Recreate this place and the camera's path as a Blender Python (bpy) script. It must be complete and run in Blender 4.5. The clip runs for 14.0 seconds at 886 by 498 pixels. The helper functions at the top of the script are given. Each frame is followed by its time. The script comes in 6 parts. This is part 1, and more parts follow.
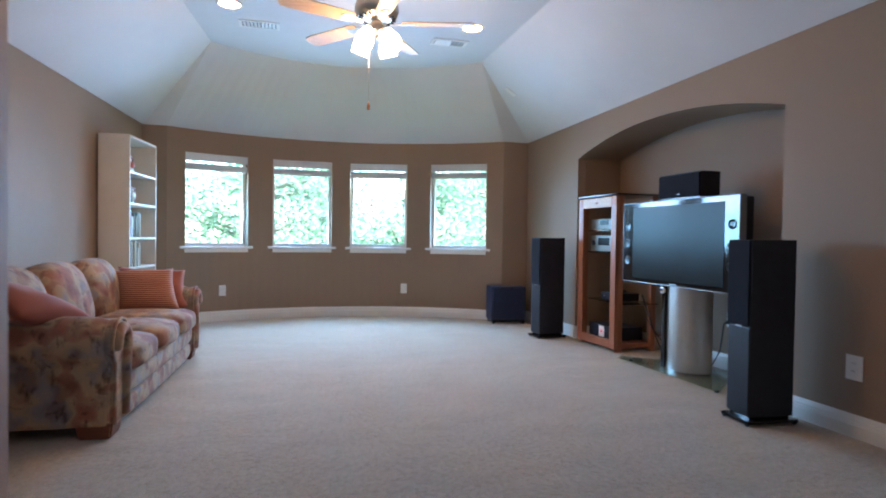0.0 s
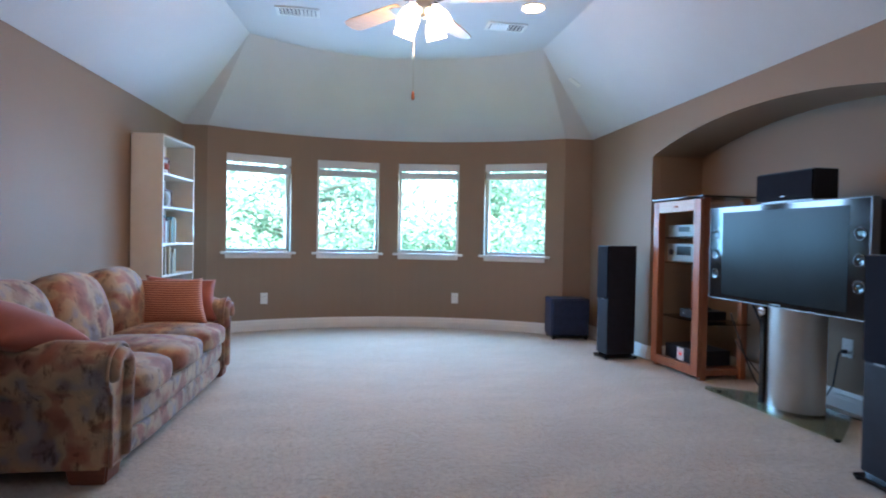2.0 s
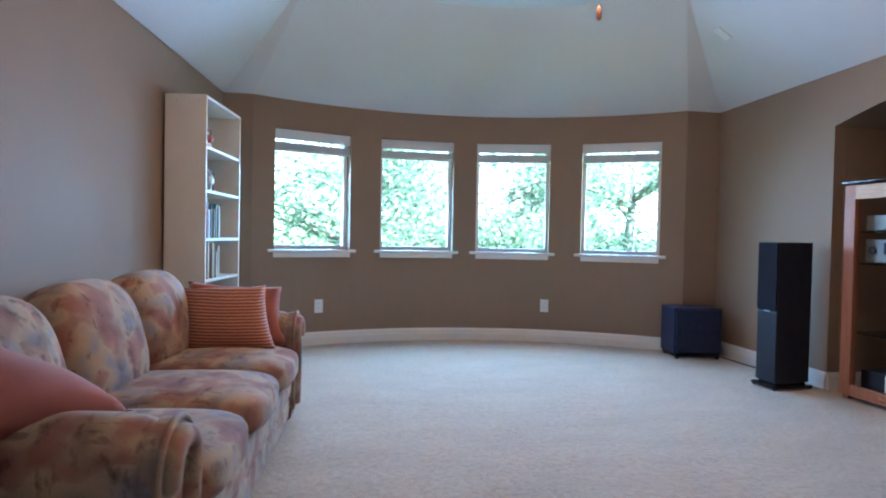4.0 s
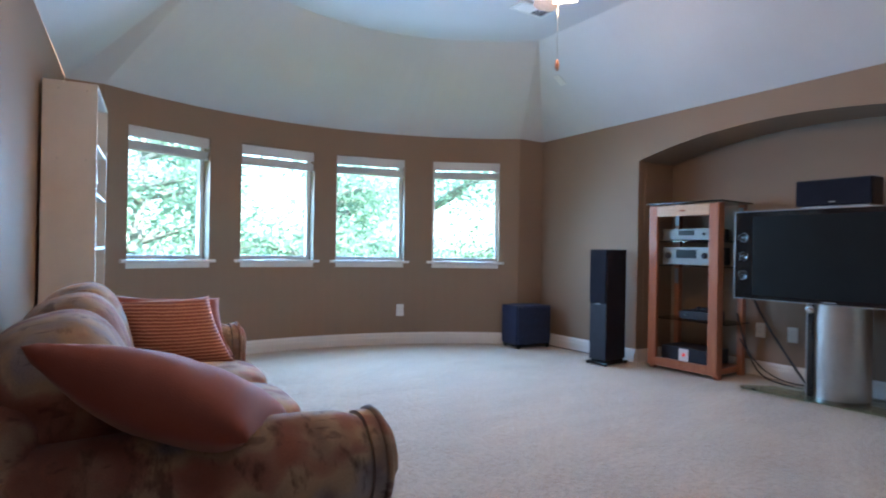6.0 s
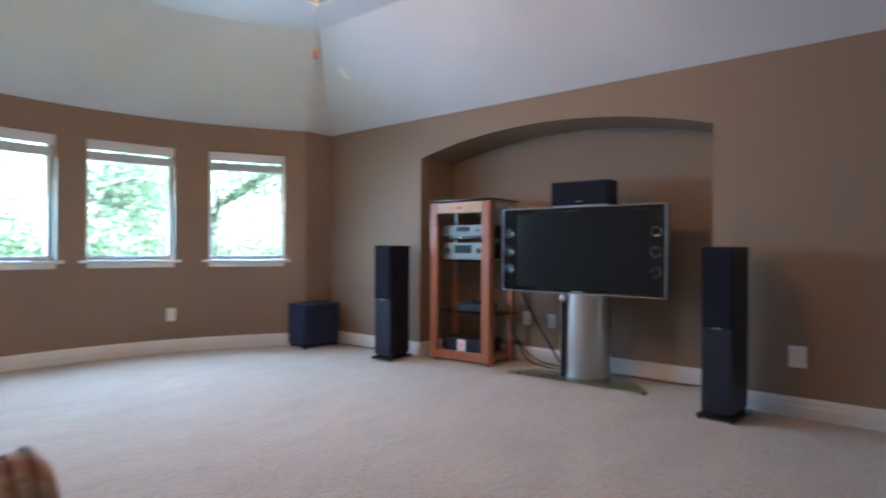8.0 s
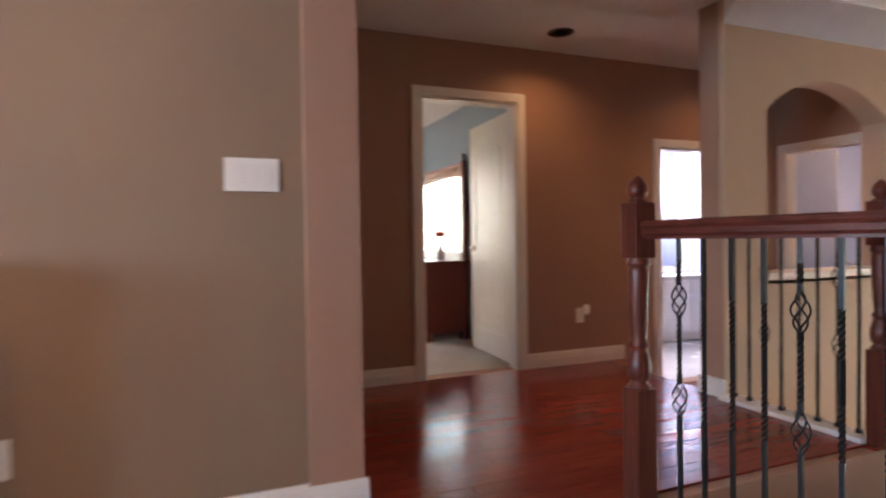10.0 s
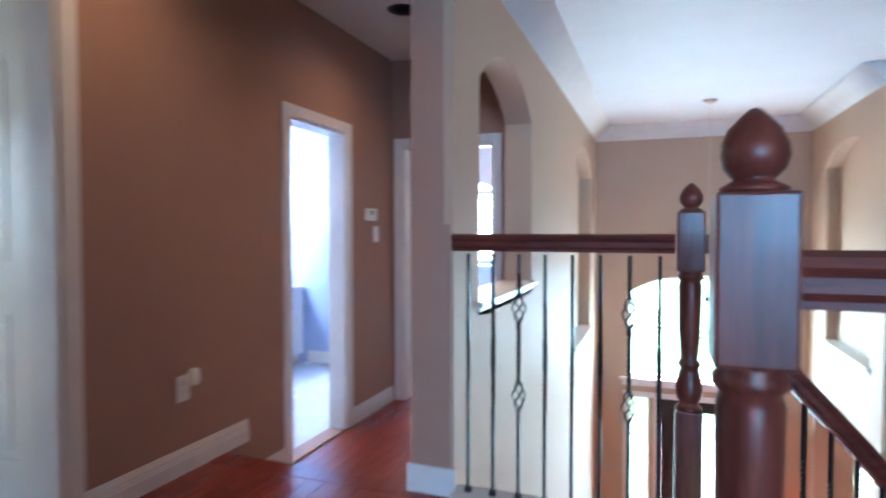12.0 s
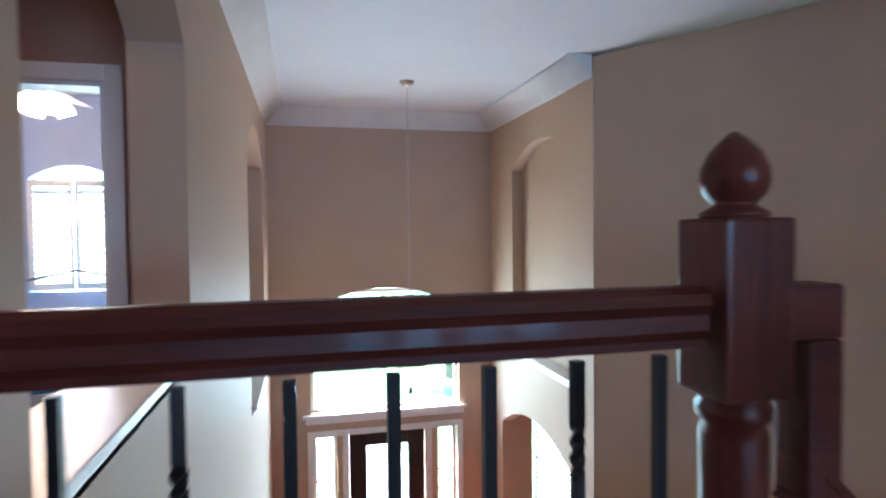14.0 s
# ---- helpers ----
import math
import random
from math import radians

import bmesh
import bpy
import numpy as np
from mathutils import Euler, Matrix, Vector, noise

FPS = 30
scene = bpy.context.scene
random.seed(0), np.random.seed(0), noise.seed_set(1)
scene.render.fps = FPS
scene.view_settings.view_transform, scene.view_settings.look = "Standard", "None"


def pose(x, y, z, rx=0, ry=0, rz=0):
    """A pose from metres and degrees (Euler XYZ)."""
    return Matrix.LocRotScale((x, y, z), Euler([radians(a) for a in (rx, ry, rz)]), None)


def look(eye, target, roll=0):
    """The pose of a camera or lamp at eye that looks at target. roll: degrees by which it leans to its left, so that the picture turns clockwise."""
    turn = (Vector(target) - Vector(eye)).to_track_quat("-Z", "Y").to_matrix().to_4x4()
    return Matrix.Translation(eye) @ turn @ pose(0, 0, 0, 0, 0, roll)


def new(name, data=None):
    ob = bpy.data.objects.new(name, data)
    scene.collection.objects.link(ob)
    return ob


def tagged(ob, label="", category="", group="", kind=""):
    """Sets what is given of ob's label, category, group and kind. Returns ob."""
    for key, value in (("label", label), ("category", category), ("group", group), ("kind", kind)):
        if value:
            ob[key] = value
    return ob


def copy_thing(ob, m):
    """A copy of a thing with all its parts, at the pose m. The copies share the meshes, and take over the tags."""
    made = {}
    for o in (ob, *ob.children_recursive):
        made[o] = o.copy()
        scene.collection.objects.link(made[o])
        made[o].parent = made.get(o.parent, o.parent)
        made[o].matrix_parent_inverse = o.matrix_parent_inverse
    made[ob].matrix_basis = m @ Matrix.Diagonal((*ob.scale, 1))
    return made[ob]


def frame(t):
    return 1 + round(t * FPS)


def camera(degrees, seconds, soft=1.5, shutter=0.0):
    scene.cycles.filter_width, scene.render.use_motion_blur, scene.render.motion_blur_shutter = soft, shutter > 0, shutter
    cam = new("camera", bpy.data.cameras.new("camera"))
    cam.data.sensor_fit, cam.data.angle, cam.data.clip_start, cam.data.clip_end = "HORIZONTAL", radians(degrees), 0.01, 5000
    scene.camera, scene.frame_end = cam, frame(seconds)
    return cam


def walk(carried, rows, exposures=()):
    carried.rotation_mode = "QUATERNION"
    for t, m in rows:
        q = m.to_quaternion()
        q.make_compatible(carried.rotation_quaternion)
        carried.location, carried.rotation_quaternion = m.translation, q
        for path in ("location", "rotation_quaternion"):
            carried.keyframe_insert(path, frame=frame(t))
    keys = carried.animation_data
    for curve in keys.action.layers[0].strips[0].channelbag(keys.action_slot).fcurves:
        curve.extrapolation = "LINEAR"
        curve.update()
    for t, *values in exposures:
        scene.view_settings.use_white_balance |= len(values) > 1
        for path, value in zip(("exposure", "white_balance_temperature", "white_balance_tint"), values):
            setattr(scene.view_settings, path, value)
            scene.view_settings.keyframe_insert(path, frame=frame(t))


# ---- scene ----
cam = camera(75.1, 14.0, soft=2.0, shutter=0.5)
PATH = [
    (0, (0.244, -0.206, 0.969), (0.758, 1.727, 0.93), 0.8),
    (0.5, (0.329, 0.004, 0.973), (0.82, 1.943, 0.939), 0.8),
    (1, (0.363, 0.137, 0.977), (0.836, 2.081, 0.947), 1.0),
    (1.5, (0.375, 0.211, 1.012), (0.803, 2.165, 0.976), 1.0),
    (2, (0.374, 0.311, 1.015), (0.705, 2.283, 0.979), 1.1),
    (2.5, (0.328, 0.576, 1.019), (0.614, 2.555, 0.981), 1.2),
    (3, (0.189, 0.904, 0.984), (0.445, 2.887, 0.955), 1.3),
    (3.2, (0.153, 1.055, 0.993), (0.373, 3.042, 0.955), 1.3),
    (5.3, (-0.946, 1.773, 0.935), (-0.15, 3.608, 0.928), 1.1),
    (5.5, (-1.055, 1.738, 0.936), (-0.143, 3.518, 0.933), 1.2),
    (6, (-1.144, 1.591, 0.947), (-0.078, 3.284, 0.953), 1.0),
    (6.5, (-1.166, 1.476, 0.97), (-0.014, 3.111, 0.971), 0.7),
    (7, (-1.111, 1.387, 0.959), (0.093, 2.984, 0.963), 0.6),
    (7.5, (-1.037, 1.432, 0.976), (0.307, 2.913, 0.968), 0.5),
    (8, (-0.902, 1.526, 0.962), (0.649, 2.789, 0.959), 0.4),
    (8.5, (-0.571, 1.501, 0.892), (1.172, 2.481, 0.917), 0.4),
    (9, (-0.179, 1.403, 0.862), (1.747, 1.942, 0.906), -0.0),
    (9.2, (-0.037, 1.41, 0.899), (1.946, 1.673, 0.924), -0.4),
    (11.3, (2.27, 1.17, 1.052), (3.459, -0.437, 0.995), -0.2),
    (11.5, (2.384, 1.064, 1.056), (3.482, -0.606, 0.997), -0.1),
    (12, (2.694, 0.687, 1.091), (3.389, -1.187, 1.03), 0.0),
    (12.5, (2.909, 0.277, 1.104), (3.191, -1.702, 1.047), -0.1),
    (13, (3.072, -0.134, 1.141), (3.002, -2.132, 1.082), -0.1),
    (13.3, (3.101, -0.382, 1.143), (2.833, -2.363, 1.087), -0.4),
    (13.5, (3.098, -0.56, 1.142), (2.746, -2.528, 1.084), -0.4),
    (13.7, (3.097, -0.715, 1.147), (2.689, -2.672, 1.091), -0.4),
    (14, (3.078, -0.943, 1.148), (2.613, -2.887, 1.086), -0.6),
]
EXPOSURE = [(0.0, 3.53, 6700, 19), (2.0, 3.46, 6300, 19), (5.0, 3.36, 6300, 19), (7.0, 3.38, 6700, 22), (8.5, 3.58, 8000, 30), (9.2, 3.86, 9800, 41), (11.3, 5.25, 6150, 15), (12.5, 4.54, 5550, 14), (13.4, 4.33, 5650, 16), (14.0, 4.09, 5900, 18)]
LW, LE, LB = 3.9, 6.2, 14.0      # watts of the daylight in the openings
LF, LD, LV = 0.66, 1.8, 2.4       # fan bulbs, downlights, added bathroom bulbs
LH = 0.8                          # warm fill added under the dark hall downlights
HX, HY = 4.30, -0.91
walk(cam, [(t, look(e, g, r)) for t, e, g, r in PATH], EXPOSURE)

# ---- world, sun and large lights ----
world = bpy.data.worlds.new("sky")
scene.world = world
world.use_nodes = True
wn = world.node_tree
sky = wn.nodes.new("ShaderNodeTexSky")
sky.sky_type, sky.sun_disc = "NISHITA", False
sky.sun_elevation, sky.sun_rotation = radians(52), radians(143)
wn.links.new(sky.outputs[0], wn.nodes["Background"].inputs[0])
wn.nodes["Background"].inputs[1].default_value = 0.15

sun = new("sun", bpy.data.lights.new("sun", "SUN"))
sun.data.energy, sun.data.angle, sun.data.color = 5.0, radians(0.5), (1, 0.95, 0.87)
# the sun stands high in the south-east, so that its light leaves the bow windows in shade
sun.matrix_world = look((0, 0, 30), (0 - 9.0, 0 + 12.0, 30 - 19.5))


def area_lamp(name, eye, target, w, h, watts, colour, spread=180):
    la = bpy.data.lights.new(name, "AREA")
    la.spread = radians(spread)
    la.shape, la.size, la.size_y, la.energy, la.color = "RECTANGLE", w, h, watts, colour
    ob = new(name, la)
    ob.matrix_world = look(eye, target)
    return ob


def point_lamp(name, at, watts, colour, size=0.05):
    la = bpy.data.lights.new(name, "POINT")
    la.energy, la.color, la.shadow_soft_size = watts, colour, size
    ob = new(name, la)
    ob.location = at
    return ob


DAY = (0.31, 0.61, 1.0)
WARM = (1.0, 0.64, 0.36)
BOW_C, BOW_R = (0.656, 3.62), 3.266       # the bow wall's centre and inner radius
BOW_A = [(-0.537, 0.312), (0.39, 0.341), (1.288, 0.338), (2.203, 0.303)]   # window middles in x, half widths
WZ0, WZ1 = 0.84, 1.862


def bow(x):
    """the angle of a place on the bow wall, from its x"""
    return math.asin((x - BOW_C[0]) / BOW_R)


for wx, hw in BOW_A:
    a = bow(wx)
    n = Vector((math.sin(a), math.cos(a), 0))
    e = Vector((BOW_C[0], BOW_C[1], 1.28)) + n * (BOW_R + 0.16)
    area_lamp("window_light", e, e - n + Vector((0, 0, -0.36)), 0.6, 0.85, LW, DAY, 138)
area_lamp("entry_window_light", (2.2, -7.62, -0.2), (2.3, 0, 0.6), 1.6, 1.1, LE, (0.72, 0.86, 1.0))
area_lamp("entry_door_light", (2.2, -7.62, -2.1), (2.2, 0, -1.6), 1.5, 1.6, LE * 0.6, (0.72, 0.86, 1.0))
area_lamp("bedroom_window_light", (8.08, -0.05, 1.35), (4.6, -0.3, 0.7), 1.4, 1.1, LB * 0.32, (0.86, 0.94, 1.0))
area_lamp("end_room_window_light", (5.15, -7.18, 1.2), (4.6, -3.6, 0.9), 0.7, 0.9, LB * 0.22, (0.6, 0.78, 1.0))
area_lamp("dining_window_light", (-0.2, -7.5, -1.5), (-0.2, -5, -2.2), 0.8, 1.0, LB * 0.05, (0.75, 0.88, 1.0))

# ---- materials ----


def nodes_of(name):
    m = bpy.data.materials.new(name)
    m.use_nodes = True
    return m, m.node_tree, m.node_tree.nodes["Principled BSDF"]


def ramp(nt, fac, stops):
    r = nt.nodes.new("ShaderNodeValToRGB")
    while len(r.color_ramp.elements) < len(stops):
        r.color_ramp.elements.new(0.5)
    for el, (p, c) in zip(r.color_ramp.elements, stops):
        el.position, el.color = p, (*c, 1)
    nt.links.new(fac, r.inputs[0])
    return r.outputs[0]


def noise_tex(nt, scale, detail=4.0, stretch=None, rough=0.55):
    tc = nt.nodes.new("ShaderNodeTexCoord")
    n = nt.nodes.new("ShaderNodeTexNoise")
    n.inputs["Scale"].default_value, n.inputs["Detail"].default_value = scale, detail
    n.inputs["Roughness"].default_value = rough
    if stretch:
        mp = nt.nodes.new("ShaderNodeMapping")
        mp.inputs["Scale"].default_value = stretch
        nt.links.new(tc.outputs["Object"], mp.inputs[0])
        nt.links.new(mp.outputs[0], n.inputs["Vector"])
    else:
        nt.links.new(tc.outputs["Object"], n.inputs["Vector"])
    return n.outputs["Fac"]


def bump(nt, bs, height, strength, distance=0.01):
    b = nt.nodes.new("ShaderNodeBump")
    b.inputs["Strength"].default_value, b.inputs["Distance"].default_value = strength, distance
    nt.links.new(height, b.inputs["Height"])
    nt.links.new(b.outputs[0], bs.inputs["Normal"])


def mix(nt, fac, a, b, mode="MIX"):
    m = nt.nodes.new("ShaderNodeMix")
    m.data_type, m.blend_type = "RGBA", mode
    if isinstance(fac, float):
        m.inputs["Factor"].default_value = fac
    else:
        nt.links.new(fac, m.inputs["Factor"])
    for sock, v in (("A", a), ("B", b)):
        s = [i for i in m.inputs if i.name == sock and i.type == "RGBA"][0]
        if isinstance(v, tuple):
            s.default_value = (*v, 1)
        else:
            nt.links.new(v, s)
    return [o for o in m.outputs if o.type == "RGBA"][0]


def shade(c, k):
    return tuple(max(0, min(1, v * k)) for v in c)


def plain(name, c, rough=0.5, metal=0.0, var=0.12, scale=6.0, grain=120.0, bumpy=0.15, dist=0.002, spec=None):
    """a surface with wear at two scales: broad tone and fine grain"""
    m, nt, bs = nodes_of(name)
    broad = noise_tex(nt, scale, 3)
    fine = noise_tex(nt, grain, 3)
    col = ramp(nt, broad, [(0.3, shade(c, 1 - var)), (0.7, shade(c, 1 + var * 0.6))])
    fc = ramp(nt, fine, [(0.3, (1 - var * 0.6,) * 3), (0.7, (1, 1, 1))])
    nt.links.new(mix(nt, 1.0, col, fc, "MULTIPLY"), bs.inputs["Base Color"])
    rr = nt.nodes.new("ShaderNodeMapRange")
    rr.inputs["To Min"].default_value, rr.inputs["To Max"].default_value = max(0, rough - 0.07), min(1, rough + 0.07)
    nt.links.new(broad, rr.inputs["Value"])
    nt.links.new(rr.outputs[0], bs.inputs["Roughness"])
    bs.inputs["Metallic"].default_value = metal
    if spec is not None:
        bs.inputs["Specular IOR Level"].default_value = spec
    if bumpy:
        bump(nt, bs, fine, bumpy, dist)
    return m


def paint(name, c):
    """rolled wall paint over lightly textured plaster"""
    return plain(name, c, rough=0.62, var=0.045, scale=1.6, grain=85.0, bumpy=0.25, dist=0.003, spec=0.3)


def wood(name, dark, light, rough, axis, random_tone=0.0, coat=0.0):
    m, nt, bs = nodes_of(name)
    st = [22.0, 22.0, 22.0]
    st["xyz".index(axis)] = 1.6
    n = noise_tex(nt, 2.2, 6, tuple(st), 0.65)
    f = noise_tex(nt, 14.0, 4, tuple(st))
    col = ramp(nt, n, [(0.28, dark), (0.5, tuple((a + b) / 2 for a, b in zip(dark, light))), (0.75, light)])
    fc = ramp(nt, f, [(0.35, (0.8, 0.8, 0.8)), (0.65, (1, 1, 1))])
    col = mix(nt, 1.0, col, fc, "MULTIPLY")
    if random_tone:
        oi = nt.nodes.new("ShaderNodeObjectInfo")
        tone = ramp(nt, oi.outputs["Random"], [(0.0, (1 - random_tone,) * 3), (1.0, (1 + random_tone * 0.3, 1, 1))])
        col = mix(nt, 1.0, col, tone, "MULTIPLY")
    nt.links.new(col, bs.inputs["Base Color"])
    bs.inputs["Roughness"].default_value = rough
    bs.inputs["Coat Weight"].default_value, bs.inputs["Coat Roughness"].default_value = coat, 0.08
    bump(nt, bs, f, 0.08, 0.002)
    bs.inputs["Specular IOR Level"].default_value = 0.28
    return m


def emitter(name, c, k):
    m, nt, bs = nodes_of(name)
    bs.inputs["Base Color"].default_value = (*c, 1)
    bs.inputs["Emission Color"].default_value = (*c, 1)
    bs.inputs["Emission Strength"].default_value = k
    return m


def carpet_mat():
    m, nt, bs = nodes_of("carpet")
    tuft = noise_tex(nt, 190.0, 3)
    clump = noise_tex(nt, 38.0, 5, None, 0.7)
    lane = noise_tex(nt, 2.2, 4, (1.0, 2.2, 1.0))
    crease = noise_tex(nt, 7.0, 6, (1.0, 5.0, 1.0), 0.7)
    c = ramp(nt, lane, [(0.3, (0.545, 0.435, 0.325)), (0.7, (0.665, 0.545, 0.42))])
    c = mix(nt, 1.0, c, ramp(nt, clump, [(0.3, (0.60, 0.55, 0.50)), (0.58, (1, 1, 1))]), "MULTIPLY")
    c = mix(nt, 1.0, c, ramp(nt, tuft, [(0.3, (0.60, 0.57, 0.54)), (0.55, (1, 1, 1))]), "MULTIPLY")
    c = mix(nt, 1.0, c, ramp(nt, crease, [(0.33, (0.66, 0.61, 0.56)), (0.38, (1, 1, 1))]), "MULTIPLY")
    nt.links.new(c, bs.inputs["Base Color"])
    bs.inputs["Roughness"].default_value = 0.95
    bs.inputs["Specular IOR Level"].default_value = 0.1
    bs.inputs["Sheen Weight"].default_value = 0.5
    bs.inputs["Sheen Roughness"].default_value = 0.35
    add = nt.nodes.new("ShaderNodeMath")
    add.operation = "ADD"
    nt.links.new(tuft, add.inputs[0])
    nt.links.new(clump, add.inputs[1])
    bump(nt, bs, add.outputs[0], 0.9, 0.012)
    return m


def upholstery_mat():
    """muted tapestry: blocks of rust, tan, slate and olive with dark brush strokes"""
    m, nt, bs = nodes_of("tapestry_upholstery")
    tc = nt.nodes.new("ShaderNodeTexCoord")
    warp = nt.nodes.new("ShaderNodeTexNoise")
    warp.inputs["Scale"].default_value, warp.inputs["Detail"].default_value = 9.0, 3
    nt.links.new(tc.outputs["Object"], warp.inputs["Vector"])
    off = nt.nodes.new("ShaderNodeVectorMath")
    off.operation = "MULTIPLY_ADD"
    nt.links.new(warp.outputs["Color"], off.inputs[0])
    off.inputs[1].default_value = (0.06, 0.06, 0.06)
    nt.links.new(tc.outputs["Object"], off.inputs[2])
    patch = nt.nodes.new("ShaderNodeTexNoise")
    patch.inputs["Scale"].default_value, patch.inputs["Detail"].default_value = 8.0, 1.5
    nt.links.new(off.outputs[0], patch.inputs["Vector"])
    sep = nt.nodes.new("ShaderNodeSeparateColor")
    nt.links.new(patch.outputs["Color"], sep.inputs[0])
    r = ramp(nt, sep.outputs[0], [(0.34, (0.27, 0.105, 0.07)), (0.44, (0.31, 0.15, 0.10)), (0.50, (0.37, 0.24, 0.155)),
                                  (0.57, (0.33, 0.23, 0.15)), (0.66, (0.24, 0.20, 0.20))])
    r2 = ramp(nt, sep.outputs[1], [(0.38, (0.72, 0.60, 0.58)), (0.50, (1.0, 1.0, 1.0)), (0.62, (1.20, 1.14, 1.04))])
    c = mix(nt, 1.0, r, r2, "MULTIPLY")
    stroke = noise_tex(nt, 20.0, 4, (1.0, 0.45, 0.45), 0.6)
    c = mix(nt, 1.0, c, ramp(nt, stroke, [(0.32, (0.40, 0.34, 0.33)), (0.43, (1.0, 1.0, 1.0)), (0.60, (1.0, 1.0, 1.0)), (0.70, (1.3, 1.22, 1.1))]), "MULTIPLY")
    vein = noise_tex(nt, 34.0, 3, (0.4, 1.0, 0.6), 0.55)
    c = mix(nt, 1.0, c, ramp(nt, vein, [(0.32, (0.62, 0.57, 0.57)), (0.38, (1.0, 1.0, 1.0))]), "MULTIPLY")
    weave = noise_tex(nt, 420.0, 2)
    nt.links.new(mix(nt, 1.0, c, ramp(nt, weave, [(0.3, (0.8, 0.8, 0.8)), (0.7, (1, 1, 1))]), "MULTIPLY"), bs.inputs["Base Color"])
    bs.inputs["Roughness"].default_value = 0.85
    bs.inputs["Specular IOR Level"].default_value = 0.2
    bs.inputs["Sheen Weight"].default_value = 0.15
    bump(nt, bs, weave, 0.3, 0.002)
    return m


def cushion_mat(name, stripes):
    m, nt, bs = nodes_of(name)
    tc = nt.nodes.new("ShaderNodeTexCoord")
    n = noise_tex(nt, 5.0, 4)
    c = ramp(nt, n, [(0.3, (0.23, 0.058, 0.038)), (0.7, (0.32, 0.090, 0.058))])
    if stripes:
        w = nt.nodes.new("ShaderNodeTexWave")
        w.bands_direction = "Z"
        w.inputs["Scale"].default_value, w.inputs["Distortion"].default_value = 22.0, 1.2
        w.inputs["Detail"].default_value, w.inputs["Detail Scale"].default_value = 3, 2.0
        nt.links.new(tc.outputs["Object"], w.inputs["Vector"])
        k = ramp(nt, w.outputs["Fac"], [(0.0, (0.14, 0.038, 0.024)), (0.35, (0.29, 0.09, 0.052)), (0.75, (0.36, 0.125, 0.07)), (1.0, (0.52, 0.28, 0.16))])
        c = mix(nt, 0.75, c, k)
        bump(nt, bs, w.outputs["Fac"], 0.5, 0.004)
    else:
        bump(nt, bs, noise_tex(nt, 300.0, 2), 0.25, 0.002)
    nt.links.new(c, bs.inputs["Base Color"])
    bs.inputs["Roughness"].default_value = 0.8
    bs.inputs["Sheen Weight"].default_value = 0.2
    bs.inputs["Specular IOR Level"].default_value = 0.2
    return m


def glass_mat(name, tint=(1, 1, 1), rough=0.0):
    m = bpy.data.materials.new(name)
    m.use_nodes = True
    nt = m.node_tree
    nt.nodes.clear()
    out = nt.nodes.new("ShaderNodeOutputMaterial")
    tr = nt.nodes.new("ShaderNodeBsdfTransparent")
    tr.inputs[0].default_value = (*tint, 1)
    gl = nt.nodes.new("ShaderNodeBsdfGlossy")
    gl.inputs["Roughness"].default_value = rough
    lw = nt.nodes.new("ShaderNodeLayerWeight")
    lw.inputs["Blend"].default_value = 0.5
    pw = nt.nodes.new("ShaderNodeMath")
    pw.operation, pw.inputs[1].default_value = "POWER", 4.0
    nt.links.new(lw.outputs["Facing"], pw.inputs[0])
    fr = nt.nodes.new("ShaderNodeMath")
    fr.operation, fr.inputs[1].default_value, fr.inputs[2].default_value = "MULTIPLY_ADD", 0.8, 0.035
    nt.links.new(pw.outputs[0], fr.inputs[0])
    mx = nt.nodes.new("ShaderNodeMixShader")
    nt.links.new(fr.outputs[0], mx.inputs[0])
    nt.links.new(tr.outputs[0], mx.inputs[1])
    nt.links.new(gl.outputs[0], mx.inputs[2])
    nt.links.new(mx.outputs[0], out.inputs[0])
    return m


def leaf_mat(name, a, b):
    m, nt, bs = nodes_of(name)
    g = nt.nodes.new("ShaderNodeNewGeometry")
    c = ramp(nt, g.outputs["Random Per Island"], [(0.0, a), (1.0, b)])
    nt.links.new(c, bs.inputs["Base Color"])
    bs.inputs["Roughness"].default_value = 0.5
    tl = nt.nodes.new("ShaderNodeBsdfTranslucent")
    nt.links.new(c, tl.inputs[0])
    mx = nt.nodes.new("ShaderNodeMixShader")
    mx.inputs[0].default_value = 0.55
    nt.links.new(bs.outputs[0], mx.inputs[1])
    nt.links.new(tl.outputs[0], mx.inputs[2])
    nt.links.new(mx.outputs[0], nt.nodes["Material Output"].inputs[0])
    return m


M_TAUPE = paint("taupe_paint", (0.262, 0.176, 0.12))
# Copy of the taupe with the hall's warm light in its colour.
M_HALL = paint("warm_lit_taupe_paint", (0.37, 0.216, 0.156))
M_BEIGE = paint("beige_paint", (0.48, 0.33, 0.228))
M_CEIL = paint("ceiling_white", (0.63, 0.63, 0.64))
M_TRIM = plain("white_trim", (0.72, 0.69, 0.65), 0.35, var=0.05, bumpy=0.05)
M_BLUEGREY = paint("blue_grey_paint", (0.23, 0.31, 0.37))
M_SAGE = paint("dark_sage_paint", (0.15, 0.155, 0.13))
M_PERI = paint("periwinkle_paint", (0.36, 0.44, 0.62))
M_CARPET = carpet_mat()
M_PLANK = wood("cherry_plank", (0.19, 0.021, 0.013), (0.33, 0.052, 0.032), 0.24, "y", 0.22, 0.25)
M_RAIL = wood("dark_mahogany", (0.05, 0.009, 0.006), (0.15, 0.03, 0.018), 0.48, "x", 0.0, 0.03)
M_NEWEL = wood("dark_mahogany_upright", (0.06, 0.013, 0.009), (0.17, 0.042, 0.026), 0.34, "z", 0.0, 0.04)
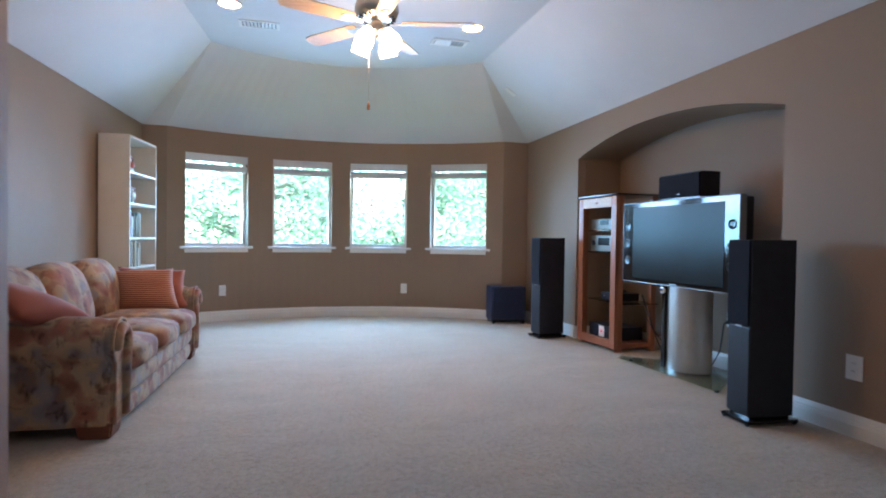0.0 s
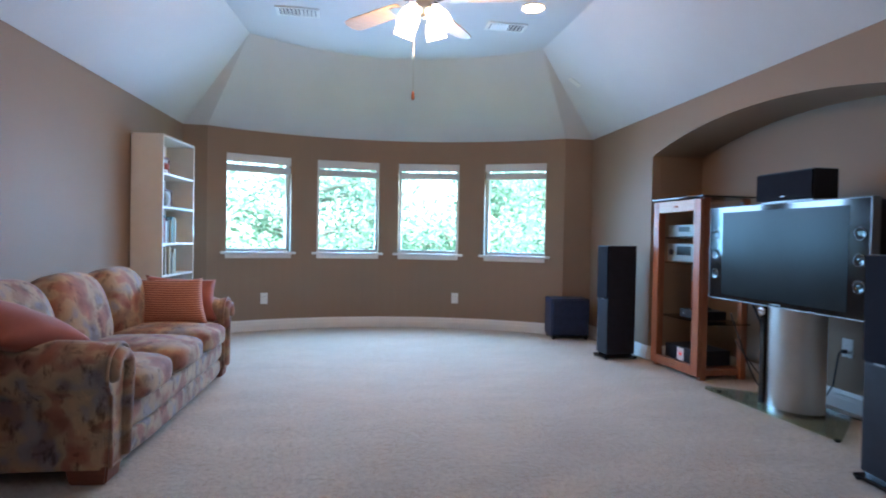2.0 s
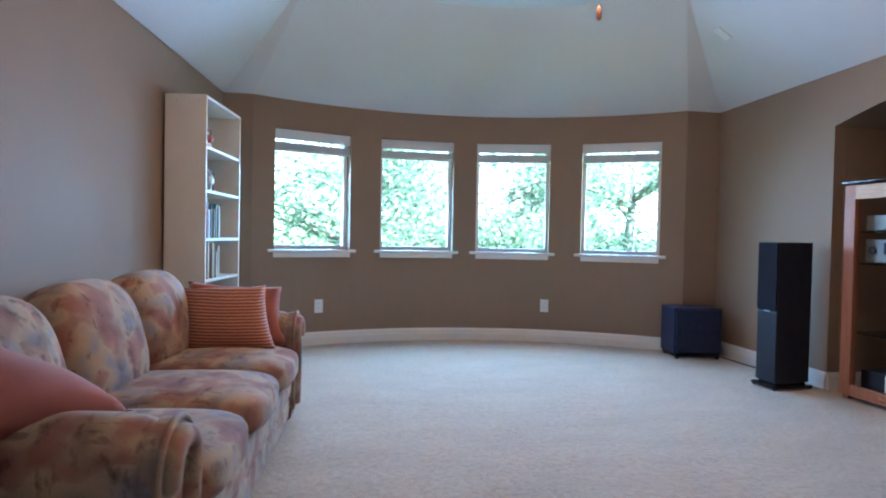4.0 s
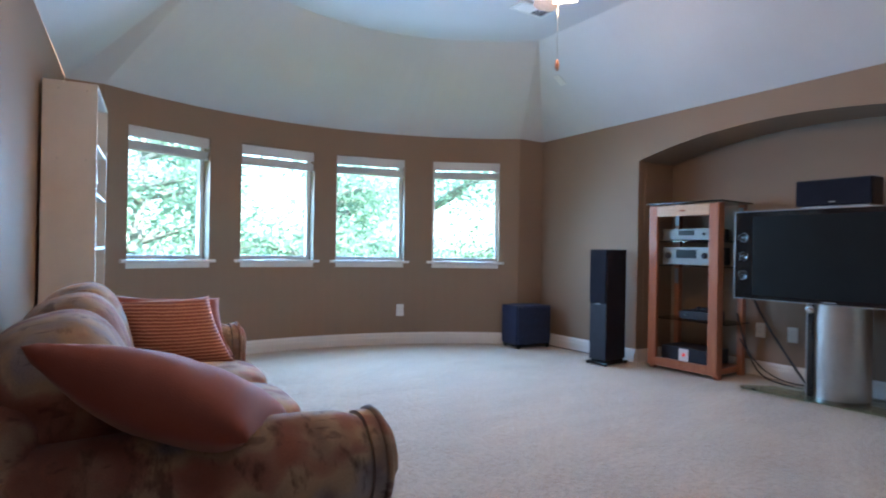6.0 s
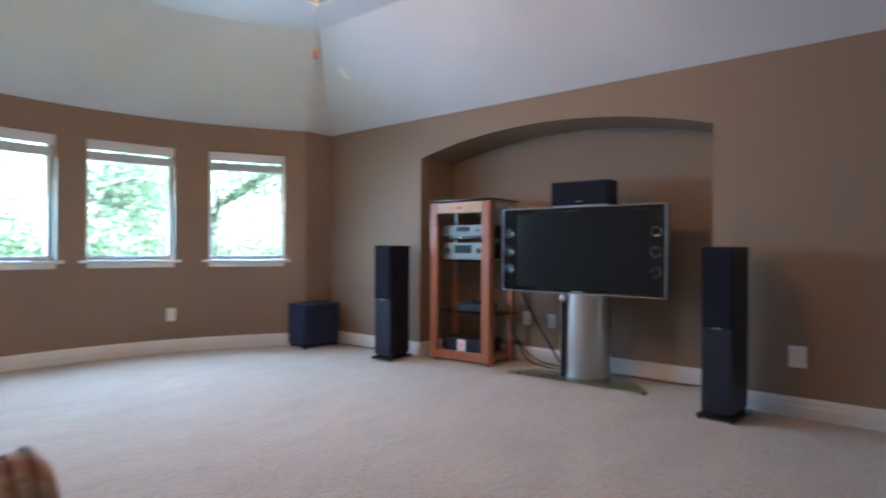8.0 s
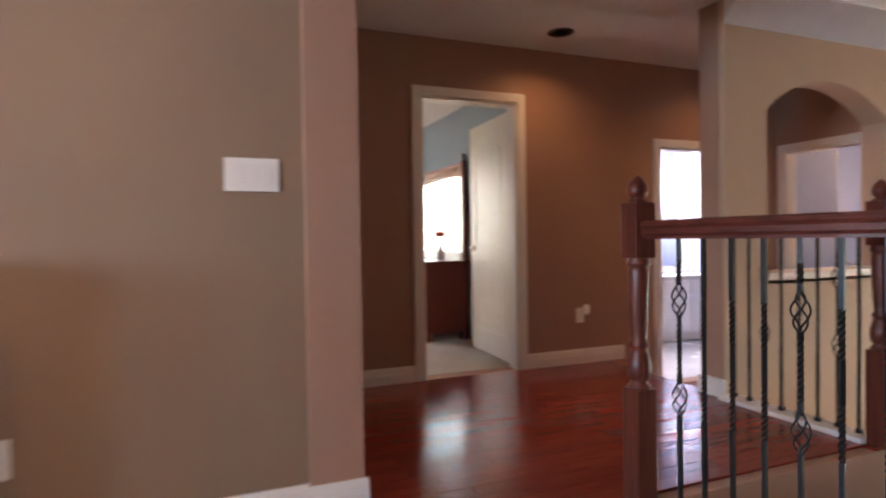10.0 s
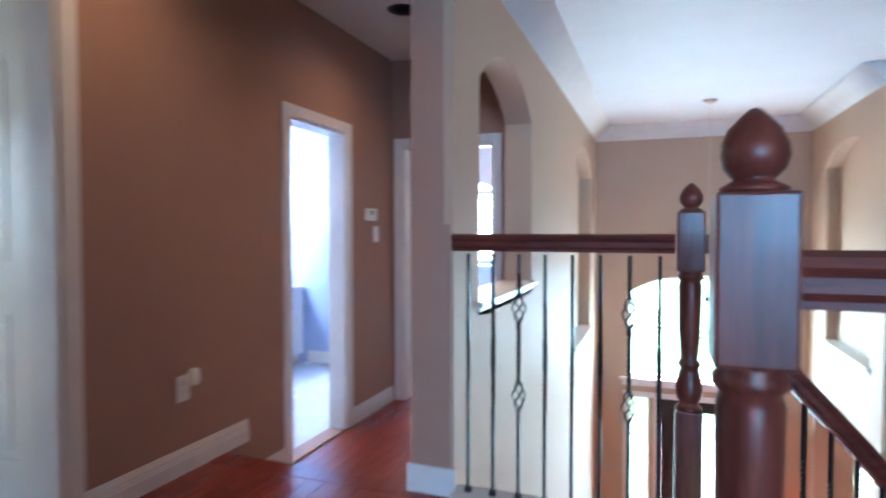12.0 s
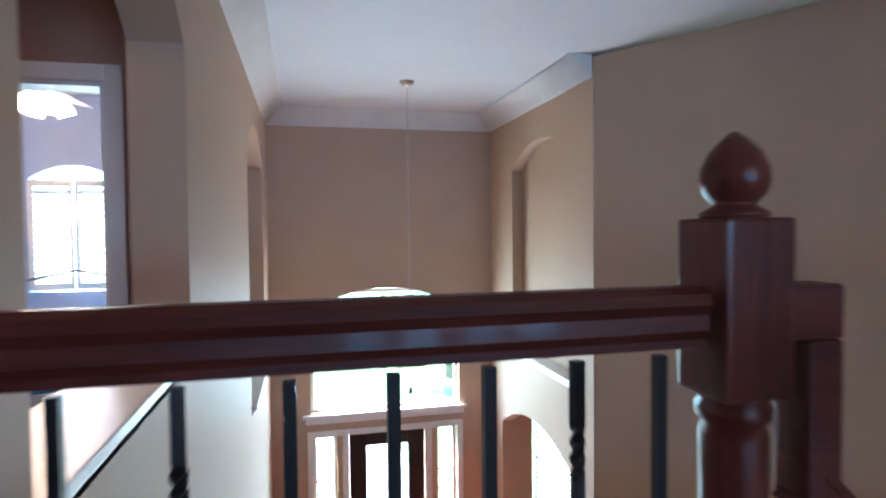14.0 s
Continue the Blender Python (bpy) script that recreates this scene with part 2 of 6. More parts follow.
M_CABWOOD = wood("orange_alder", (0.33, 0.105, 0.052), (0.46, 0.17, 0.085), 0.35, "z")
M_CABRAIL = wood("pale_alder", (0.50, 0.30, 0.18), (0.62, 0.40, 0.26), 0.35, "y")
M_DRESSER = wood("cherry_dresser", (0.10, 0.02, 0.015), (0.20, 0.05, 0.03), 0.3, "y")
M_FOOT = wood("red_brown_foot", (0.16, 0.05, 0.03), (0.26, 0.085, 0.05), 0.4, "x")
M_BLADE = wood("maple_blade", (0.42, 0.27, 0.14), (0.58, 0.40, 0.22), 0.4, "x")
M_IRON = plain("black_iron", (0.02, 0.02, 0.021), 0.45, 0.6, bumpy=0.1)
# Blue daylight is mixed into these two blacks, strongest for the subwoofer.
M_BLACK = plain("black_ash_vinyl", (0.014, 0.015, 0.024), 0.42, var=0.3, scale=20, bumpy=0.15, spec=0.35)
M_BLACK_DAYLIT = plain("daylit_black_vinyl", (0.018, 0.024, 0.055), 0.45, var=0.25, scale=20, bumpy=0.15, spec=0.3)
M_FRONTDOOR = wood("dark_walnut", (0.022, 0.014, 0.012), (0.05, 0.032, 0.028), 0.4, "z")
M_MIRROR = plain("mirror_silver", (0.86, 0.88, 0.88), 0.02, 1.0, var=0.0, bumpy=0)
M_CLOTH = plain("speaker_cloth", (0.013, 0.014, 0.021), 0.9, var=0.2, grain=600, bumpy=0.4, spec=0.1)
M_GLOSSBLK = plain("gloss_black", (0.008, 0.008, 0.009), 0.08, bumpy=0)
M_SCREEN = plain("screen_glass", (0.012, 0.014, 0.015), 0.24, var=0.05, bumpy=0, spec=0.10)
M_FACEPLATE = plain("satin_grey_faceplate", (0.21, 0.225, 0.22), 0.5, 0.45, bumpy=0.05)
M_SILVER = plain("brushed_silver", (0.28, 0.29, 0.30), 0.42, 0.8, bumpy=0.05)
M_BRUSHED = plain("brushed_steel", (0.50, 0.49, 0.47), 0.38, 0.85, var=0.08, bumpy=0.08)
M_CHROME = plain("chrome", (0.75, 0.75, 0.76), 0.1, 1.0, bumpy=0)
M_NICKEL = plain("brushed_nickel", (0.55, 0.50, 0.44), 0.3, 1.0, bumpy=0)
M_WHITEPL = plain("white_plastic", (0.74, 0.73, 0.70), 0.4, var=0.04, bumpy=0.0)
M_SHELF = plain("white_laminate", (0.66, 0.60, 0.52), 0.45, var=0.05, bumpy=0.03)
M_UPH = upholstery_mat()
M_RUST = cushion_mat("rust_velvet", False)
M_RUSTS = cushion_mat("rust_ribbed_stripe", True)
M_GLASS = glass_mat("window_glass", (0.80, 0.98, 1.0))
M_TINT = glass_mat("smoked_glass", (0.50, 0.55, 0.50))
M_PLATE = glass_mat("stand_glass", (0.80, 0.86, 0.78))
M_BLIND = plain("white_blind_slat", (0.62, 0.63, 0.64), 0.5, var=0.04, bumpy=0)
M_TILE = plain("white_floor_tile", (0.78, 0.79, 0.80), 0.25, var=0.08, scale=3)
M_CABLE = plain("black_cable", (0.02, 0.02, 0.022), 0.6, bumpy=0)
M_BULB = emitter("lit_frosted_shade", (1.0, 0.80, 0.58), 1.6)
M_CAN = emitter("lit_downlight", (1.0, 0.84, 0.66), 1.2)
M_BARK = plain("bark", (0.24, 0.21, 0.18), 0.9, var=0.3, grain=30, bumpy=0.6, dist=0.02)
M_LEAF = leaf_mat("green_leaf", (0.12, 0.20, 0.13), (0.30, 0.40, 0.30))
M_GRASS = plain("lawn", (0.10, 0.16, 0.05), 0.9, var=0.35, scale=0.7, grain=14, bumpy=0.5, dist=0.03)
M_CONC = plain("concrete_walk", (0.42, 0.40, 0.37), 0.85, var=0.12, scale=2, grain=40)
M_BEDBLUE = plain("turquoise_bedspread", (0.05, 0.32, 0.55), 0.8, var=0.3, scale=9, bumpy=0.2)
M_DOORWHT = plain("cream_door_paint", (0.74, 0.69, 0.60), 0.35, var=0.04, bumpy=0.04)

# ---- mesh helpers ----


def part(name, bm, mat, parent=None, label="", smooth=False, keep=False):
    me = bpy.data.meshes.new(name)
    if smooth:
        for f in bm.faces:
            f.smooth = True
    bm.to_mesh(me)
    bm.free()
    me.materials.append(mat)
    ob = new(name, me)
    if parent is not None:
        ob.parent = parent
    if label:
        ob["label"] = label
    return ob


def base(name, x, y, z, rz, label, category, group=""):
    """an Empty at a thing's foot, that carries its parts"""
    ob = new(name)
    ob.empty_display_size = 0.1
    ob.matrix_basis = pose(x, y, z, 0, 0, rz)
    return tagged(ob, label, category, group)


def struct(name, bm, mat, label, category, smooth=False):
    return tagged(part(name, bm, mat, smooth=smooth), label, category, "", "structure")


def box(bm, x0, x1, y0, y1, z0, z1, bev=0.0, m=None):
    g = bmesh.new()
    v = [g.verts.new((x, y, z)) for z in (z0, z1) for x, y in ((x0, y0), (x1, y0), (x1, y1), (x0, y1))]
    for q in ((3, 2, 1, 0), (4, 5, 6, 7), (0, 1, 5, 4), (1, 2, 6, 5), (2, 3, 7, 6), (3, 0, 4, 7)):
        g.faces.new([v[i] for i in q])
    if bev:
        bmesh.ops.bevel(g, geom=g.edges[:], offset=bev, segments=2, profile=0.6, affect="EDGES")
    join(bm, g, m)
    return bm


def join(bm, g, m=None):
    if m is not None:
        bmesh.ops.transform(g, matrix=m, verts=g.verts)
    g.verts.index_update()
    vs = [bm.verts.new(v.co) for v in g.verts]
    for f in g.faces:
        nf = bm.faces.new([vs[v.index] for v in f.verts])
        nf.smooth = f.smooth
    g.free()


def tube(bm, pts, r, seg=10, caps=True, close=False):
    """a round bar along points; r is one radius or one for each point"""
    pts = [Vector(p) for p in pts]
    rings = []
    up = Vector((0.0123, 0.0456, 1)).normalized()
    n = len(pts)
    side = None
    for i, p in enumerate(pts):
        a = pts[(i - 1) % n] if (close or i) else pts[0]
        b = pts[(i + 1) % n] if (close or i < n - 1) else pts[-1]
        d = (b - a).normalized()
        if side is None:
            side = d.cross(up)
            if side.length < 1e-3:
                side = d.cross(Vector((1, 0, 0)))
        side = (side - d * side.dot(d)).normalized()
        u = d.cross(side)
        rr = r[i] if isinstance(r, (list, tuple)) else r
        rings.append([bm.verts.new(p + (side * math.cos(2 * math.pi * k / seg) + u * math.sin(2 * math.pi * k / seg)) * rr) for k in range(seg)])
    for i in range(n if close else n - 1):
        A, B = rings[i], rings[(i + 1) % n]
        for k in range(seg):
            f = bm.faces.new((A[k], A[(k + 1) % seg], B[(k + 1) % seg], B[k]))
            f.smooth = True
    if caps and not close:
        bm.faces.new(rings[0][::-1])
        bm.faces.new(rings[-1])
    return bm


def lathe(bm, prof, cx=0.0, cy=0.0, seg=24, m=None, caps=True):
    """a turned piece: (radius, height) from the bottom to the top"""
    g = bmesh.new()
    rings = []
    for r, z in prof:
        rings.append([g.verts.new((cx + r * math.cos(2 * math.pi * k / seg), cy + r * math.sin(2 * math.pi * k / seg), z)) for k in range(seg)])
    for A, B in zip(rings, rings[1:]):
        for k in range(seg):
            f = g.faces.new((A[k], A[(k + 1) % seg], B[(k + 1) % seg], B[k]))
            f.smooth = True
    if caps and prof[0][0] > 1e-4:
        g.faces.new(rings[0][::-1])
    if caps and prof[-1][0] > 1e-4:
        g.faces.new(rings[-1])
    bmesh.ops.remove_doubles(g, verts=g.verts, dist=1e-6)
    join(bm, g, m)
    return bm


def prism(bm, poly, z0, z1, m=None, bev=0.0):
    """a plate with the outline poly (x, y), from z0 to z1"""
    g = bmesh.new()
    lo = [g.verts.new((x, y, z0)) for x, y in poly]
    hi = [g.verts.new((x, y, z1)) for x, y in poly]
    n = len(poly)
    g.faces.new(lo[::-1])
    g.faces.new(hi)
    for i in range(n):
        g.faces.new((lo[i], lo[(i + 1) % n], hi[(i + 1) % n], hi[i]))
    bmesh.ops.recalc_face_normals(g, faces=g.faces)
    if bev:
        bmesh.ops.bevel(g, geom=g.edges[:], offset=bev, segments=2, profile=0.6, affect="EDGES")
    join(bm, g, m)
    return bm


def puff(bm, c, h, n=4.0, seg=10, m=None, crown=0.0):
    """a stuffed block: a box of half sizes h with full, rounded edges; crown lifts its middle"""
    g = bmesh.new()
    bmesh.ops.create_cube(g, size=2.0)
    bmesh.ops.subdivide_edges(g, edges=g.edges[:], cuts=seg, use_grid_fill=True)
    for v in g.verts:
        p = v.co
        q = Vector([math.copysign(abs(math.tan(a * 0.7854)), a) for a in p])
        k = (abs(q.x) ** n + abs(q.y) ** n + abs(q.z) ** n) ** (1 / n)
        d = q / k
        lift = crown * max(0, 1 - d.x * d.x) * max(0, 1 - d.y * d.y) * (1 if d.z > 0 else -0.2)
        v.co = Vector((c[0] + d.x * h[0], c[1] + d.y * h[1], c[2] + d.z * h[2] + lift))
    for f in g.faces:
        f.smooth = True
    join(bm, g, m)
    return bm


def pillow(w, h, t, seed=0):
    """a throw pillow standing in the xz plane, middle at the origin"""
    g = bmesh.new()
    N = 16
    front, back = {}, {}
    for i in range(N + 1):
        for j in range(N + 1):
            u, v = 2 * i / N - 1, 2 * j / N - 1
            pinch = 1 - 0.10 * (1 - v * v) * abs(u) ** 3
            pin2 = 1 - 0.10 * (1 - u * u) * abs(v) ** 3
            d = t * ((1 - u * u) * (1 - v * v)) ** 0.52
            d *= 1 + 0.10 * noise.noise(Vector((u * 2 + seed, v * 2, seed * 1.7)))
            x, z = u * w * pinch, v * h * pin2
            front[i, j] = g.verts.new((x, -d, z))
            back[i, j] = front[i, j] if i in (0, N) or j in (0, N) else g.verts.new((x, d, z))
    for i in range(N):
        for j in range(N):
            g.faces.new((front[i, j], front[i + 1, j], front[i + 1, j + 1], front[i, j + 1]))
            g.faces.new((back[i, j], back[i, j + 1], back[i + 1, j + 1], back[i + 1, j]))
    for f in g.faces:
        f.smooth = True
    return g


def wall_cells(P, us, zs, holes, d0=0.0, d1=0.12):
    """a wall with thickness and rectangular openings; P(u, d, z) lays it out"""
    bm = bmesh.new()
    us, zs = sorted(set(us)), sorted(set(zs))
    memo = {}

    def vert(i, d, j):
        if (i, d, j) not in memo:
            memo[i, d, j] = bm.verts.new(P(us[i], d, zs[j]))
        return memo[i, d, j]

    def solid(i, j):
        if not (0 <= i < len(us) - 1 and 0 <= j < len(zs) - 1):
            return False
        u, z = (us[i] + us[i + 1]) / 2, (zs[j] + zs[j + 1]) / 2
        return not any(a < u < b and c < z < d for a, b, c, d in holes)

    for i in range(len(us) - 1):
        for j in range(len(zs) - 1):
            if not solid(i, j):
                continue
            bm.faces.new((vert(i, d0, j), vert(i + 1, d0, j), vert(i + 1, d0, j + 1), vert(i, d0, j + 1)))
            bm.faces.new((vert(i, d1, j), vert(i, d1, j + 1), vert(i + 1, d1, j + 1), vert(i + 1, d1, j)))
            if not solid(i - 1, j):
                bm.faces.new((vert(i, d0, j), vert(i, d0, j + 1), vert(i, d1, j + 1), vert(i, d1, j)))
            if not solid(i + 1, j):
                bm.faces.new((vert(i + 1, d0, j), vert(i + 1, d1, j), vert(i + 1, d1, j + 1), vert(i + 1, d0, j + 1)))
            if not solid(i, j - 1):
                bm.faces.new((vert(i, d0, j), vert(i, d1, j), vert(i + 1, d1, j), vert(i + 1, d0, j)))
            if not solid(i, j + 1):
                bm.faces.new((vert(i, d0, j + 1), vert(i + 1, d0, j + 1), vert(i + 1, d1, j + 1), vert(i, d1, j + 1)))
    bmesh.ops.recalc_face_normals(bm, faces=bm.faces)
    return bm


def spandrel(bm, P, ua, ub, spring, top, d0, d1, n=24):
    """fills an opening's square head down to an arch"""
    rows = []
    rise, half = top - spring, (ub - ua) / 2
    R = (half * half + rise * rise) / (2 * rise) if rise < half else None
    for k in range(n + 1):
        u = ua + (ub - ua) * k / n
        s = (u - (ua + ub) / 2)
        z = top - (R - math.sqrt(max(0, R * R - s * s))) if R else spring + rise * math.sqrt(max(0, 1 - (s / half) ** 2))
        z = min(z, top - 0.0005)
        rows.append([bm.verts.new(P(u, d, zz)) for d in (d0, d1) for zz in (z, top)])
    for A, B in zip(rows, rows[1:]):
        bm.faces.new((A[0], B[0], B[1], A[1]))
        bm.faces.new((A[2], A[3], B[3], B[2]))
        bm.faces.new((A[0], A[2], B[2], B[0]))
    bmesh.ops.recalc_face_normals(bm, faces=bm.faces)
    return bm


def along_x(y, sign=1):
    return lambda u, d, z: Vector((u, y + sign * d, z))


def along_y(x, sign=1):
    return lambda u, d, z: Vector((x + sign * d, u, z))


def skirting(bm, P, u0, u1, z, h=0.115, n=1):
    """moulded baseboard in front of a wall: a tall flat with stepped beads"""
    prof = [(0.0, 0.0), (0.016, 0.0), (0.016, h * 0.55), (0.0135, h * 0.58), (0.0135, h * 0.66), (0.011, h * 0.69), (0.011, h * 0.8), (0.007, h * 0.9), (0.004, h), (0.0, h)]
    rows = [[bm.verts.new(P(u0 + (u1 - u0) * k / n, -a, z + b)) for a, b in prof] for k in range(n + 1)]
    for A, B in zip(rows, rows[1:]):
        for i in range(len(prof) - 1):
            bm.faces.new((A[i], B[i], B[i + 1], A[i + 1]))
    bm.faces.new(rows[0])
    bm.faces.new(rows[-1][::-1])
    bmesh.ops.recalc_face_normals(bm, faces=bm.faces)
    return bm

# ---- the large structure ----
TOP = 2.117            # where the media room's walls meet the sloped ceiling
FLAT = 2.72           # its flat middle
HALL_C = 2.45         # hall and entry ceiling
LOW = -0.27           # the lower hall
ENTRY = -3.25         # the entry floor
XE = 4.69             # hall wall with the doors
XS0, XS1 = 3.47, 3.65  # wall between stairwell and lower hall

# media room walls
P_TV = along_y(2.98, 1)
bm = wall_cells(P_TV, [1.08, 2.50, 4.95, 6.36], [0, 1.928, TOP + 0.16], [(2.50, 4.95, 0, 1.928)])
spandrel(bm, P_TV, 2.50, 4.95, 1.762, 1.928, 0.0, 0.47, 40)
struct("wall_east", bm, M_TAUPE, "taupe painted wall with a wide arched media niche", "wall")
bm = bmesh.new()
box(bm, 3.45, 3.57, 2.38, 5.07, 0, 1.98)
box(bm, 3.06, 3.45, 2.38, 2.503, 0, 1.98)
box(bm, 3.06, 3.45, 4.947, 5.07, 0, 1.98)
# Unseen slab over the niche, added to keep sunlight out.
box(bm, 3.06, 3.57, 2.38, 5.07, 1.981, 2.02)
struct("niche_wall", bm, M_TAUPE, "taupe painted back and sides of the media niche", "wall")


def P_W(u, d, z):
    return Vector((-1.25 - 0.073 * (6.5 - u) - d, u, z))


struct("wall_west", wall_cells(P_W, [1.08, 6.52], [0, TOP + 0.16], []), M_TAUPE, "plain taupe painted wall behind the sofa", "wall")
P_S = along_x(1.08, -1)
bm = wall_cells(P_S, [-1.80, -0.28, 2.95, XE], [0, 2.05, HALL_C], [(-0.28, 2.95, 0, 2.05)], 0.0, 0.20)
spandrel(bm, P_S, -0.28, 2.95, 1.95, 2.05, 0.0, 0.20, 40)
struct("wall_south", bm, M_HALL, "brown painted wall with a broad shallow-arched opening", "wall")


def P_BOW(u, d, z):
    return Vector((BOW_C[0] + (BOW_R + d) * math.sin(u), BOW_C[1] + (BOW_R + d) * math.cos(u), z))


UA, UB = bow(-1.015), bow(2.67)
us = [UA + (UB - UA) * k / 36 for k in range(37)]
holes = []
for wx, hw in BOW_A:
    a, b = bow(wx - hw), bow(wx + hw)
    us = [u for u in us if not (abs(u - a) < 0.012 or abs(u - b) < 0.012)] + [a, b]
    holes.append((a, b, WZ0, WZ1))
struct("wall_north", wall_cells(P_BOW, us, [0, WZ0, WZ1, TOP + 0.12], holes, 0.0, 0.16), M_TAUPE, "bowed taupe wall with four tall windows", "wall")
bm = bmesh.new()
yl, yr = P_BOW(UA, 0, 0).y, P_BOW(UB, 0, 0).y
box(bm, -1.37, -1.015, yl, yl + 0.16, 0, TOP + 0.12)
box(bm, 2.67, 3.10, yr, yr + 0.16, 0, TOP + 0.12)
struct("bow_return_wall", bm, M_TAUPE, "short taupe returns beside the bowed wall", "wall")

# hipped tray ceiling
bm = bmesh.new()
NB = 30
outer, inner = [], []
for k in range(NB + 1):
    t = k / NB
    p = P_BOW(UA + (UB - UA) * t, 0, TOP)
    outer.append(p)
    inner.append(Vector((-0.461 + 2.529 * t, 5.398 - 0.15 * t + 0.49 * (1 - (2 * t - 1) ** 2), FLAT)))
outer = [Vector((-1.25, yl, TOP))] + outer + [Vector((2.98, yr, TOP))]
inner = [inner[0]] + inner + [inner[-1]]
vo = [bm.verts.new(p) for p in outer]
vi = [bm.verts.new(p) for p in inner[1:-1]]
vi = [vi[0]] + vi + [vi[-1]]
for k in range(len(vo) - 1):
    if vi[k] is vi[k + 1]:
        bm.faces.new((vo[k], vo[k + 1], vi[k]))
    else:
        bm.faces.new((vo[k], vo[k + 1], vi[k + 1], vi[k]))
sw, se = bm.verts.new((-1.646, 1.08, TOP + 0.04)), bm.verts.new((2.98, 1.08, TOP + 0.045))
iw, ie = bm.verts.new((-0.80, 1.95, FLAT)), bm.verts.new((2.068, 1.95, FLAT))
bm.faces.new((sw, vo[0], vi[0], iw))
bm.faces.new((vo[-1], se, ie, vi[-1]))
bm.faces.new((se, sw, iw, ie))
bm.faces.new([iw] + vi[1:-1] + [ie])
bmesh.ops.recalc_face_normals(bm, faces=bm.faces)
ceil = struct("ceiling", bm, M_CEIL, "white tray ceiling with sloping sides", "ceiling")
so = ceil.modifiers.new("thickness", "SOLIDIFY")
so.thickness, so.offset = 0.02, 0


# floors
bm = bmesh.new()
poly = [(-1.72, 0.955), (3.0, 0.955), (3.0, 2.4), (3.5, 2.4), (3.5, 5.05), (3.0, 5.05), (3.0, 6.45)]
poly += [(P_BOW(u, 0.05, 0).x, P_BOW(u, 0.05, 0).y) for u in [UB + (UA - UB) * k / 20 for k in range(21)]] + [(-1.3, 6.55)]
prism(bm, poly, -0.25, 0.0)
struct("floor", bm, M_CARPET, "cream cut-pile carpet with vacuum marks", "carpet")
SC = Vector((2.45, -2.72))          # middle of the curved stair


def arc(r, a):
    return (SC.x - r * math.sin(a), SC.y + r * math.cos(a))


bm = bmesh.new()
poly = [(4.75, 0.95), (4.75, -1.56), (2.56, -1.56), (2.56, -0.05)] + [arc(2.67, radians(k)) for k in range(0, 64, 4)] + [(-0.5, -1.45), (-0.5, 0.95)]
prism(bm, poly[::-1], -0.25, -0.012)
struct("landing_subfloor", bm, M_HALL, "landing deck under the wood floor", "floor")
bm = bmesh.new()
box(bm, XS1 - 0.02, XE + 0.06, -3.66, -1.84, LOW - 0.2, LOW - 0.012)
struct("lower_hall_subfloor", bm, M_HALL, "lower hall deck under the wood floor", "floor")

# hall walls
P_E = along_y(XE, 1)
D1, BD = (-0.765, 0.01), (-2.78, -2.135)
bm = wall_cells(P_E, [-3.65, BD[0], BD[1], -1.75, D1[0], D1[1], 0.90], [LOW - 0.2, LOW, 0, 1.76, 2.03, HALL_C],
                [(*BD, LOW, 1.76), (*D1, 0, 2.03)])
struct("wall_hall_east", bm, M_HALL, "brown hall wall with two doorways, tinted rosy for warm light", "wall")
P_END = along_x(-3.53, -1)
struct("wall_hall_end", wall_cells(P_END, [XS1, 3.85, 4.60, XE], [LOW - 0.2, LOW, 1.76, HALL_C], [(3.85, 4.60, LOW, 1.76)]),
       M_HALL, "brown wall at the end of the hall with a doorway, tinted rosy for warm light", "wall")
# wall beside the stairwell, with an arched opening and an arched niche
P_ST = along_y(XS0, 1)
bm = wall_cells(P_ST, [-7.4, -6.75, -5.27, -3.09, -1.89, -1.53], [ENTRY - 0.2, -0.12, 0.735, 1.98, 2.03, HALL_C],
                [(-3.09, -1.89, 0.735, 2.03), (-6.75, -5.27, -0.12, 2.03)], 0.0, XS1 - XS0)
spandrel(bm, P_ST, -3.09, -1.89, 1.80, 2.03, 0.0, XS1 - XS0, 28)
spandrel(bm, P_ST, -6.75, -5.27, 1.75, 2.03, 0.0, XS1 - XS0, 28)
struct("wall_stair_east", bm, M_BEIGE, "beige stairwell wall with an arched opening", "wall")
bm = bmesh.new()
box(bm, XS1 - 0.03, XS1 - 0.002, -6.9, -5.1, -0.2, 2.1)
struct("niche_back_east", bm, M_BEIGE, "beige back of the arched wall niche", "wall")
# The hall colour also puts warm light on the wall's end face.
bm = bmesh.new()
box(bm, XS0 + 0.045, XS1 + 0.006, -1.53, -1.522, 1.12, HALL_C)
box(bm, XS0 + 0.015, XS1 + 0.006, -1.53, -1.522, 0.0, 1.1198)
box(bm, XS1, XS1 + 0.008, -3.53, -1.53, LOW, 0.725)
box(bm, XS1, XS1 + 0.008, -1.88, -1.53, 0.725, HALL_C)
box(bm, XS1, XS1 + 0.008, -3.53, -3.10, 0.725, HALL_C)
struct("hall_face_wall", bm, M_HALL, "brown end and hall side of the stairwell wall, tinted rosy for warm light", "wall")

# entry: far wall with arched window, door and sidelights
P_FAR = along_x(-7.4, -1)
FARH = [(1.36, 3.05, -0.86, 0.52), (2.77, 3.03, ENTRY, -1.12), (1.39, 1.63, ENTRY, -1.12), (1.76, 2.64, ENTRY, -1.12)]
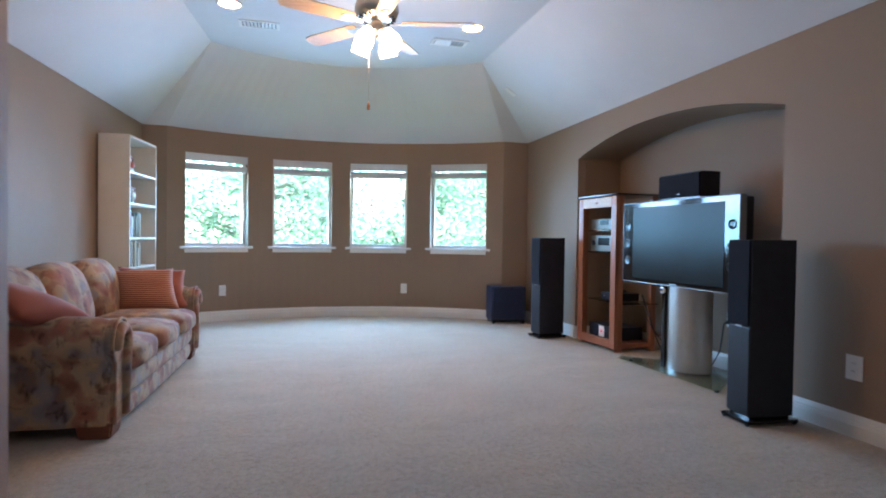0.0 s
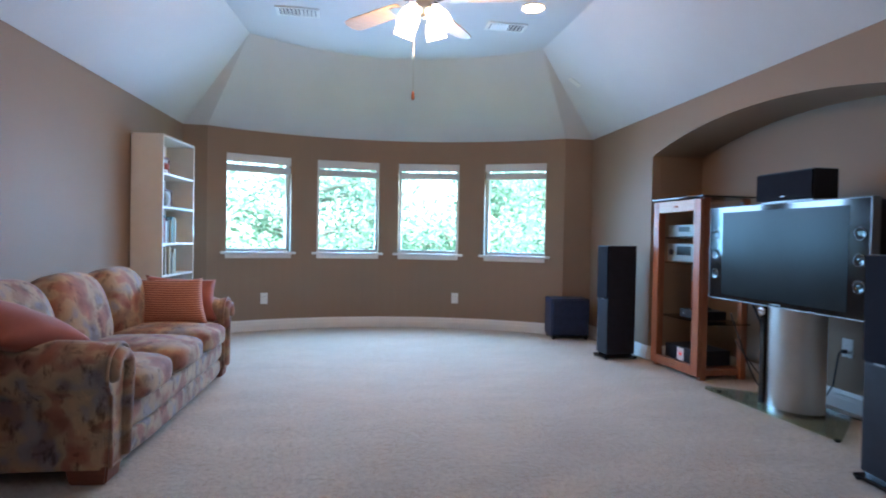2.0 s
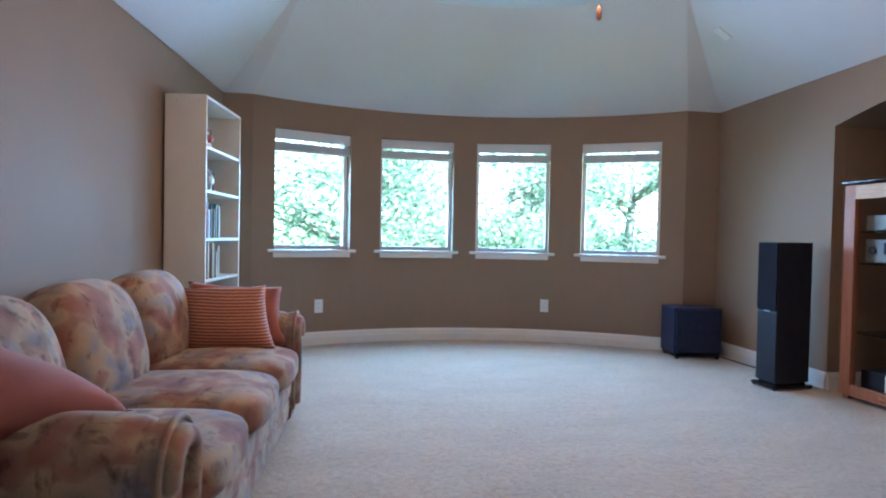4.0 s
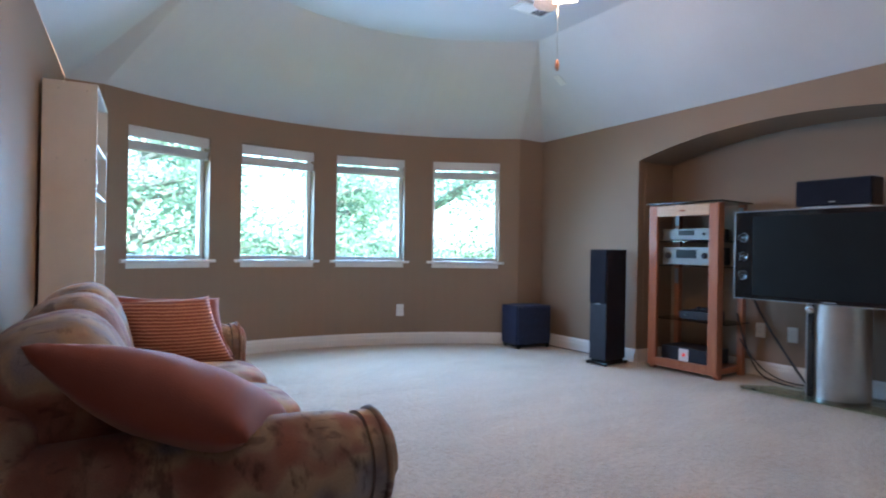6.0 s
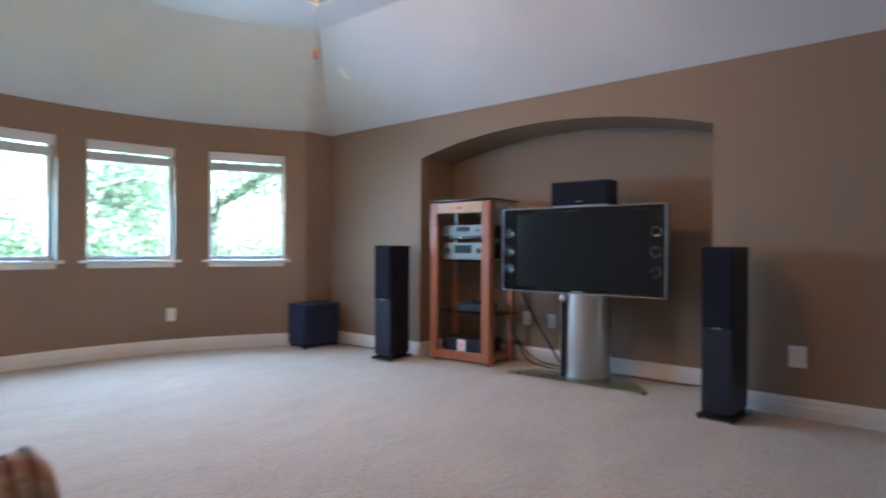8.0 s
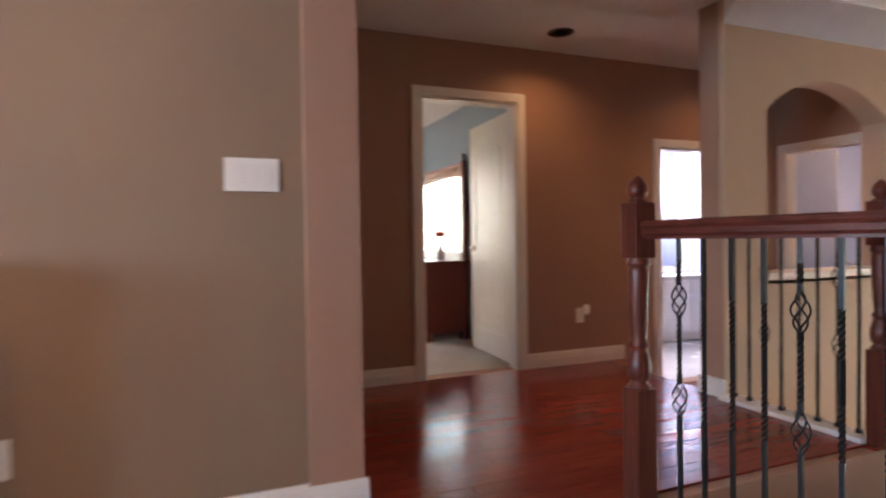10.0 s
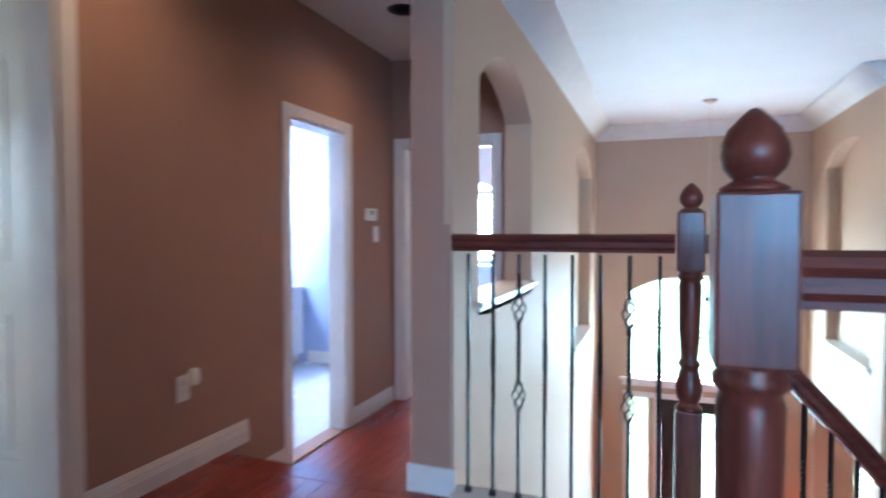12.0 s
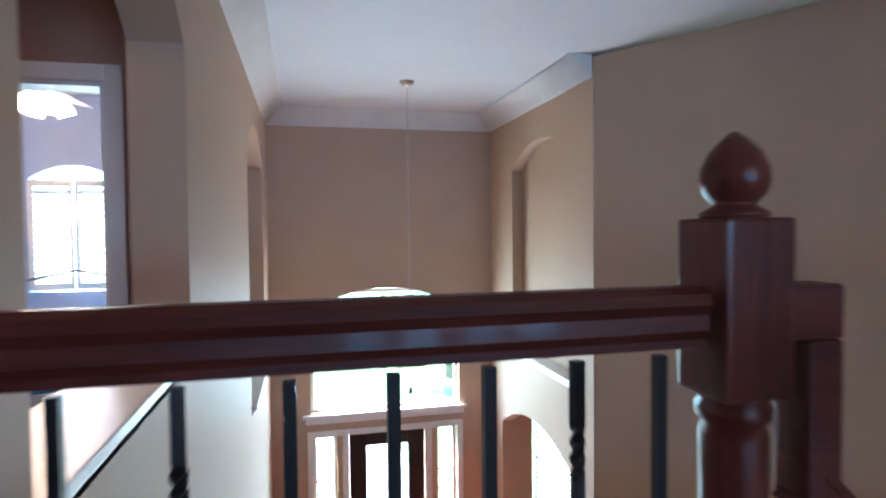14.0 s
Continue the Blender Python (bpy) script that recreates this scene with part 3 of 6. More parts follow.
bm = wall_cells(P_FAR, [-2.6, -0.6, 0.45, 0.83, 0.95, 1.36, 1.39, 1.63, 1.76, 2.64, 2.77, 3.03, 3.05, XS1], [ENTRY - 0.2, ENTRY, -2.3, -1.12, -1.0, -0.86, 0.52, HALL_C],
                FARH + [(-0.6, 0.45, -2.3, -1.0)], 0.0, 0.16)
spandrel(bm, P_FAR, 1.36, 3.05, 0.27, 0.52, 0.0, 0.16, 30)
struct("wall_entry_south", bm, M_BEIGE, "tall beige entry wall with an arched window over the door", "wall")
P_WE = along_y(0.95, -1)
bm = wall_cells(P_WE, [-7.4, -7.05, -6.69, -5.27, -5.15, -4.93], [ENTRY - 0.2, ENTRY, -0.70, -0.12, 2.0, HALL_C],
                [(-7.05, -5.15, ENTRY, -0.70), (-6.69, -5.27, -0.12, 2.0)], 0.0, 0.14)
spandrel(bm, P_WE, -7.05, -5.15, -1.0, -0.70, 0.0, 0.14, 30)
spandrel(bm, P_WE, -6.69, -5.27, 1.78, 2.0, 0.0, 0.14, 28)
struct("wall_entry_west", bm, M_BEIGE, "beige entry wall with an arched niche and an archway", "wall")
bm = bmesh.new()
box(bm, 0.80, 0.83, -6.9, -5.1, -0.25, 2.1)
struct("niche_back_west", bm, M_BEIGE, "beige back of the arched wall niche", "wall")
# curved stair wall
pts = [arc(2.72, radians(k)) for k in range(60, 91, 3)]
line = [(-0.12, -3.10), (0.15, -3.68), (0.50, -4.27), (0.95, -4.95)]
pts += line


def P_poly(pl):
    acc = [0.0]
    for a, b in zip(pl, pl[1:]):
        acc.append(acc[-1] + math.hypot(b[0] - a[0], b[1] - a[1]))

    def P(u, d, z):
        i = max(k for k in range(len(acc) - 1) if acc[k] <= u + 1e-9)
        i = min(i, len(pl) - 2)
        t = (u - acc[i]) / (acc[i + 1] - acc[i])

        def nrm(k):
            k = max(0, min(len(pl) - 2, k))
            return Vector((pl[k + 1][1] - pl[k][1], -(pl[k + 1][0] - pl[k][0]))).normalized()

        n = (nrm(i - 1) + nrm(i)).normalized() if t < 1e-6 else ((nrm(i) + nrm(i + 1)).normalized() if t > 1 - 1e-6 else nrm(i))
        return Vector((pl[i][0] + (pl[i + 1][0] - pl[i][0]) * t + n.x * d, pl[i][1] + (pl[i + 1][1] - pl[i][1]) * t + n.y * d, z))

    return P, acc


P_CV, acc = P_poly(pts)
struct("wall_stair_curve", wall_cells(P_CV, acc, [ENTRY - 0.2, HALL_C], [], 0.0, 0.12), M_BEIGE, "curved beige wall round the stairs", "wall")
pl2 = [arc(2.72, radians(k)) for k in range(0, 61, 4)]
P_C2, acc2 = P_poly(pl2)
struct("wall_stair_lower", wall_cells(P_C2, acc2, [ENTRY - 0.2, -0.25], [], 0.0, 0.1), M_BEIGE, "curved beige wall under the landing", "wall")
bm = bmesh.new()
box(bm, 2.57, 2.69, -1.56, 0.0, ENTRY - 0.2, -0.25)
box(bm, 2.69, XS0, -1.56, -1.46, ENTRY - 0.2, -0.25)
struct("wall_under_landing", bm, M_BEIGE, "beige wall under the landing edge", "wall")
bm = bmesh.new()
box(bm, -0.62, -0.5, -1.5, 0.90, -0.25, HALL_C)
box(bm, -0.62, 0.06, -1.62, -1.5, -0.25, HALL_C)
struct("wall_landing_west", bm, M_HALL, "brown wall closing the landing, tinted rosy for warm light", "wall")
bm = bmesh.new()
box(bm, -0.5, XE, -1.53, 0.90, HALL_C, HALL_C + 0.1)
box(bm, XS1, XE, -3.53, -1.53, HALL_C, HALL_C + 0.1)
struct("hall_ceiling", bm, M_CEIL, "flat white hall ceiling", "ceiling")
bm = bmesh.new()
box(bm, -0.7, XS0, -7.4, -1.53, HALL_C + 0.02, HALL_C + 0.12)
struct("entry_ceiling", bm, M_CEIL, "flat white ceiling high over the entry", "ceiling")
bm = bmesh.new()
box(bm, -0.6, XS1, -7.45, 0.2, ENTRY - 0.1, ENTRY)
struct("entry_floor", bm, M_PLANK, "dark cherry wood floor of the entry", "floor")

# crown moulding in the entry
bm = bmesh.new()
cove = [(0.0, HALL_C + 0.02), (0.19, HALL_C + 0.02), (0.185, HALL_C + 0.005), (0.12, HALL_C - 0.025), (0.065, HALL_C - 0.075), (0.03, HALL_C - 0.125), (0.012, HALL_C - 0.14), (0.0, HALL_C - 0.15)]


def run(bm, a, b, nrm, mit0=0.0, mit1=0.0):
    a, b, n = Vector((*a, 0)), Vector((*b, 0)), Vector((*nrm, 0))
    d = (b - a).normalized()
    A = [bm.verts.new(a + d * (mit0 * o) + n * o + Vector((0, 0, z))) for o, z in cove]
    B = [bm.verts.new(b - d * (mit1 * o) + n * o + Vector((0, 0, z))) for o, z in cove]
    for i in range(len(cove) - 1):
        f = bm.faces.new((A[i], B[i], B[i + 1], A[i + 1]))
        f.smooth = True
    bm.faces.new(A)
    bm.faces.new(B[::-1])


run(bm, (XS0, -1.53), (XS0, -7.4), (-1, 0), 0, 1)
run(bm, (XS0, -7.4), (0.95, -7.4), (0, 1), 1, 1)
run(bm, (0.95, -7.4), (0.95, -4.95), (1, 0), 1, 0)
bmesh.ops.recalc_face_normals(bm, faces=bm.faces)
struct("crown_moulding", bm, M_TRIM, "white coved crown moulding", "trim")

# baseboards
bm = bmesh.new()
skirting(bm, P_TV, 1.08, 2.50, 0)
skirting(bm, P_TV, 4.95, yr, 0)
skirting(bm, along_y(3.45, 1), 2.5, 4.95, 0)
skirting(bm, along_x(2.5, -1), 2.98, 3.43, 0)
skirting(bm, along_x(4.95, 1), 2.98, 3.43, 0)
skirting(bm, P_BOW, UA, UB, 0, n=36)
skirting(bm, along_x(yl, 1), -1.23, -1.015, 0)
skirting(bm, along_x(yr, 1), 2.67, 2.96, 0)
skirting(bm, P_W, 1.1, yl, 0)
skirting(bm, P_S, -1.62, -0.28, 0)
skirting(bm, along_y(2.95, 1), 0.88 - 0.016, 1.08 + 0.016, 0)
skirting(bm, along_x(0.88, 1), 2.95, XE - 0.02, 0)
struct("baseboard", bm, M_TRIM, "white moulded baseboard in the media room", "baseboard")
bm = bmesh.new()
skirting(bm, P_E, 0.08, 0.88, 0)
skirting(bm, P_E, -1.75, -0.835, 0)
skirting(bm, P_E, -2.065, -1.84, LOW)
skirting(bm, P_E, -3.51, -2.85, LOW)
skirting(bm, along_y(XS1 + 0.008, -1), -3.5, -1.85, LOW)
box(bm, XS0 - 0.012, XS1 + 0.02, -1.522, -1.506, 0, 0.115, 0.003)
struct("baseboard_hall", bm, M_TRIM, "white moulded baseboard along the hall", "baseboard")


def casing(bm, P, u0, u1, z0, z1, w=0.068, t=0.018, both=0.12):
    """door trim on both faces and the lining of the opening"""
    for d0, d1 in ((-t, 0.0), (both, both + t)):
        for a, b, c, d in ((u0 - w, u0, z0, z1 + w), (u1, u1 + w, z0, z1 + w), (u0, u1, z1, z1 + w)):
            lo, hi = P(a, d0, c), P(b, d1, d)
            box(bm, min(lo.x, hi.x), max(lo.x, hi.x), min(lo.y, hi.y), max(lo.y, hi.y), c, d, 0.005)
    for a, b, c, d in ((u0, u0 + 0.018, z0, z1), (u1 - 0.018, u1, z0, z1), (u0 + 0.018, u1 - 0.018, z1 - 0.018, z1)):
        lo, hi = P(a, -0.004, c), P(b, both + 0.004, d)
        box(bm, min(lo.x, hi.x), max(lo.x, hi.x), min(lo.y, hi.y), max(lo.y, hi.y), c, d)


for nm, P, u0, u1, z0, z1 in (("bedroom_door_trim", P_E, *D1, 0, 2.03), ("bathroom_door_trim", P_E, *BD, LOW, 1.76), ("end_room_door_trim", P_END, 3.85, 4.60, LOW, 1.76)):
    bm = bmesh.new()
    casing(bm, P, u0, u1, z0, z1)
    struct(nm, bm, M_TRIM, "white moulded door casing and lining", "door trim")

# rooms behind the doors
bm = bmesh.new()
box(bm, XE + 0.12, 8.0, -2.005, 1.6, -0.2, 0.003)
struct("bedroom_floor", bm, M_CARPET, "cream carpet in the bedroom", "carpet")
P_B = along_y(7.9, 1)
bm = wall_cells(P_B, [-1.98, -0.825, 0.725, 1.6], [0, 0.72, 1.92, 2.5], [(-0.825, 0.725, 0.72, 1.92)])
box(bm, XE + 0.13, 7.9, 1.5, 1.6, 0, 2.5)
box(bm, XE + 0.13, 7.9, -1.10, -1.02, 0, 2.5)
struct("bedroom_wall", bm, M_BLUEGREY, "blue-grey bedroom wall", "wall")
bm = bmesh.new()
box(bm, XE + 0.12, 8.0, -1.10, 1.6, 2.36, 2.46)
struct("bedroom_ceiling", bm, M_CEIL, "white bedroom ceiling", "ceiling")
bm = bmesh.new()
box(bm, XE + 0.12, 7.0, -4.6, -2.0, LOW - 0.2, LOW - 0.01)
box(bm, XE + 0.001, XE + 0.12, BD[0], BD[1], LOW - 0.2, LOW - 0.006)
struct("bathroom_floor", bm, M_TILE, "pale bathroom floor", "floor")
bm = bmesh.new()
box(bm, XE + 0.12, 7.0, -4.57, -4.45, LOW, HALL_C)
box(bm, 6.9, 7.0, -4.45, -2.03, LOW, HALL_C)
box(bm, 4.76, 4.81, -4.45, -3.66, LOW, HALL_C)
box(bm, XE + 0.12, 6.9, -2.03, -2.01, LOW, HALL_C)
struct("bathroom_wall", bm, M_PERI, "pale periwinkle bathroom wall", "wall")
bm = bmesh.new()
box(bm, XE + 0.12, 7.0, -4.57, -2.01, HALL_C, HALL_C + 0.1)
struct("bathroom_ceiling", bm, M_CEIL, "white bathroom ceiling", "ceiling")
bm = bmesh.new()
skirting(bm, along_x(-4.45, -1), XE + 0.13, 6.1, LOW, 0.12)
struct("baseboard_bathroom", bm, M_TRIM, "white bathroom baseboard", "baseboard")
bm = bmesh.new()
box(bm, XS1 + 0.01, 4.81, -4.57, -3.66, LOW - 0.2, LOW)
box(bm, XS1 + 0.01, 6.9, -7.2, -4.57, LOW - 0.2, LOW)
struct("end_room_floor", bm, M_CARPET, "carpet in the periwinkle bedroom", "carpet")
P_R = along_x(-7.0, -1)
bm = wall_cells(P_R, [XS1, 4.78, 5.56, 6.9], [LOW, 0.62, 1.80, HALL_C], [(4.78, 5.56, 0.62, 1.80)])
spandrel(bm, P_R, 4.78, 5.56, 1.66, 1.80, 0, 0.12)
box(bm, 6.8, 6.9, -7.0, -4.57, LOW, HALL_C)
box(bm, XS1 + 0.002, XS1 + 0.02, -7.0, -3.66, LOW, HALL_C)
struct("end_room_wall", bm, M_PERI, "periwinkle bedroom wall with an arched window", "wall")
bm = bmesh.new()
box(bm, XS1, 6.9, -7.1, -3.65, HALL_C, HALL_C + 0.1)
struct("end_room_ceiling", bm, M_CEIL, "white ceiling of the periwinkle bedroom", "ceiling")
bm = bmesh.new()
box(bm, -2.6, 0.81, -7.4, -5.05, -0.45, -0.35)
struct("dining_ceiling", bm, M_CEIL, "white dining room ceiling", "ceiling")
bm = bmesh.new()
box(bm, -2.7, -2.6, -7.4, -4.4, ENTRY, -0.35)
box(bm, -2.6, 0.81, -5.1, -5.0, ENTRY, -0.35)
struct("dining_wall", bm, M_SAGE, "dark sage dining room wall", "wall")
bm = bmesh.new()
box(bm, -2.7, -0.6, -7.45, -4.4, ENTRY - 0.1, ENTRY)
struct("dining_floor", bm, M_PLANK, "dark cherry wood floor of the dining room", "floor")

# arched opening's sill and niche sills
for nm, x0, x1, y0, y1, z in (("opening_sill", XS0 - 0.03, XS1 + 0.03, -3.12, -1.86, 0.735), ("niche_sill_east", XS0 - 0.04, XS1 - 0.03, -6.79, -5.23, -0.12), ("niche_sill_west", 0.83, 0.99, -6.73, -5.23, -0.12)):
    bm = bmesh.new()
    box(bm, x0, x1, y0, y1, z, z + 0.028, 0.006)
    box(bm, x0 + 0.018, x1 - 0.018, y0 + 0.02, y1 - 0.02, z - 0.02, z - 0.001, 0.004)
    box(bm, x0 + 0.030, x1 - 0.030, y0 + 0.03, y1 - 0.03, z - 0.05, z - 0.021, 0.004)
    struct(nm, bm, M_TRIM, "white moulded ledge on the wall", "sill")

# ---- windows ----


def make_window(name, m, w, z0, z1, label, arch=0.0, bars=0, mat=None):
    """a sash window with frame, pane and sill; m stands on the wall's face, its y axis pointing out"""
    ob = new(name)
    ob.matrix_basis = m
    tagged(ob, label, "window", "", "structure")
    bm = bmesh.new()
    fw = 0.035
    for a, b, c, d in ((-w, -w + fw, z0, z1), (w - fw, w, z0, z1), (-w + fw, w - fw, z1 - fw, z1), (-w + fw, w - fw, z0, z0 + fw)):
        box(bm, a, b, 0.085, 0.135, c, d, 0.004)
    part("window_frame", bm, mat or M_TRIM, ob)
    bm = bmesh.new()
    box(bm, -w + fw, w - fw, 0.108, 0.112, z0 + fw, z1 - fw)
    pane = part("pane", bm, M_GLASS, ob)
    pane.visible_shadow = False
    for k in range(bars):
        zz = z0 + (z1 - z0) * (k + 1) / (bars + 1)
        bm = bmesh.new()
        box(bm, -w + fw, w - fw, 0.095, 0.125, zz - 0.011, zz + 0.011, 0.003)
        part("glazing_bar", bm, mat or M_TRIM, ob)
    return ob


for i, (wx, hw) in enumerate(BOW_A):
    a = (bow(wx - hw) + bow(wx + hw)) / 2
    hw = (BOW_R + 0.08) * math.sin((bow(wx + hw) - bow(wx - hw)) / 2)
    p = P_BOW(a, 0.004, 0)
    m = Matrix.Translation((p.x, p.y, 0)) @ Matrix.Rotation(-a, 4, "Z")
    ob = make_window("window_%d" % (i + 1), m, hw, WZ0, WZ1, "tall white-framed window looking into trees")
    bm = bmesh.new()
    box(bm, -hw - 0.045, hw + 0.045, -0.05, 0.085, 0.815, 0.84, 0.006)
    prism(bm, [(-hw - 0.03, 0.0), (-hw - 0.015, -0.022), (hw + 0.015, -0.022), (hw + 0.03, 0.0)], 0.772, 0.814, None)
    part("window_sill", bm, M_TRIM, ob)
    # raised blind
    bl = base("window_blind", p.x, p.y, 0, -math.degrees(a), "white slatted blind drawn up under the window head", "blind", "blinds of the bow windows")
    bm = bmesh.new()
    box(bm, -hw + 0.003, hw - 0.003, 0.004, 0.016, 1.775, 1.860, 0.003)
    part("valance", bm, M_BLIND, bl)
    bm = bmesh.new()
    box(bm, -hw + 0.006, hw - 0.006, 0.020, 0.072, 1.805, 1.858, 0.003)
    part("headrail", bm, M_BLIND, bl)
    drop = (0.012, 0.004, 0.002, 0.004)[i]
    for k in range(6):
        bm = bmesh.new()
        zz = 1.712 - drop + 0.0085 * k
        box(bm, -hw + 0.008, hw - 0.008, 0.012, 0.062, zz, zz + 0.0066, 0.002)
        part("slat", bm, M_BLIND, bl)
    bm = bmesh.new()
    box(bm, -hw + 0.008, hw - 0.008, 0.010, 0.064, 1.690 - drop, 1.7095 - drop, 0.003)
    part("bottom_rail", bm, M_BLIND, bl)
    for x in (-hw * 0.6, hw * 0.6):
        bm = bmesh.new()
        tube(bm, [(x, 0.04, 1.760 - drop), (x, 0.04, 1.806)], 0.0015, 5)
        part("ladder_cord", bm, M_WHITEPL, bl)
    if i == 0:
        bm = bmesh.new()
        tube(bm, [(-hw + 0.03, 0.02, 1.71), (-hw + 0.03, 0.018, 1.34)], 0.002, 6)
        part("cord", bm, M_WHITEPL, bl)
        bm = bmesh.new()
        lathe(bm, [(0.003, 1.31), (0.007, 1.315), (0.006, 1.34), (0.002, 1.345)], -hw + 0.03, 0.018, 8)
        part("tassel", bm, M_WHITEPL, bl)

ob = make_window("window_5", pose(2.205, -7.4, 0, 0, 0, 180), 0.845, -0.86, 0.50, "large arched window over the front door", bars=1)
bm = bmesh.new()
for x in (-0.02,):
    box(bm, x - 0.012, x + 0.012, 0.094, 0.126, -0.82, 0.48, 0.003)
part("mullion", bm, M_TRIM, ob)
bm = bmesh.new()
box(bm, -0.93, 0.93, -0.05, 0.085, -0.90, -0.862, 0.006)
box(bm, -0.90, 0.90, -0.02, 0.0, -0.97, -0.902, 0.004)
part("window_sill", bm, M_TRIM, ob)
for i, xm in enumerate((2.90, 1.51)):
    ob = make_window("window_%d" % (6 + i), pose(xm, -7.4, 0, 0, 0, 180), 0.13 if i == 0 else 0.12, ENTRY, -1.12, "narrow sidelight beside the front door", bars=3)
ob = make_window("window_8", pose(-0.075, -7.4, 0, 0, 0, 180), 0.525, -2.3, -1.0, "dining room window with white shutters")
for k in range(20):
    bm = bmesh.new()
    box(bm, -0.47, 0.47, -0.022, 0.022, -0.003, 0.003, 0, pose(0, 0.05, -2.24 + k * 0.062, 35, 0, 0))
    part("louvre", bm, M_BLIND, ob)
ob = make_window("window_9", pose(5.17, -7.0, 0, 0, 0, 180), 0.39, 0.62, 1.79, "arched bedroom window with white plantation shutters")
for s in (-1, 1):
    bm = bmesh.new()
    for a, b, c, d in ((0.008, 0.04, 0.64, 1.66), (0.335, 0.385, 0.64, 1.66), (0.04, 0.335, 0.64, 0.70), (0.04, 0.335, 1.60, 1.66)):
        box(bm, min(s * a, s * b), max(s * a, s * b), -0.02, 0.015, c, d, 0.003)
    part("shutter_frame", bm, M_TRIM, ob)
    for k in range(13):
        bm = bmesh.new()
        box(bm, -0.148, 0.148, -0.03, 0.03, -0.004, 0.004, 0, pose(s * 0.187, -0.003, 0.735 + k * 0.068, 42, 0, 0))
        part("louvre", bm, M_BLIND, ob)
ob = make_window("window_10", pose(7.9, -0.05, 0, 0, 0, -90), 0.775, 0.72, 1.92, "bedroom window with closed white blinds")
bl = base("window_blind", 7.9, -0.05, 0, -90, "white slatted blind lowered over the bedroom window", "blind")
for k in range(30):
    bm = bmesh.new()
    box(bm, -0.76, 0.76, -0.02, 0.02, -0.0012, 0.0012, 0, pose(0, 0.05, 0.75 + k * 0.039, 60, 0, 0))
    part("slat", bm, M_BLIND, bl)

# ---- media room things ----


def make_sofa():
    """three-seat rolled-arm sofa; local x runs to the front, y along its length"""
    s = base("sofa", -1.385, 2.775, 0, -2.5, "three-seat rolled-arm sofa in muted tapestry upholstery against the wall", "sofa")
    L, D = 2.02, 0.855
    AC, AR = 0.446, 0.128       # height and radius of the rolled arms
    bm = bmesh.new()
    box(bm, 0.02, D - 0.10, 0.10, L - 0.10, 0.07, 0.26, 0.02)
    part("base_frame", bm, M_UPH, s)
    for z0, z1, x in ((0.035, 0.150, D - 0.015), (0.152, 0.275, D - 0.005)):
        bm = bmesh.new()
        puff(bm, (x - 0.06, L / 2, (z0 + z1) / 2), (0.06, L / 2 - 0.19, (z1 - z0) / 2), 5, 10)
        part("front_band", bm, M_UPH, s)
    for k in range(3):
        w = (L - 0.44) / 3
        y = 0.22 + w * (k + 0.5)
        bm = bmesh.new()
        puff(bm, (0.555, y, 0.336), (0.335, w / 2 - 0.003, 0.080), 4.2, 14, None, 0.016)
        part("seat_cushion", bm, M_UPH, s)
        bm = bmesh.new()
        wb = (L - 0.27) / 3
        m = pose(0.215, 0.135 + wb * (k + 0.5), 0.538, 0, -15, 0)
        puff(bm, (0, 0, 0), (0.150, wb / 2 - 0.002, 0.252), 2.9, 14, m)
        part("back_cushion", bm, M_UPH, s)
    bm = bmesh.new()
    puff(bm, (0.10, L / 2, 0.375), (0.10, L / 2 - 0.05, 0.315), 5, 12)
    part("back_frame", bm, M_UPH, s)
    for e in (0, 1):
        def Y(y):
            return y if e == 0 else L - y
        bm = bmesh.new()
        y0, y1 = sorted((Y(0.040), Y(0.215)))
        box(bm, 0.03, D - 0.035, y0, y1, 0.06, 0.50, 0.02)
        part("arm_panel", bm, M_UPH, s)
        bm = bmesh.new()
        n = 26
        rings = []
        for i in range(n + 1):
            t = i / n
            x = 0.02 + (D - 0.045) * t
            r = AR * (1 - 0.30 * (abs(2 * t - 1) ** 10)) * (0.95 + 0.05 * math.sin(math.pi * t))
            rings.append((x, Y(0.122), AC, r))
        tube(bm, [(a, b, c) for a, b, c, r in rings], [r for a, b, c, r in rings], 28)
        part("arm_roll", bm, M_UPH, s)
        # scrolled arm front with a padded, welted edge
        prof = []
        for k in range(25):
            a = radians(-52 + 268 * k / 24)
            prof.append((Y(0.122 + 0.114 * math.cos(a)), AC + 0.114 * math.sin(a)))
        prof += [(Y(0.052), 0.36), (Y(0.048), 0.075), (Y(0.212), 0.075), (Y(0.208), 0.33)]
        bm = bmesh.new()
        f0 = [bm.verts.new((D - 0.05, y, z)) for y, z in prof]
        f1 = [bm.verts.new((D - 0.012, y, z)) for y, z in prof]
        bm.faces.new(f0)
        bm.faces.new(f1)
        for i in range(len(prof)):
            j = (i + 1) % len(prof)
            bm.faces.new((f0[i], f0[j], f1[j], f1[i]))
        bmesh.ops.recalc_face_normals(bm, faces=bm.faces)
        front = part("arm_front", bm, M_UPH, s)
        bm = bmesh.new()
        tube(bm, [(D - 0.014, y, z) for y, z in prof], 0.009, 8, False, True)
        part("welt", bm, M_UPH, front)
        # the padded facing follows the roll and runs down the front
        path = []
        for k in range(13):
            a = radians(200 - 205 * k / 12)
            path.append((D - 0.006, Y(0.122 + 0.072 * math.cos(a)), AC + 0.072 * math.sin(a)))
        path += [(D - 0.006, Y(0.180), 0.38), (D - 0.006, Y(0.172), 0.25), (D - 0.006, Y(0.165), 0.09)]
        bm = bmesh.new()
        tube(bm, path, [0.020] + [0.028] * (len(path) - 2) + [0.022], 12)
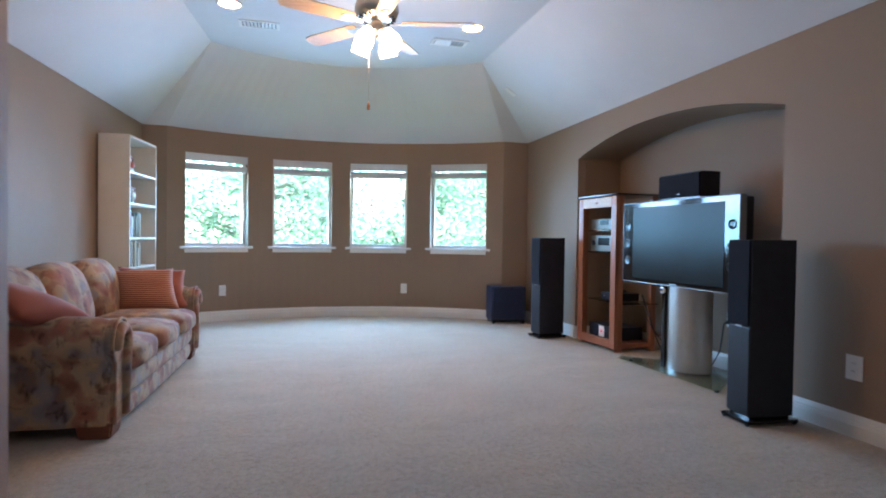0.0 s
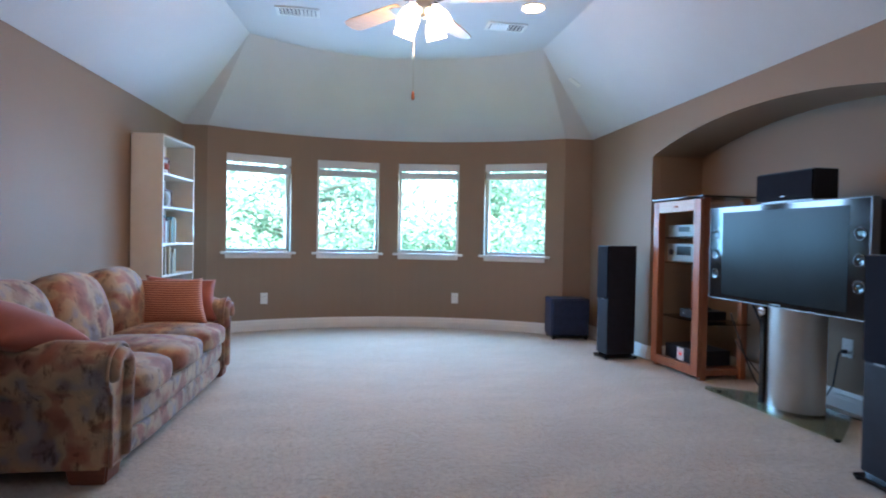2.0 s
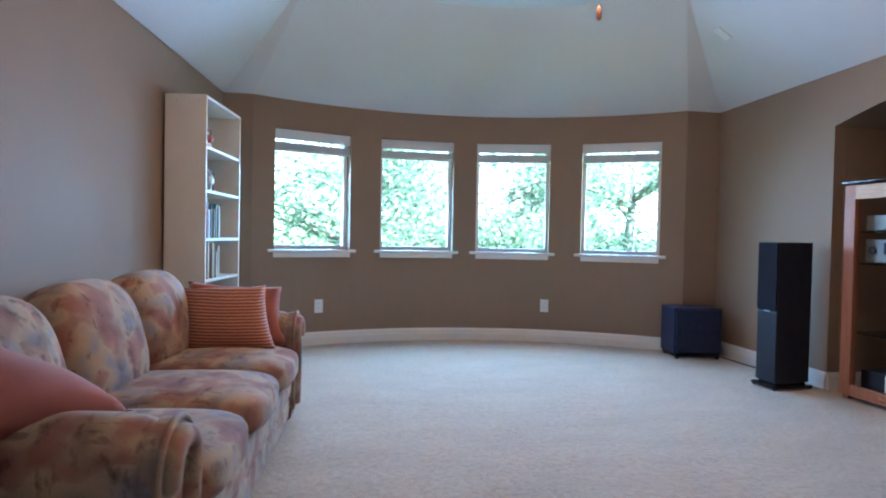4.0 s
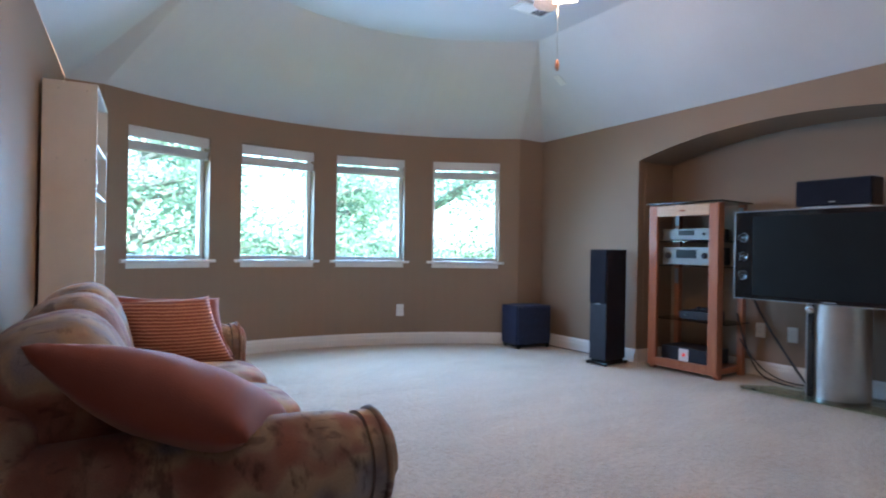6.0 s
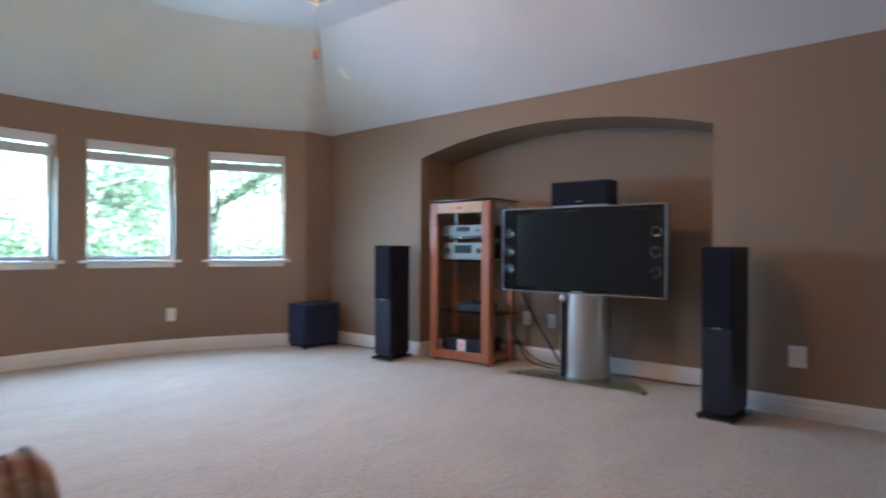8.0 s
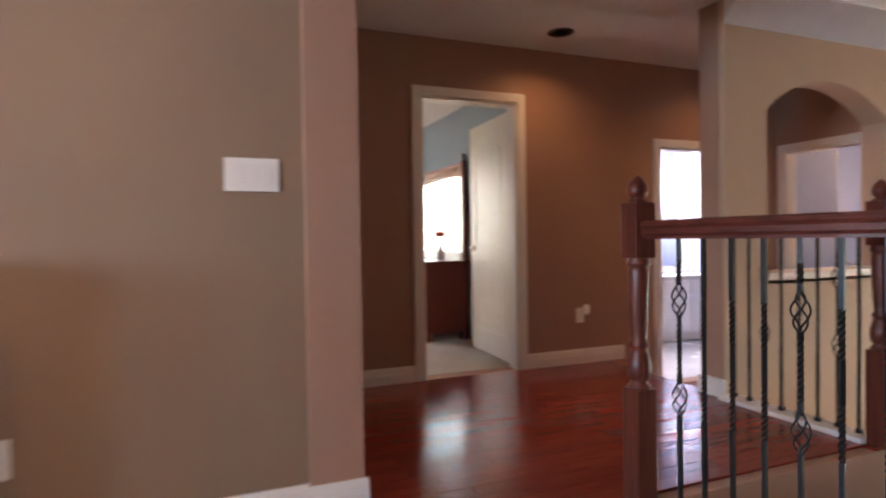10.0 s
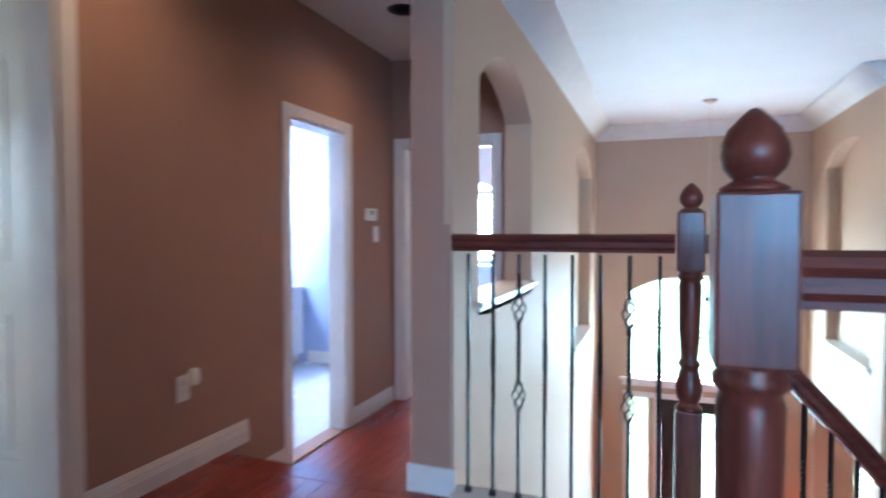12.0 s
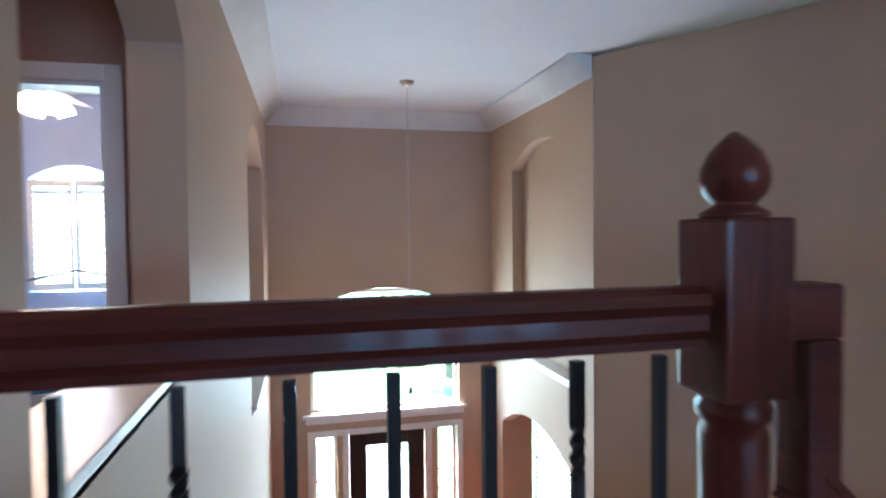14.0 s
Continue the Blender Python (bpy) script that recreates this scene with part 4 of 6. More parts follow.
        part("facing_pad", bm, M_UPH, front)
    for x, y in ((0.07, 0.11), (0.07, L - 0.11), (D - 0.11, 0.115), (D - 0.11, L - 0.115)):
        bm = bmesh.new()
        g = bmesh.new()
        lo = [(x - 0.065, y - 0.062), (x + 0.075, y - 0.062), (x + 0.075, y + 0.062), (x - 0.065, y + 0.062)]
        A = [g.verts.new((a, b, 0.0)) for a, b in lo]
        B = [g.verts.new((x + (a - x) * 1.18, y + (b - y) * 1.18, 0.085)) for a, b in lo]
        g.faces.new(A[::-1])
        g.faces.new(B)
        for i in range(4):
            g.faces.new((A[i], A[(i + 1) % 4], B[(i + 1) % 4], B[i]))
        bmesh.ops.bevel(g, geom=g.edges[:], offset=0.008, segments=2, affect="EDGES")
        join(bm, g)
        part("foot", bm, M_FOOT, s, "reddish wooden block foot")
    return s


make_sofa()


def throw_pillow(m, w, h, t, mat, label, seed, slump=None):
    g = pillow(w, h, t, seed)
    if slump:
        # a slumped pillow hangs between four corners: near top, near foot, far foot, far top
        A, B, C, D = [Vector(q) for q in slump]
        out = (C - A).cross(D - B).normalized()
        out = out if out.z > 0 else -out
        for v in g.verts:
            p, q, d = v.co.x / w * 0.5 + 0.5, v.co.z / h * 0.5 + 0.5, -v.co.y
            v.co = A * (1 - p) * q + B * (1 - p) * (1 - q) + C * p * (1 - q) + D * p * q + out * d
        bmesh.ops.recalc_face_normals(g, faces=g.faces)
    ob = part("throw_pillow", g, mat)
    ob.matrix_basis = m
    return tagged(ob, label, "pillow", "pillows on the sofa")


throw_pillow(pose(0, 0, 0), 0.22, 0.19, 0.085, M_RUSTS, "rust ribbed throw pillow leaning on the far sofa arm", 1,
             ((-1.045, 4.60, 0.693), (-0.945, 4.355, 0.395), (-0.520, 4.342, 0.402), (-0.612, 4.56, 0.708)))
throw_pillow(pose(0, 0, 0), 0.22, 0.19, 0.075, M_RUST, "plain rust velvet pillow behind the ribbed pillow", 2,
             ((-1.030, 4.70, 0.715), (-0.960, 4.50, 0.405), (-0.495, 4.50, 0.405), (-0.545, 4.66, 0.690)))
throw_pillow(pose(0, 0, 0), 0.225, 0.225, 0.088, M_RUST, "plain rust velvet pillow leaning back beside the sofa arm", 3,
             ((-1.250, 2.80, 0.785), (-0.880, 2.67, 0.590), (-0.685, 3.02, 0.530), (-0.99, 3.14, 0.565)))


BK_X, BK_Y, BK_R = -1.325, 5.25, -5.8       # the bookcase's near back corner and turn


def on_shelf(x, y):
    """a place in the bookcase, x out from its back, y along its width"""
    c, n = math.cos(radians(BK_R)), math.sin(radians(BK_R))
    return BK_X + x * c - y * n, BK_Y + x * n + y * c


def make_bookcase():
    b = base("bookcase", BK_X, BK_Y, 0, BK_R, "tall white laminate bookcase with books and ornaments", "bookcase")
    D, W, H, t = 0.25, 0.68, 1.812, 0.018
    for y in (0, W - t):
        bm = bmesh.new()
        box(bm, 0, D, y, y + t, 0, H, 0.0015)
        side = part("side_panel", bm, M_SHELF, b)
        for z in (0.10, 0.62, 1.40, 1.77):
            for x in (0.07, 0.20):
                if y == 0:
                    bm = bmesh.new()
                    lathe(bm, [(0.005, 0), (0.005, 0.002)], 0, 0, 8, pose(x, -0.0005, z, 90, 0, 0))
                    part("screw_cap", bm, M_NICKEL, side)
    bm = bmesh.new()
    box(bm, 0, 0.006, t, W - t, 0.06, H)
    part("back_panel", bm, M_SHELF, b)
    for z in (0.07, 0.37, 0.675, 0.935, 1.235, 1.505):
        bm = bmesh.new()
        box(bm, 0.006, D - 0.004, t, W - t, z - t, z, 0.0015)
        part("shelf", bm, M_SHELF, b)
    bm = bmesh.new()
    box(bm, 0, D, t, W - t, H - t, H, 0.0015)
    part("top_panel", bm, M_SHELF, b)
    bm = bmesh.new()
    box(bm, D - 0.03, D - 0.012, t, W - t, 0, 0.052)
    part("plinth", bm, M_SHELF, b)
    cols = [(0.03, 0.04, 0.09), (0.25, 0.04, 0.03), (0.05, 0.05, 0.055), (0.35, 0.27, 0.16), (0.07, 0.14, 0.12), (0.42, 0.38, 0.3), (0.13, 0.04, 0.06), (0.02, 0.08, 0.17)]
    mats = [plain("book_cloth_%d" % i, c, 0.6, bumpy=0.1) for i, c in enumerate(cols)]
    rnd = random.Random(4)
    page = plain("book_pages", (0.6, 0.55, 0.45), 0.8, bumpy=0)
    for z, n, y in ((0.935, 11, 0.04), (0.675, 11, 0.03), (0.37, 12, 0.03), (0.07, 12, 0.03)):
        for k in range(n):
            th, hh, dd = rnd.uniform(0.018, 0.042), rnd.uniform(0.17, 0.235), rnd.uniform(0.12, 0.17)
            x0 = 0.232 - dd - rnd.uniform(0, 0.02)
            bk = base("book", *on_shelf(x0, y), z, BK_R, "upright hardback book on a bookcase shelf", "book", "books in the bookcase")
            bm = bmesh.new()
            box(bm, 0, dd, 0, 0.003, 0, hh)
            box(bm, 0, dd, th - 0.003, th, 0, hh)
            box(bm, dd - 0.003, dd + 0.001, 0.003, th - 0.003, 0, hh)
            part("cover", bm, rnd.choice(mats), bk)
            bm = bmesh.new()
            box(bm, 0.004, dd - 0.003, 0.0032, th - 0.0032, 0.004, hh - 0.005)
            part("page_block", bm, page, bk)
            y += th + 0.001
    pic = base("picture_frame", *on_shelf(0.12, 0.22), 1.505, BK_R, "small dark framed picture standing on a shelf", "picture frame")
    bm = bmesh.new()
    for a, b2, c, d in ((0, 0.2, 0, 0.018), (0, 0.2, 0.142, 0.16), (0, 0.018, 0.018, 0.142), (0.182, 0.2, 0.018, 0.142)):
        box(bm, 0, 0.015, a, b2, c, d, 0.003)
    part("frame", bm, M_DRESSER, pic)
    bm = bmesh.new()
    box(bm, 0.002, 0.008, 0.0185, 0.1815, 0.0185, 0.1415)
    part("print", bm, plain("print_paper", (0.5, 0.47, 0.4), 0.6, var=0.4, scale=30), pic)
    orb = base("ornament", *on_shelf(0.20, 0.14), 1.505, BK_R, "small red and white ornament on a shelf", "ornament")
    bm = bmesh.new()
    lathe(bm, [(0.0, 0.03), (0.03, 0.033), (0.042, 0.055), (0.034, 0.082), (0.0, 0.092)], 0, 0, 18)
    part("cap", bm, plain("red_glaze", (0.40, 0.07, 0.04), 0.3), orb)
    bm = bmesh.new()
    lathe(bm, [(0.03, 0.0), (0.034, 0.01), (0.026, 0.0335), (0, 0.034)], 0, 0, 18)
    part("foot", bm, M_WHITEPL, orb)
    v = base("vase", *on_shelf(0.18, 0.14), 1.235, BK_R, "round speckled pottery vase on a shelf", "vase")
    bm = bmesh.new()
    lathe(bm, [(0.03, 0), (0.05, 0.02), (0.066, 0.06), (0.058, 0.10), (0.03, 0.13), (0.016, 0.145), (0.02, 0.165), (0.017, 0.165), (0.012, 0.145)], 0, 0, 22)
    part("body", bm, plain("speckled_glaze", (0.33, 0.30, 0.24), 0.35, var=0.6, scale=60, grain=160), v)
    pic2 = copy_thing(pic, pose(*on_shelf(0.12, 0.28), 1.235, 0, 0, BK_R))
    pic2["label"] = "dark framed picture behind a vase on a shelf"


make_bookcase()


def make_tower(x, y, rz, label):
    s = base("tower_speaker", x, y, 0, rz, label, "speaker", "tower speakers")
    bm = bmesh.new()
    box(bm, -0.01, 0.255, -0.085, 0.085, 0.045, 0.982, 0.004)
    part("cabinet", bm, M_BLACK, s)
    bm = bmesh.new()
    box(bm, -0.025, -0.0102, -0.083, 0.083, 0.525, 0.979, 0.006)
    part("grille", bm, M_CLOTH, s)
    bm = bmesh.new()
    box(bm, -0.016, -0.0102, -0.083, 0.083, 0.05, 0.515, 0.003)
    part("front_baffle", bm, M_BLACK, s)
    bm = bmesh.new()
    prism(bm, [(-0.019, -0.025), (-0.016, -0.025), (-0.016, 0.025), (-0.019, 0.025)], 0.516, 0.524)
    part("badge", bm, M_SILVER, s)
    bm = bmesh.new()
    box(bm, -0.035, 0.275, -0.105, 0.105, 0.012, 0.030, 0.006)
    box(bm, 0.0, 0.24, -0.075, 0.075, 0.030, 0.0448, 0.002)
    part("plinth", bm, M_GLOSSBLK, s)
    for a in (-0.02, 0.26):
        for b in (-0.09, 0.09):
            bm = bmesh.new()
            lathe(bm, [(0.004, 0.0), (0.011, 0.004), (0.011, 0.0118)], a, b, 10)
            part("foot", bm, M_IRON, s)
    return s


make_tower(2.60, 2.375, -5, "tall black floor-standing speaker beside the television")
make_tower(2.60, 5.03, 5, "tall black floor-standing speaker near the corner")

sub = base("subwoofer", 2.455, 5.915, 0, -6, "black cube subwoofer on the carpet in the corner", "subwoofer")
bm = bmesh.new()
box(bm, 0, 0.40, 0.03, 0.30, 0.04, 0.42, 0.008)
part("cabinet", bm, M_BLACK_DAYLIT, sub)
bm = bmesh.new()
box(bm, 0.012, 0.388, 0.008, 0.0298, 0.055, 0.408, 0.006)
part("grille", bm, M_BLACK_DAYLIT, sub)
bm = bmesh.new()
box(bm, 0.01, 0.39, 0.02, 0.29, 0.016, 0.0398, 0.004)
part("plinth", bm, M_GLOSSBLK, sub)
for a in (0.03, 0.37):
    for b in (0.04, 0.27):
        bm = bmesh.new()
        lathe(bm, [(0.016, 0.0), (0.018, 0.0158)], a, b, 12)
        part("foot", bm, M_IRON, sub)


def make_av_cabinet():
    c = base("media_cabinet", 2.93, 4.165, 0, 2.6, "orange alder media cabinet with an open-framed door in the niche", "cabinet")
    W, H, D = 0.605, 1.358, 0.42
    bm = bmesh.new()
    box(bm, 0.03, D, 0.02, W - 0.02, 0.03, 0.075, 0.003)
    part("bottom_shelf", bm, M_CABWOOD, c)
    for x, y in ((0.03, 0.0), (0.03, W - 0.045), (D - 0.052, 0.0), (D - 0.052, W - 0.045)):
        bm = bmesh.new()
        box(bm, x, x + 0.05, y, y + 0.045, 0.0, H - 0.004, 0.003)
        post = part("post", bm, M_CABWOOD, c)
        if x > 0.1:
            for z in (0.70, 1.20):
                bm = bmesh.new()
                box(bm, x - 0.004, x - 0.0005, y + 0.004, y + 0.041, z, z + 0.13, 0.001)
                part("bracket_plate", bm, M_SILVER, post, "grey metal shelf bracket")
    bm = bmesh.new()
    box(bm, -0.01, D + 0.02, -0.03, W + 0.02, H, H + 0.012, 0.003)
    part("glass_top", bm, M_GLOSSBLK, c, "dark glass top")
    for z in (0.42, 0.86, 1.06):
        bm = bmesh.new()
        box(bm, 0.082, D + 0.0, -0.03, W + 0.01, z - 0.008, z, 0.001)
        part("glass_shelf", bm, M_TINT, c, "smoked glass shelf")
    bm = bmesh.new()
    for a, b in ((0.0, 0.075), (W - 0.075, W)):
        box(bm, 0.0, 0.028, a, b, 0.03, H - 0.012, 0.004)
    box(bm, 0.0, 0.028, 0.0752, W - 0.0752, 0.03, 0.10, 0.004)
    door = part("door", bm, M_CABWOOD, c)
    bm = bmesh.new()
    box(bm, -0.001, 0.0275, 0.0752, W - 0.0752, H - 0.10, H - 0.012, 0.004)
    part("top_rail", bm, M_CABRAIL, door, "pale alder top rail")
    for z in (H - 0.058, 0.062):
        bm = bmesh.new()
        g = bmesh.new()
        bmesh.ops.create_uvsphere(g, u_segments=14, v_segments=8, radius=1)
        bmesh.ops.transform(g, matrix=pose(-0.003, W / 2, z) @ Matrix.Diagonal((0.009, 0.03, 0.009, 1)), verts=g.verts)
        for f in g.faces:
            f.smooth = True
        join(bm, g)
        part("handle", bm, M_CABWOOD, door, "turned wooden pull")
    return c


make_av_cabinet()
CAB = pose(2.93, 4.165, 0, 0, 0, 2.6)


def component(x, y, z, w, h, d, mat, label, cat, knobs=(), screen=None, red=False, arch=False):
    c = new("av_component" if cat != "cable box" else "cable_box")
    c.matrix_basis = CAB @ pose(x, y, z)
    tagged(c, label, cat)
    bm = bmesh.new()
    box(bm, 0.006, d, 0, w, 0.008, h, 0.002)
    part("chassis", bm, M_BLACK, c)
    bm = bmesh.new()
    box(bm, 0, 0.0058, -0.002, w + 0.002, 0.008, h, 0.002)
    part("front_panel", bm, mat, c)
    for ky, r in knobs:
        bm = bmesh.new()
        lathe(bm, [(r, 0), (r, 0.010), (r * 0.85, 0.013), (0, 0.013)], 0, 0, 18, pose(-0.0002, ky, h * 0.55, 0, -90, 0))
        part("knob", bm, M_BLACK if mat is M_FACEPLATE else M_SILVER, c)
    if screen:
        a, b, z0, z1 = screen
        bm = bmesh.new()
        box(bm, -0.0018, -0.0002, a, b, z0, z1)
        part("display", bm, M_SCREEN, c)
    if red:
        bm = bmesh.new()
        box(bm, -0.0022, -0.0002, w * 0.42, w * 0.62, h * 0.1, h * 0.92)
        d2 = part("display_plate", bm, M_WHITEPL, c, "pale display plate")
        bm = bmesh.new()
        box(bm, -0.0042, -0.0024, w * 0.48, w * 0.505, h * 0.42, h * 0.62)
        box(bm, -0.0042, -0.0024, w * 0.52, w * 0.545, h * 0.42, h * 0.62)
        part("indicator", bm, emitter("red_display", (0.8, 0.03, 0.02), 0.12), d2, "red lit digits")
    for yy in (0.03, w - 0.03):
        bm = bmesh.new()
        lathe(bm, [(0.012, 0), (0.012, 0.0078)], 0.05, yy, 10)
        part("foot", bm, M_IRON, c)
    return c


component(0.09, 0.11, 1.06, 0.42, 0.10, 0.26, M_FACEPLATE, "silver disc player on the upper glass shelf", "disc player", [(0.06, 0.010)], (0.14, 0.28, 0.045, 0.085))
component(0.09, 0.11, 0.86, 0.42, 0.15, 0.28, M_FACEPLATE, "silver receiver with a dark display on a glass shelf", "receiver", [(0.05, 0.024), (0.37, 0.024)], (0.12, 0.30, 0.06, 0.13))
component(0.12, 0.13, 0.42, 0.26, 0.075, 0.22, M_BLACK, "dark game box on the lower glass shelf", "game box", [(0.2, 0.008)])
component(0.09, 0.11, 0.0755, 0.42, 0.12, 0.28, M_BLACK, "black power conditioner with a red display", "power unit", [], None, True)
pad = new("game_controller")
pad.matrix_basis = CAB @ pose(0.2, 0.2, 0.4955)
tagged(pad, "black game controller lying on the game box", "controller")
bm = bmesh.new()
puff(bm, (0, 0, 0.016), (0.035, 0.055, 0.016), 3, 6)
part("body", bm, M_BLACK, pad)
for yy in (-0.055, 0.055):
    bm = bmesh.new()
    tube(bm, [(0.0, yy * 0.8, 0.018), (-0.03, yy, 0.02), (-0.055, yy * 1.05, 0.017)], [0.016, 0.018, 0.011], 10)
    part("grip", bm, M_BLACK, pad)


def make_tv():
    """flat television on a glass-footed pedestal; local x faces into the room's west"""
    t = base("television", 2.945, 3.40, 0, 180.8, "large flat black television with side speakers on a steel pedestal", "television")
    # local +x faces west, local y runs along the screen
    W, z0, z1 = 0.63, 0.637, 1.269
    bm = bmesh.new()
    box(bm, -0.10, 0.0, -W + 0.012, W - 0.012, z0 + 0.012, z1 - 0.012, 0.012)
    part("housing", bm, M_BLACK, t)
    bm = bmesh.new()
    for a, b, c, d in ((-W, -W + 0.006, z0, z1), (W - 0.006, W, z0, z1), (-W + 0.006, W - 0.006, z0, z0 + 0.006), (-W + 0.006, W - 0.006, z1 - 0.006, z1)):
        box(bm, -0.03, 0.022, a, b, c, d, 0.002)
    part("silver_rim", bm, M_SILVER, t)
    bm = bmesh.new()
    box(bm, 0.0004, 0.016, -W + 0.0062, W - 0.0062, z0 + 0.0062, z1 - 0.0062)
    part("bezel", bm, M_GLOSSBLK, t)
    bm = bmesh.new()
    box(bm, 0.0162, 0.0190, -0.497, 0.497, z0 + 0.035, z1 - 0.04)
    part("screen", bm, M_SCREEN, t, "dark glossy screen")
    for y in (-0.564, 0.564):
        for z in (1.08, 0.945, 0.81):
            bm = bmesh.new()
            lathe(bm, [(0.034, 0), (0.034, 0.004), (0.029, 0.005), (0.022, -0.0), (0.008, 0.003), (0, 0.003)], 0, 0, 22, pose(0.0164, y, z, 0, 90, 0))
            q = part("speaker_driver", bm, M_GLOSSBLK, t)
            bm = bmesh.new()
            lathe(bm, [(0.0335, 0), (0.0335, 0.0048), (0.0325, 0.0052), (0.0322, 0.0046)], 0, 0, 22, pose(0.0165, y, z, 0, 90, 0), False)
            part("ring", bm, M_SILVER, q, "thin silver ring")
    bm = bmesh.new()
    box(bm, 0.0164, 0.0178, -0.04, 0.04, z0 + 0.013, z0 + 0.021)
    part("badge", bm, M_SILVER, t)
    # pedestal
    bm = bmesh.new()
    n = 28
    for r, zz in ((0.17, 0),):
        poly = [(-0.17 + 0.17 * math.cos(radians(a)), 0.0 + 0.185 * math.sin(radians(a))) for a in range(-90, 91, 6)]
        poly = [(x, y - 0.02) for x, y in poly] + [(-0.20, 0.165), (-0.20, -0.205)]
        prism(bm, poly, 0.026, z0 + 0.01)
    ped = part("pedestal", bm, M_BRUSHED, t, "curved brushed steel pedestal")
    bm = bmesh.new()
    box(bm, -0.06, 0.010, -0.128, -0.095, 0.03, z0 - 0.002, 0.003)
    part("cable_cover", bm, M_GLOSSBLK, t, "black upright cable cover")
    bm = bmesh.new()
    lathe(bm, [(0.028, 0), (0.028, 0.012), (0.016, 0.016), (0.0, 0.013)], 0, 0, 20, pose(0.010, -0.112, z0 - 0.035, 0, 90, 0))
    part("pivot_cap", bm, M_CHROME, t)
    bm = bmesh.new()
    poly = [(0.055, 0.535), (0.078, 0.515), (0.112, -0.515), (0.07, -0.545), (-0.28, -0.26), (-0.33, -0.20), (-0.33, 0.20), (-0.28, 0.26)]
    prism(bm, poly, 0.014, 0.026)
    part("glass_foot", bm, M_PLATE, t, "clear glass floor plate")
    for x, y in ((0.05, 0.5), (0.04, -0.46), (-0.28, 0.0)):
        bm = bmesh.new()
        lathe(bm, [(0.014, 0), (0.014, 0.0138)], x, y, 12)
        part("rubber_pad", bm, M_IRON, t)
    return t


make_tv()
cs = base("center_speaker", 2.975, 3.405, 1.269, 181, "black centre speaker lying on the television", "speaker")
bm = bmesh.new()
box(bm, -0.16, 0.0, -0.225, 0.22, 0.016, 0.190, 0.004)
part("cabinet", bm, M_BLACK, cs)
bm = bmesh.new()
box(bm, 0.0002, 0.014, -0.222, 0.217, 0.02, 0.182, 0.005)
part("grille", bm, M_CLOTH, cs)
bm = bmesh.new()
box(bm, 0.0142, 0.016, -0.018, 0.018, 0.035, 0.043)
part("badge", bm, M_SILVER, cs)
bm = bmesh.new()
box(bm, -0.14, -0.01, -0.20, 0.20, 0.0, 0.0158, 0.002)
part("support_plate", bm, M_SILVER, cs)

# cables behind the cabinet and the television
for pts, r in (([(3.30, 4.1, 0.62), (3.36, 4.05, 0.45), (3.32, 3.86, 0.22), (3.22, 3.68, 0.06), (3.16, 3.6, 0.012)], 0.009),
               ([(3.20, 4.17, 0.5), (3.3, 4.15, 0.2), (3.34, 4.08, 0.02), (3.25, 3.9, 0.008), (3.2, 3.7, 0.008), (3.28, 3.55, 0.008)], 0.006),
               ([(3.24, 4.17, 0.3), (3.36, 4.1, 0.08), (3.38, 3.95, 0.008), (3.3, 3.8, 0.008), (3.36, 3.6, 0.01)], 0.005),
               ([(3.30, 3.30, 0.008), (3.38, 3.10, 0.006), (3.30, 2.92, 0.006), (3.36, 2.75, 0.006), (3.40, 2.60, 0.006)], 0.004),
               ([(2.9, 5.12, 0.008), (2.94, 5.4, 0.006), (2.9, 5.7, 0.006), (2.88, 5.95, 0.01)], 0.004)):
    cu = bpy.data.curves.new("cable", "CURVE")
    cu.dimensions, cu.bevel_depth, cu.bevel_resolution = "3D", r, 3
    sp = cu.splines.new("NURBS")
    sp.points.add(len(pts) - 1)
    for q, p in zip(sp.points, pts):
        q.co = (*p, 1)
    sp.use_endpoint_u, sp.order_u = True, 4
    cu.materials.append(M_CABLE)
    tagged(new("cable", cu), "loose black cable behind the media equipment", "cable", "cables in the niche")


def wall_plate(m, w, h, label, cat, kind):
    """a switch or socket plate; m stands on the wall, its -y axis pointing into the room"""
    ob = new("light_switch" if cat == "switch" else "wall_outlet")
    ob.matrix_basis = m
    tagged(ob, label, cat)
    bm = bmesh.new()
    box(bm, -w / 2, w / 2, -0.006, 0.0, -h / 2, h / 2, 0.0025)
    part("plate", bm, M_WHITEPL, ob)
    n = kind if isinstance(kind, int) else 2
    for k in range(n):
        bm = bmesh.new()
        if isinstance(kind, int):
            x = (k - (n - 1) / 2) * 0.046
            box(bm, x - 0.017, x + 0.017, -0.0095, -0.0062, -0.033, 0.033, 0.0015)
            part("rocker", bm, M_WHITEPL, ob)
        else:
            z = 0.02 if k else -0.02
            prism(bm, [(-0.017, -0.010), (-0.012, -0.014), (0.012, -0.014), (0.017, -0.010), (0.017, 0.010), (0.012, 0.014), (-0.012, 0.014), (-0.017, 0.010)], 0, 0.002, pose(0, -0.0062, z, 90, 0, 0))
            so_ = part("socket", bm, M_WHITEPL, ob)
            bm = bmesh.new()
            for sx in (-0.006, 0.006):
                box(bm, sx - 0.001, sx + 0.001, -0.0092, -0.0084, z - 0.001, z + 0.007)
            part("slot", bm, M_BLACK, so_)
    return ob


